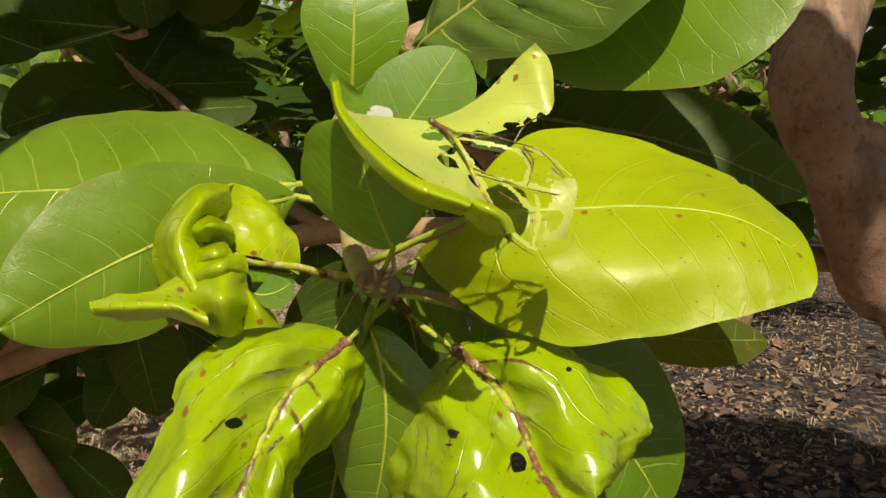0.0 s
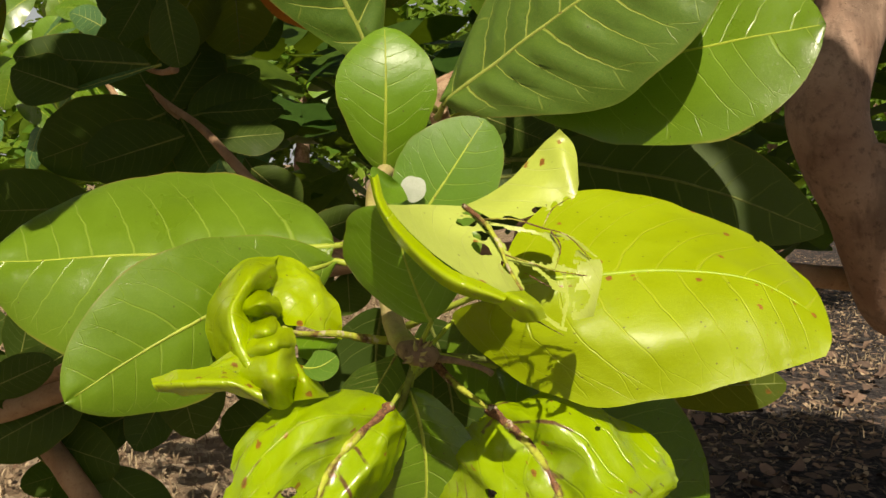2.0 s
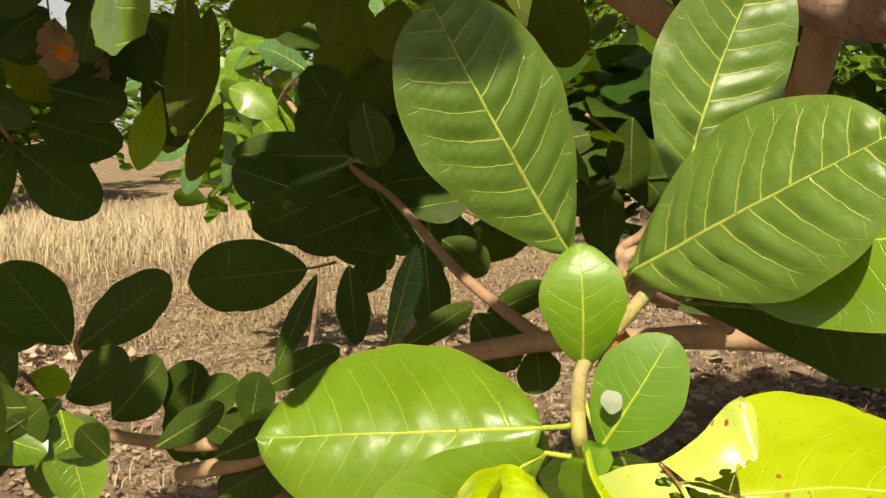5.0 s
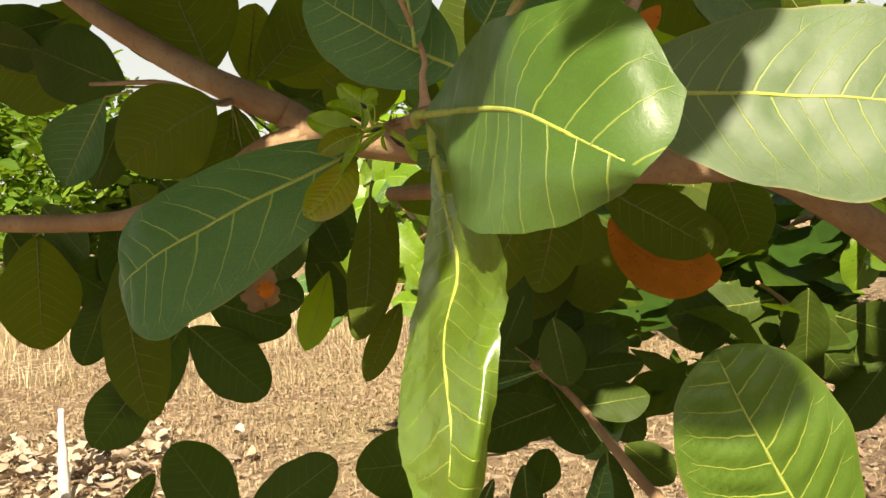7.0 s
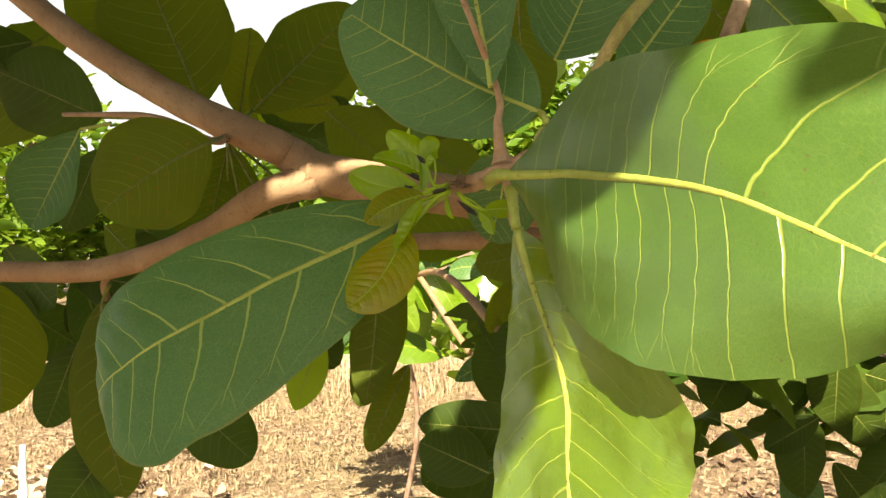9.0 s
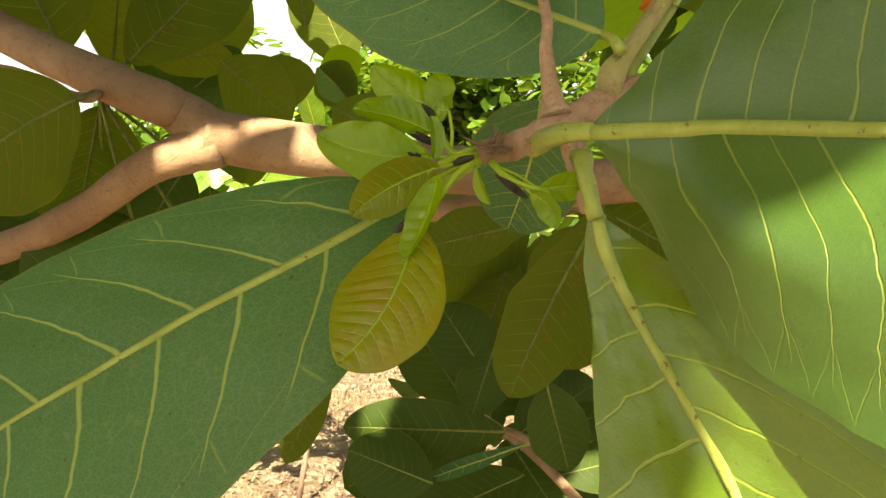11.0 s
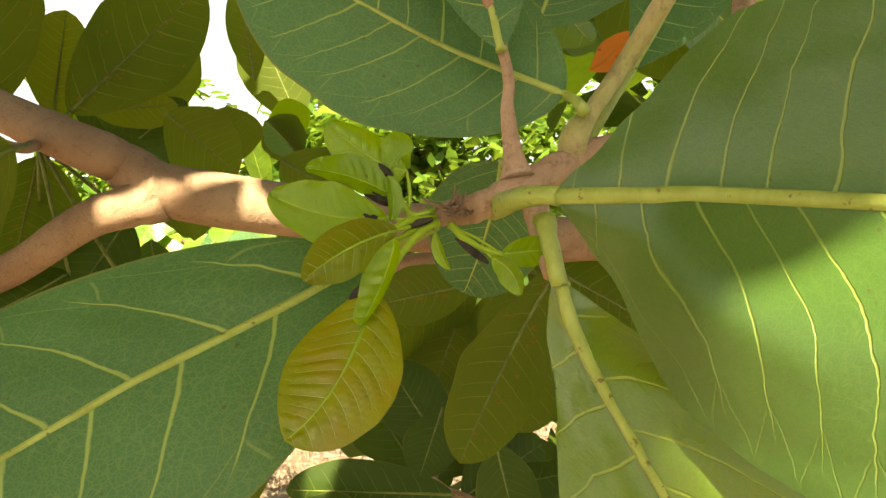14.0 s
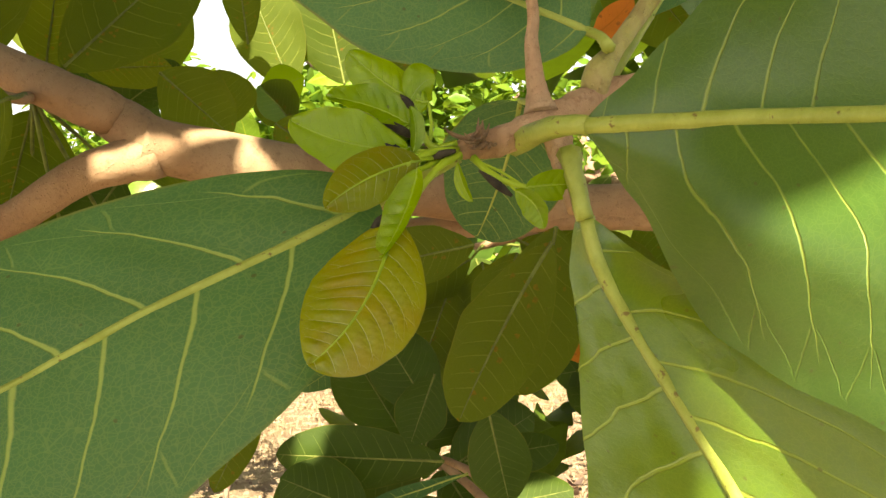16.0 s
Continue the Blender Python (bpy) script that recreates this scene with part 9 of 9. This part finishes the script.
leaf(back3, "shade", (-0.4415, 1.0401, 0.7972), (-0.4399, 1.0528, 0.7521), (-0.438, 1.0655, 0.7057), (0.6685, -0.7229, -0.1749), 0.0435, res=(14, 8), veins=11, cup=0.15, power=0.55, full=1.2, ruffle=0.1)
leaf(back3, "shade", (-0.436, 1.087, 0.8234), (-0.489, 1.0926, 0.8175), (-0.5429, 1.0981, 0.8116), (-0.0829, -0.9815, -0.1728), 0.0622, res=(14, 8), veins=11, cup=0.15, power=0.55, full=1.2, ruffle=0.1)
leaf(back3, "shade", (-0.3948, 0.9822, 0.7646), (-0.3603, 0.9936, 0.727), (-0.3248, 1.005, 0.6887), (0.5585, -0.7807, 0.2803), 0.0602, res=(14, 8), veins=11, cup=-0.1, power=0.55, full=1.2, ruffle=0.1)
leaf(back3, "shade", (-0.5288, 1.0508, 0.8577), (-0.4708, 1.0325, 0.8362), (-0.4147, 1.0141, 0.8157), (-0.0527, -0.8187, 0.5718), 0.0641, res=(14, 8), veins=11, cup=-0.2, power=0.55, full=1.2, ruffle=0.1)
leaf(back3, "shade", (-0.4051, 1.089, 0.7246), (-0.4539, 1.0744, 0.6976), (-0.5019, 1.06, 0.671), (0.1009, -0.9399, 0.3263), 0.0677, res=(14, 8), veins=11, cup=-0.2, power=0.55, full=1.2, ruffle=0.1)
leaf(back3, "shade", (-0.4068, 1.0579, 0.8638), (-0.3722, 1.0736, 0.8312), (-0.3364, 1.0893, 0.7977), (0.4292, -0.9028, 0.0284), 0.0547, res=(14, 8), veins=11, cup=-0.2, power=0.55, full=1.2, ruffle=0.1)
leaf(back3, "shade", (-0.4534, 1.1035, 0.8663), (-0.4738, 1.0922, 0.8093), (-0.4939, 1.081, 0.7529), (-0.1111, -0.9664, 0.2318), 0.0904, res=(14, 8), veins=11, cup=-0.2, power=0.55, full=1.2, ruffle=0.1)
leaf(back3, "shade", (-0.4852, 1.0689, 0.7275), (-0.4619, 1.066, 0.6822), (-0.4386, 1.0631, 0.637), (0.6941, -0.6013, 0.3958), 0.0645, res=(14, 8), veins=11, cup=0.15, power=0.55, full=1.2, ruffle=0.1)
leaf(back3, "shade", (-0.493, 1.0062, 0.7911), (-0.4291, 0.9866, 0.7817), (-0.3676, 0.967, 0.7731), (-0.285, -0.9541, 0.0916), 0.0687, res=(14, 8), veins=11, cup=-0.1, power=0.55, full=1.2, ruffle=0.1)
leaf(back3, "shade", (-0.4518, 1.094, 0.6794), (-0.3954, 1.0797, 0.6783), (-0.3405, 1.0653, 0.6776), (-0.2032, -0.8203, 0.5346), 0.0534, res=(14, 8), veins=11, cup=-0.2, power=0.55, full=1.2, ruffle=0.1)
leaf(back3, "shade", (-0.4572, 1.0478, 0.714), (-0.4064, 1.0286, 0.717), (-0.3574, 1.0093, 0.7202), (-0.3459, -0.8267, 0.4438), 0.0489, res=(14, 8), veins=11, cup=-0.1, power=0.55, full=1.2, ruffle=0.1)
leaf(back1, "shade", (-0.7769, 1.1977, 1.5397), (-0.7196, 1.1943, 1.5064), (-0.6638, 1.1903, 1.4741), (-0.0793, -0.9966, -0.0234), 0.0610, res=(14, 8), veins=11, cup=-0.2, power=0.55, full=1.2, ruffle=0.1)
leaf(back1, "shade", (-0.7421, 1.1182, 1.572), (-0.7191, 1.1404, 1.5383), (-0.6954, 1.1628, 1.5038), (0.7564, -0.6475, 0.0932), 0.0571, res=(14, 8), veins=11, cup=-0.2, power=0.55, full=1.2, ruffle=0.1)
leaf(back1, "shade", (-0.6967, 1.0796, 1.5544), (-0.6656, 1.1024, 1.5234), (-0.6337, 1.1255, 1.4919), (0.2293, -0.8805, -0.4149), 0.0604, res=(14, 8), veins=11, cup=0.15, power=0.55, full=1.2, ruffle=0.1)
leaf(back1, "under", (-0.7337, 1.229, 1.5919), (-0.774, 1.2211, 1.5581), (-0.8147, 1.2129, 1.5239), (0.6071, -0.5221, -0.5991), 0.0765, res=(14, 8), veins=11, cup=0.15, power=0.55, full=1.2, ruffle=0.1)
leaf(back2, "shade", (-0.9254, 0.8872, 1.3322), (-0.8986, 0.8814, 1.2931), (-0.8722, 0.8756, 1.255), (0.3948, -0.8286, 0.3969), 0.0489, res=(14, 8), veins=11, cup=0.15, power=0.55, full=1.2, ruffle=0.1)
leaf(back2, "shade", (-0.7673, 0.8332, 1.3482), (-0.7601, 0.8415, 1.3049), (-0.7527, 0.8499, 1.261), (0.9341, -0.3452, 0.0909), 0.0526, res=(14, 8), veins=11, cup=-0.1, power=0.55, full=1.2, ruffle=0.1)
leaf(back2, "shade", (-0.9414, 0.9297, 1.3006), (-0.8872, 0.932, 1.2718), (-0.8341, 0.934, 1.2438), (0.3363, -0.7429, 0.5788), 0.0641, res=(14, 8), veins=11, cup=-0.1, power=0.55, full=1.2, ruffle=0.1)
leaf(back2, "shade", (-1.0092, 0.9324, 1.3344), (-0.9994, 0.9552, 1.2904), (-0.9887, 0.9782, 1.245), (0.7683, -0.6238, -0.143), 0.0600, res=(14, 8), veins=11, cup=-0.1, power=0.55, full=1.2, ruffle=0.1)
leaf(back2, "under", (-0.9418, 0.9088, 1.3097), (-0.9468, 0.8909, 1.2728), (-0.9515, 0.8732, 1.2367), (0.9809, -0.1907, -0.0377), 0.0549, res=(14, 8), veins=11, cup=-0.1, power=0.55, full=1.2, ruffle=0.1)
leaf(back2, "shade", (-0.7814, 0.8364, 1.3422), (-0.7153, 0.8373, 1.331), (-0.6514, 0.8374, 1.3204), (0.0929, -0.8531, 0.5134), 0.0642, res=(14, 8), veins=11, cup=-0.2, power=0.55, full=1.2, ruffle=0.1)
leaf(back2, "shade", (-1.0195, 0.9563, 1.3537), (-1.0053, 0.9611, 1.3044), (-0.9911, 0.9658, 1.2549), (0.5696, -0.8175, 0.0851), 0.0565, res=(14, 8), veins=11, cup=0.15, power=0.55, full=1.2, ruffle=0.1)
leaf(back2, "shade", (-0.9356, 0.9155, 1.3644), (-0.8965, 0.9086, 1.3317), (-0.8582, 0.9014, 1.3), (-0.0096, -0.9793, 0.2022), 0.0561, res=(14, 8), veins=11, cup=0.15, power=0.55, full=1.2, ruffle=0.1)
leaf(back1, "mature", (-0.2806, 0.9009, 1.616), (-0.244, 0.917, 1.5713), (-0.2071, 0.9331, 1.5263), (0.2276, -0.9607, -0.1587), 0.0621, res=(14, 8), veins=11, cup=-0.2, power=0.55, full=1.2, ruffle=0.1)
leaf(back1, "under", (-0.0963, 1.2196, 1.619), (-0.0701, 1.2074, 1.5745), (-0.0448, 1.1949, 1.5316), (-0.443, -0.8965, -0.0079), 0.0548, res=(14, 8), veins=11, cup=-0.2, power=0.55, full=1.2, ruffle=0.1)
leaf(back1, "under", (-0.2067, 0.9061, 1.5858), (-0.1683, 0.9275, 1.5442), (-0.1291, 0.9493, 1.5018), (0.1705, -0.9314, -0.3217), 0.0693, res=(14, 8), veins=11, cup=-0.1, power=0.55, full=1.2, ruffle=0.1)
leaf(back1, "mature", (-0.151, 0.9038, 1.5735), (-0.1145, 0.919, 1.5351), (-0.0778, 0.9342, 1.4965), (0.4252, -0.9039, 0.0467), 0.0709, res=(14, 8), veins=11, cup=-0.1, power=0.55, full=1.2, ruffle=0.1)
leaf(back1, "under", (-0.1813, 1.3231, 1.7053), (-0.1712, 1.3004, 1.6417), (-0.1614, 1.2777, 1.5804), (-0.5498, -0.8093, 0.2067), 0.0787, res=(14, 8), veins=11, cup=-0.2, power=0.55, full=1.2, ruffle=0.1)
leaf(back1, "under", (-0.3287, 1.0274, 1.6362), (-0.3678, 1.0161, 1.6084), (-0.4072, 1.0047, 1.5805), (0.0597, -0.951, 0.3035), 0.0621, res=(14, 8), veins=11, cup=-0.1, power=0.55, full=1.2, ruffle=0.1)
leaf(back1, "mature", (-0.1924, 1.2914, 1.6737), (-0.2326, 1.2652, 1.6335), (-0.2722, 1.2392, 1.594), (0.545, -0.8384, 0.0033), 0.0695, res=(14, 8), veins=11, cup=0.15, power=0.55, full=1.2, ruffle=0.1)
leaf(back1, "mature", (-0.17, 1.0559, 1.5706), (-0.2158, 1.0217, 1.5606), (-0.2601, 0.988, 1.5509), (0.5939, -0.8027, 0.0545), 0.0522, res=(14, 8), veins=11, cup=0.15, power=0.55, full=1.2, ruffle=0.1)
leaf(back1, "under", (-0.2935, 1.1892, 1.6434), (-0.2509, 1.2068, 1.628), (-0.2082, 1.2245, 1.6124), (0.188, -0.8638, -0.4674), 0.0529, res=(14, 8), veins=11, cup=-0.2, power=0.55, full=1.2, ruffle=0.1)
leaf(back1, "shade", (-0.4006, 1.2364, 1.6362), (-0.397, 1.2366, 1.5913), (-0.3933, 1.2368, 1.5465), (-0.1522, -0.9882, -0.0166), 0.0550, res=(14, 8), veins=11, cup=-0.1, power=0.55, full=1.2, ruffle=0.1)
leaf(back1, "under", (0.0247, 1.4047, 1.6915), (-0.0129, 1.3972, 1.6493), (-0.0509, 1.3895, 1.6067), (0.2634, -0.9627, -0.0626), 0.0697, res=(14, 8), veins=11, cup=0.15, power=0.55, full=1.2, ruffle=0.1)
leaf(back1, "under", (-0.3427, 0.8991, 1.5911), (-0.3412, 0.9055, 1.53), (-0.3396, 0.9119, 1.4677), (0.2632, -0.9602, -0.0931), 0.0630, res=(14, 8), veins=11, cup=-0.2, power=0.55, full=1.2, ruffle=0.1)
leaf(back1, "mature", (-0.059, 1.2871, 1.657), (-0.0497, 1.2991, 1.5985), (-0.0402, 1.3112, 1.539), (0.5206, -0.849, -0.0909), 0.0872, res=(14, 8), veins=11, cup=-0.1, power=0.55, full=1.2, ruffle=0.1)
leaf(back1, "shade", (-0.2308, 1.2525, 1.6067), (-0.1858, 1.2882, 1.601), (-0.1393, 1.3244, 1.5951), (0.5526, -0.7593, -0.3436), 0.0568, res=(14, 8), veins=11, cup=-0.1, power=0.55, full=1.2, ruffle=0.1)
leaf(back1, "under", (-0.9004, 1.2968, 1.6446), (-0.8589, 1.278, 1.6033), (-0.8185, 1.259, 1.5635), (0.219, -0.7811, 0.5847), 0.0565, res=(14, 8), veins=11, cup=0.15, power=0.55, full=1.2, ruffle=0.1)
leaf(back1, "shade", (-0.9413, 0.8332, 1.5594), (-0.8995, 0.8433, 1.5483), (-0.8581, 0.8533, 1.5373), (0.0612, -0.8409, -0.5378), 0.0582, res=(14, 8), veins=11, cup=0.15, power=0.55, full=1.2, ruffle=0.1)
leaf(back1, "under", (-0.9177, 0.9769, 1.5485), (-0.9543, 0.9724, 1.5199), (-0.9914, 0.9677, 1.4908), (0.3582, -0.8781, -0.3174), 0.0528, res=(14, 8), veins=11, cup=-0.2, power=0.55, full=1.2, ruffle=0.1)
leaf(back1, "under", (-0.8234, 0.9026, 1.6015), (-0.8771, 0.9045, 1.5828), (-0.9323, 0.9059, 1.5632), (0.2427, -0.6247, -0.7422), 0.0565, res=(14, 8), veins=11, cup=0.15, power=0.55, full=1.2, ruffle=0.1)
leaf(back1, "shade", (-0.8656, 0.8893, 1.5808), (-0.9103, 0.8674, 1.5717), (-0.9544, 0.8456, 1.5626), (0.4711, -0.8167, -0.3333), 0.0619, res=(14, 8), veins=11, cup=0.15, power=0.55, full=1.2, ruffle=0.1)

# ---- sunlit twigs beyond the shade of the crown ----
def sunlit_twig(foot, centre, spread, count, seed):
    """A twig whose leaves stand out into the sun."""
    rnd = random.Random(seed)
    foot, c = Vector(foot), Vector(centre)
    ob = twig("cashew_twig", "sunlit cashew twig with glossy green leaves", "twig", [(foot, 0.007), (foot.lerp(c, 0.5) + Vector((0, 0, 0.05)), 0.006), (c, 0.004)], "bark", group="leafy shoots of the tree")
    for _ in range(count):
        at = c + Vector((rnd.gauss(0, spread[0]), rnd.gauss(0, spread[1]), rnd.gauss(0, spread[2])))
        a = rnd.uniform(0, 6.283)
        way = Vector((math.cos(a), rnd.uniform(-0.5, 0.2), 0.8 * math.sin(a))).normalized() * rnd.uniform(0.055, 0.078)
        leaf(ob, rnd.choice(("mature", "mature", "fresh", "bluish")), at - way, at + Vector((0, -0.008, 0.01)), at + way, (rnd.uniform(-0.4, 0.4), -0.8, rnd.uniform(0.1, 0.9)),
             rnd.uniform(0.06, 0.085), res=(14, 8), veins=10, cup=-0.12, full=1.2, power=0.55, ruffle=0.08)


sunlit_twig((-0.4361, 1.2, 1.23), (-0.9187, 2.0590, 1.2563), (0.13, 0.12, 0.11), 30, 41)
sunlit_twig((0.05, 1.25, 1.25), (-0.1286, 2.3559, 1.2440), (0.14, 0.12, 0.10), 26, 42)
sunlit_twig((-0.72, 1.9, 1.12), (-1.1519, 2.2986, 1.3884), (0.14, 0.14, 0.12), 24, 43)
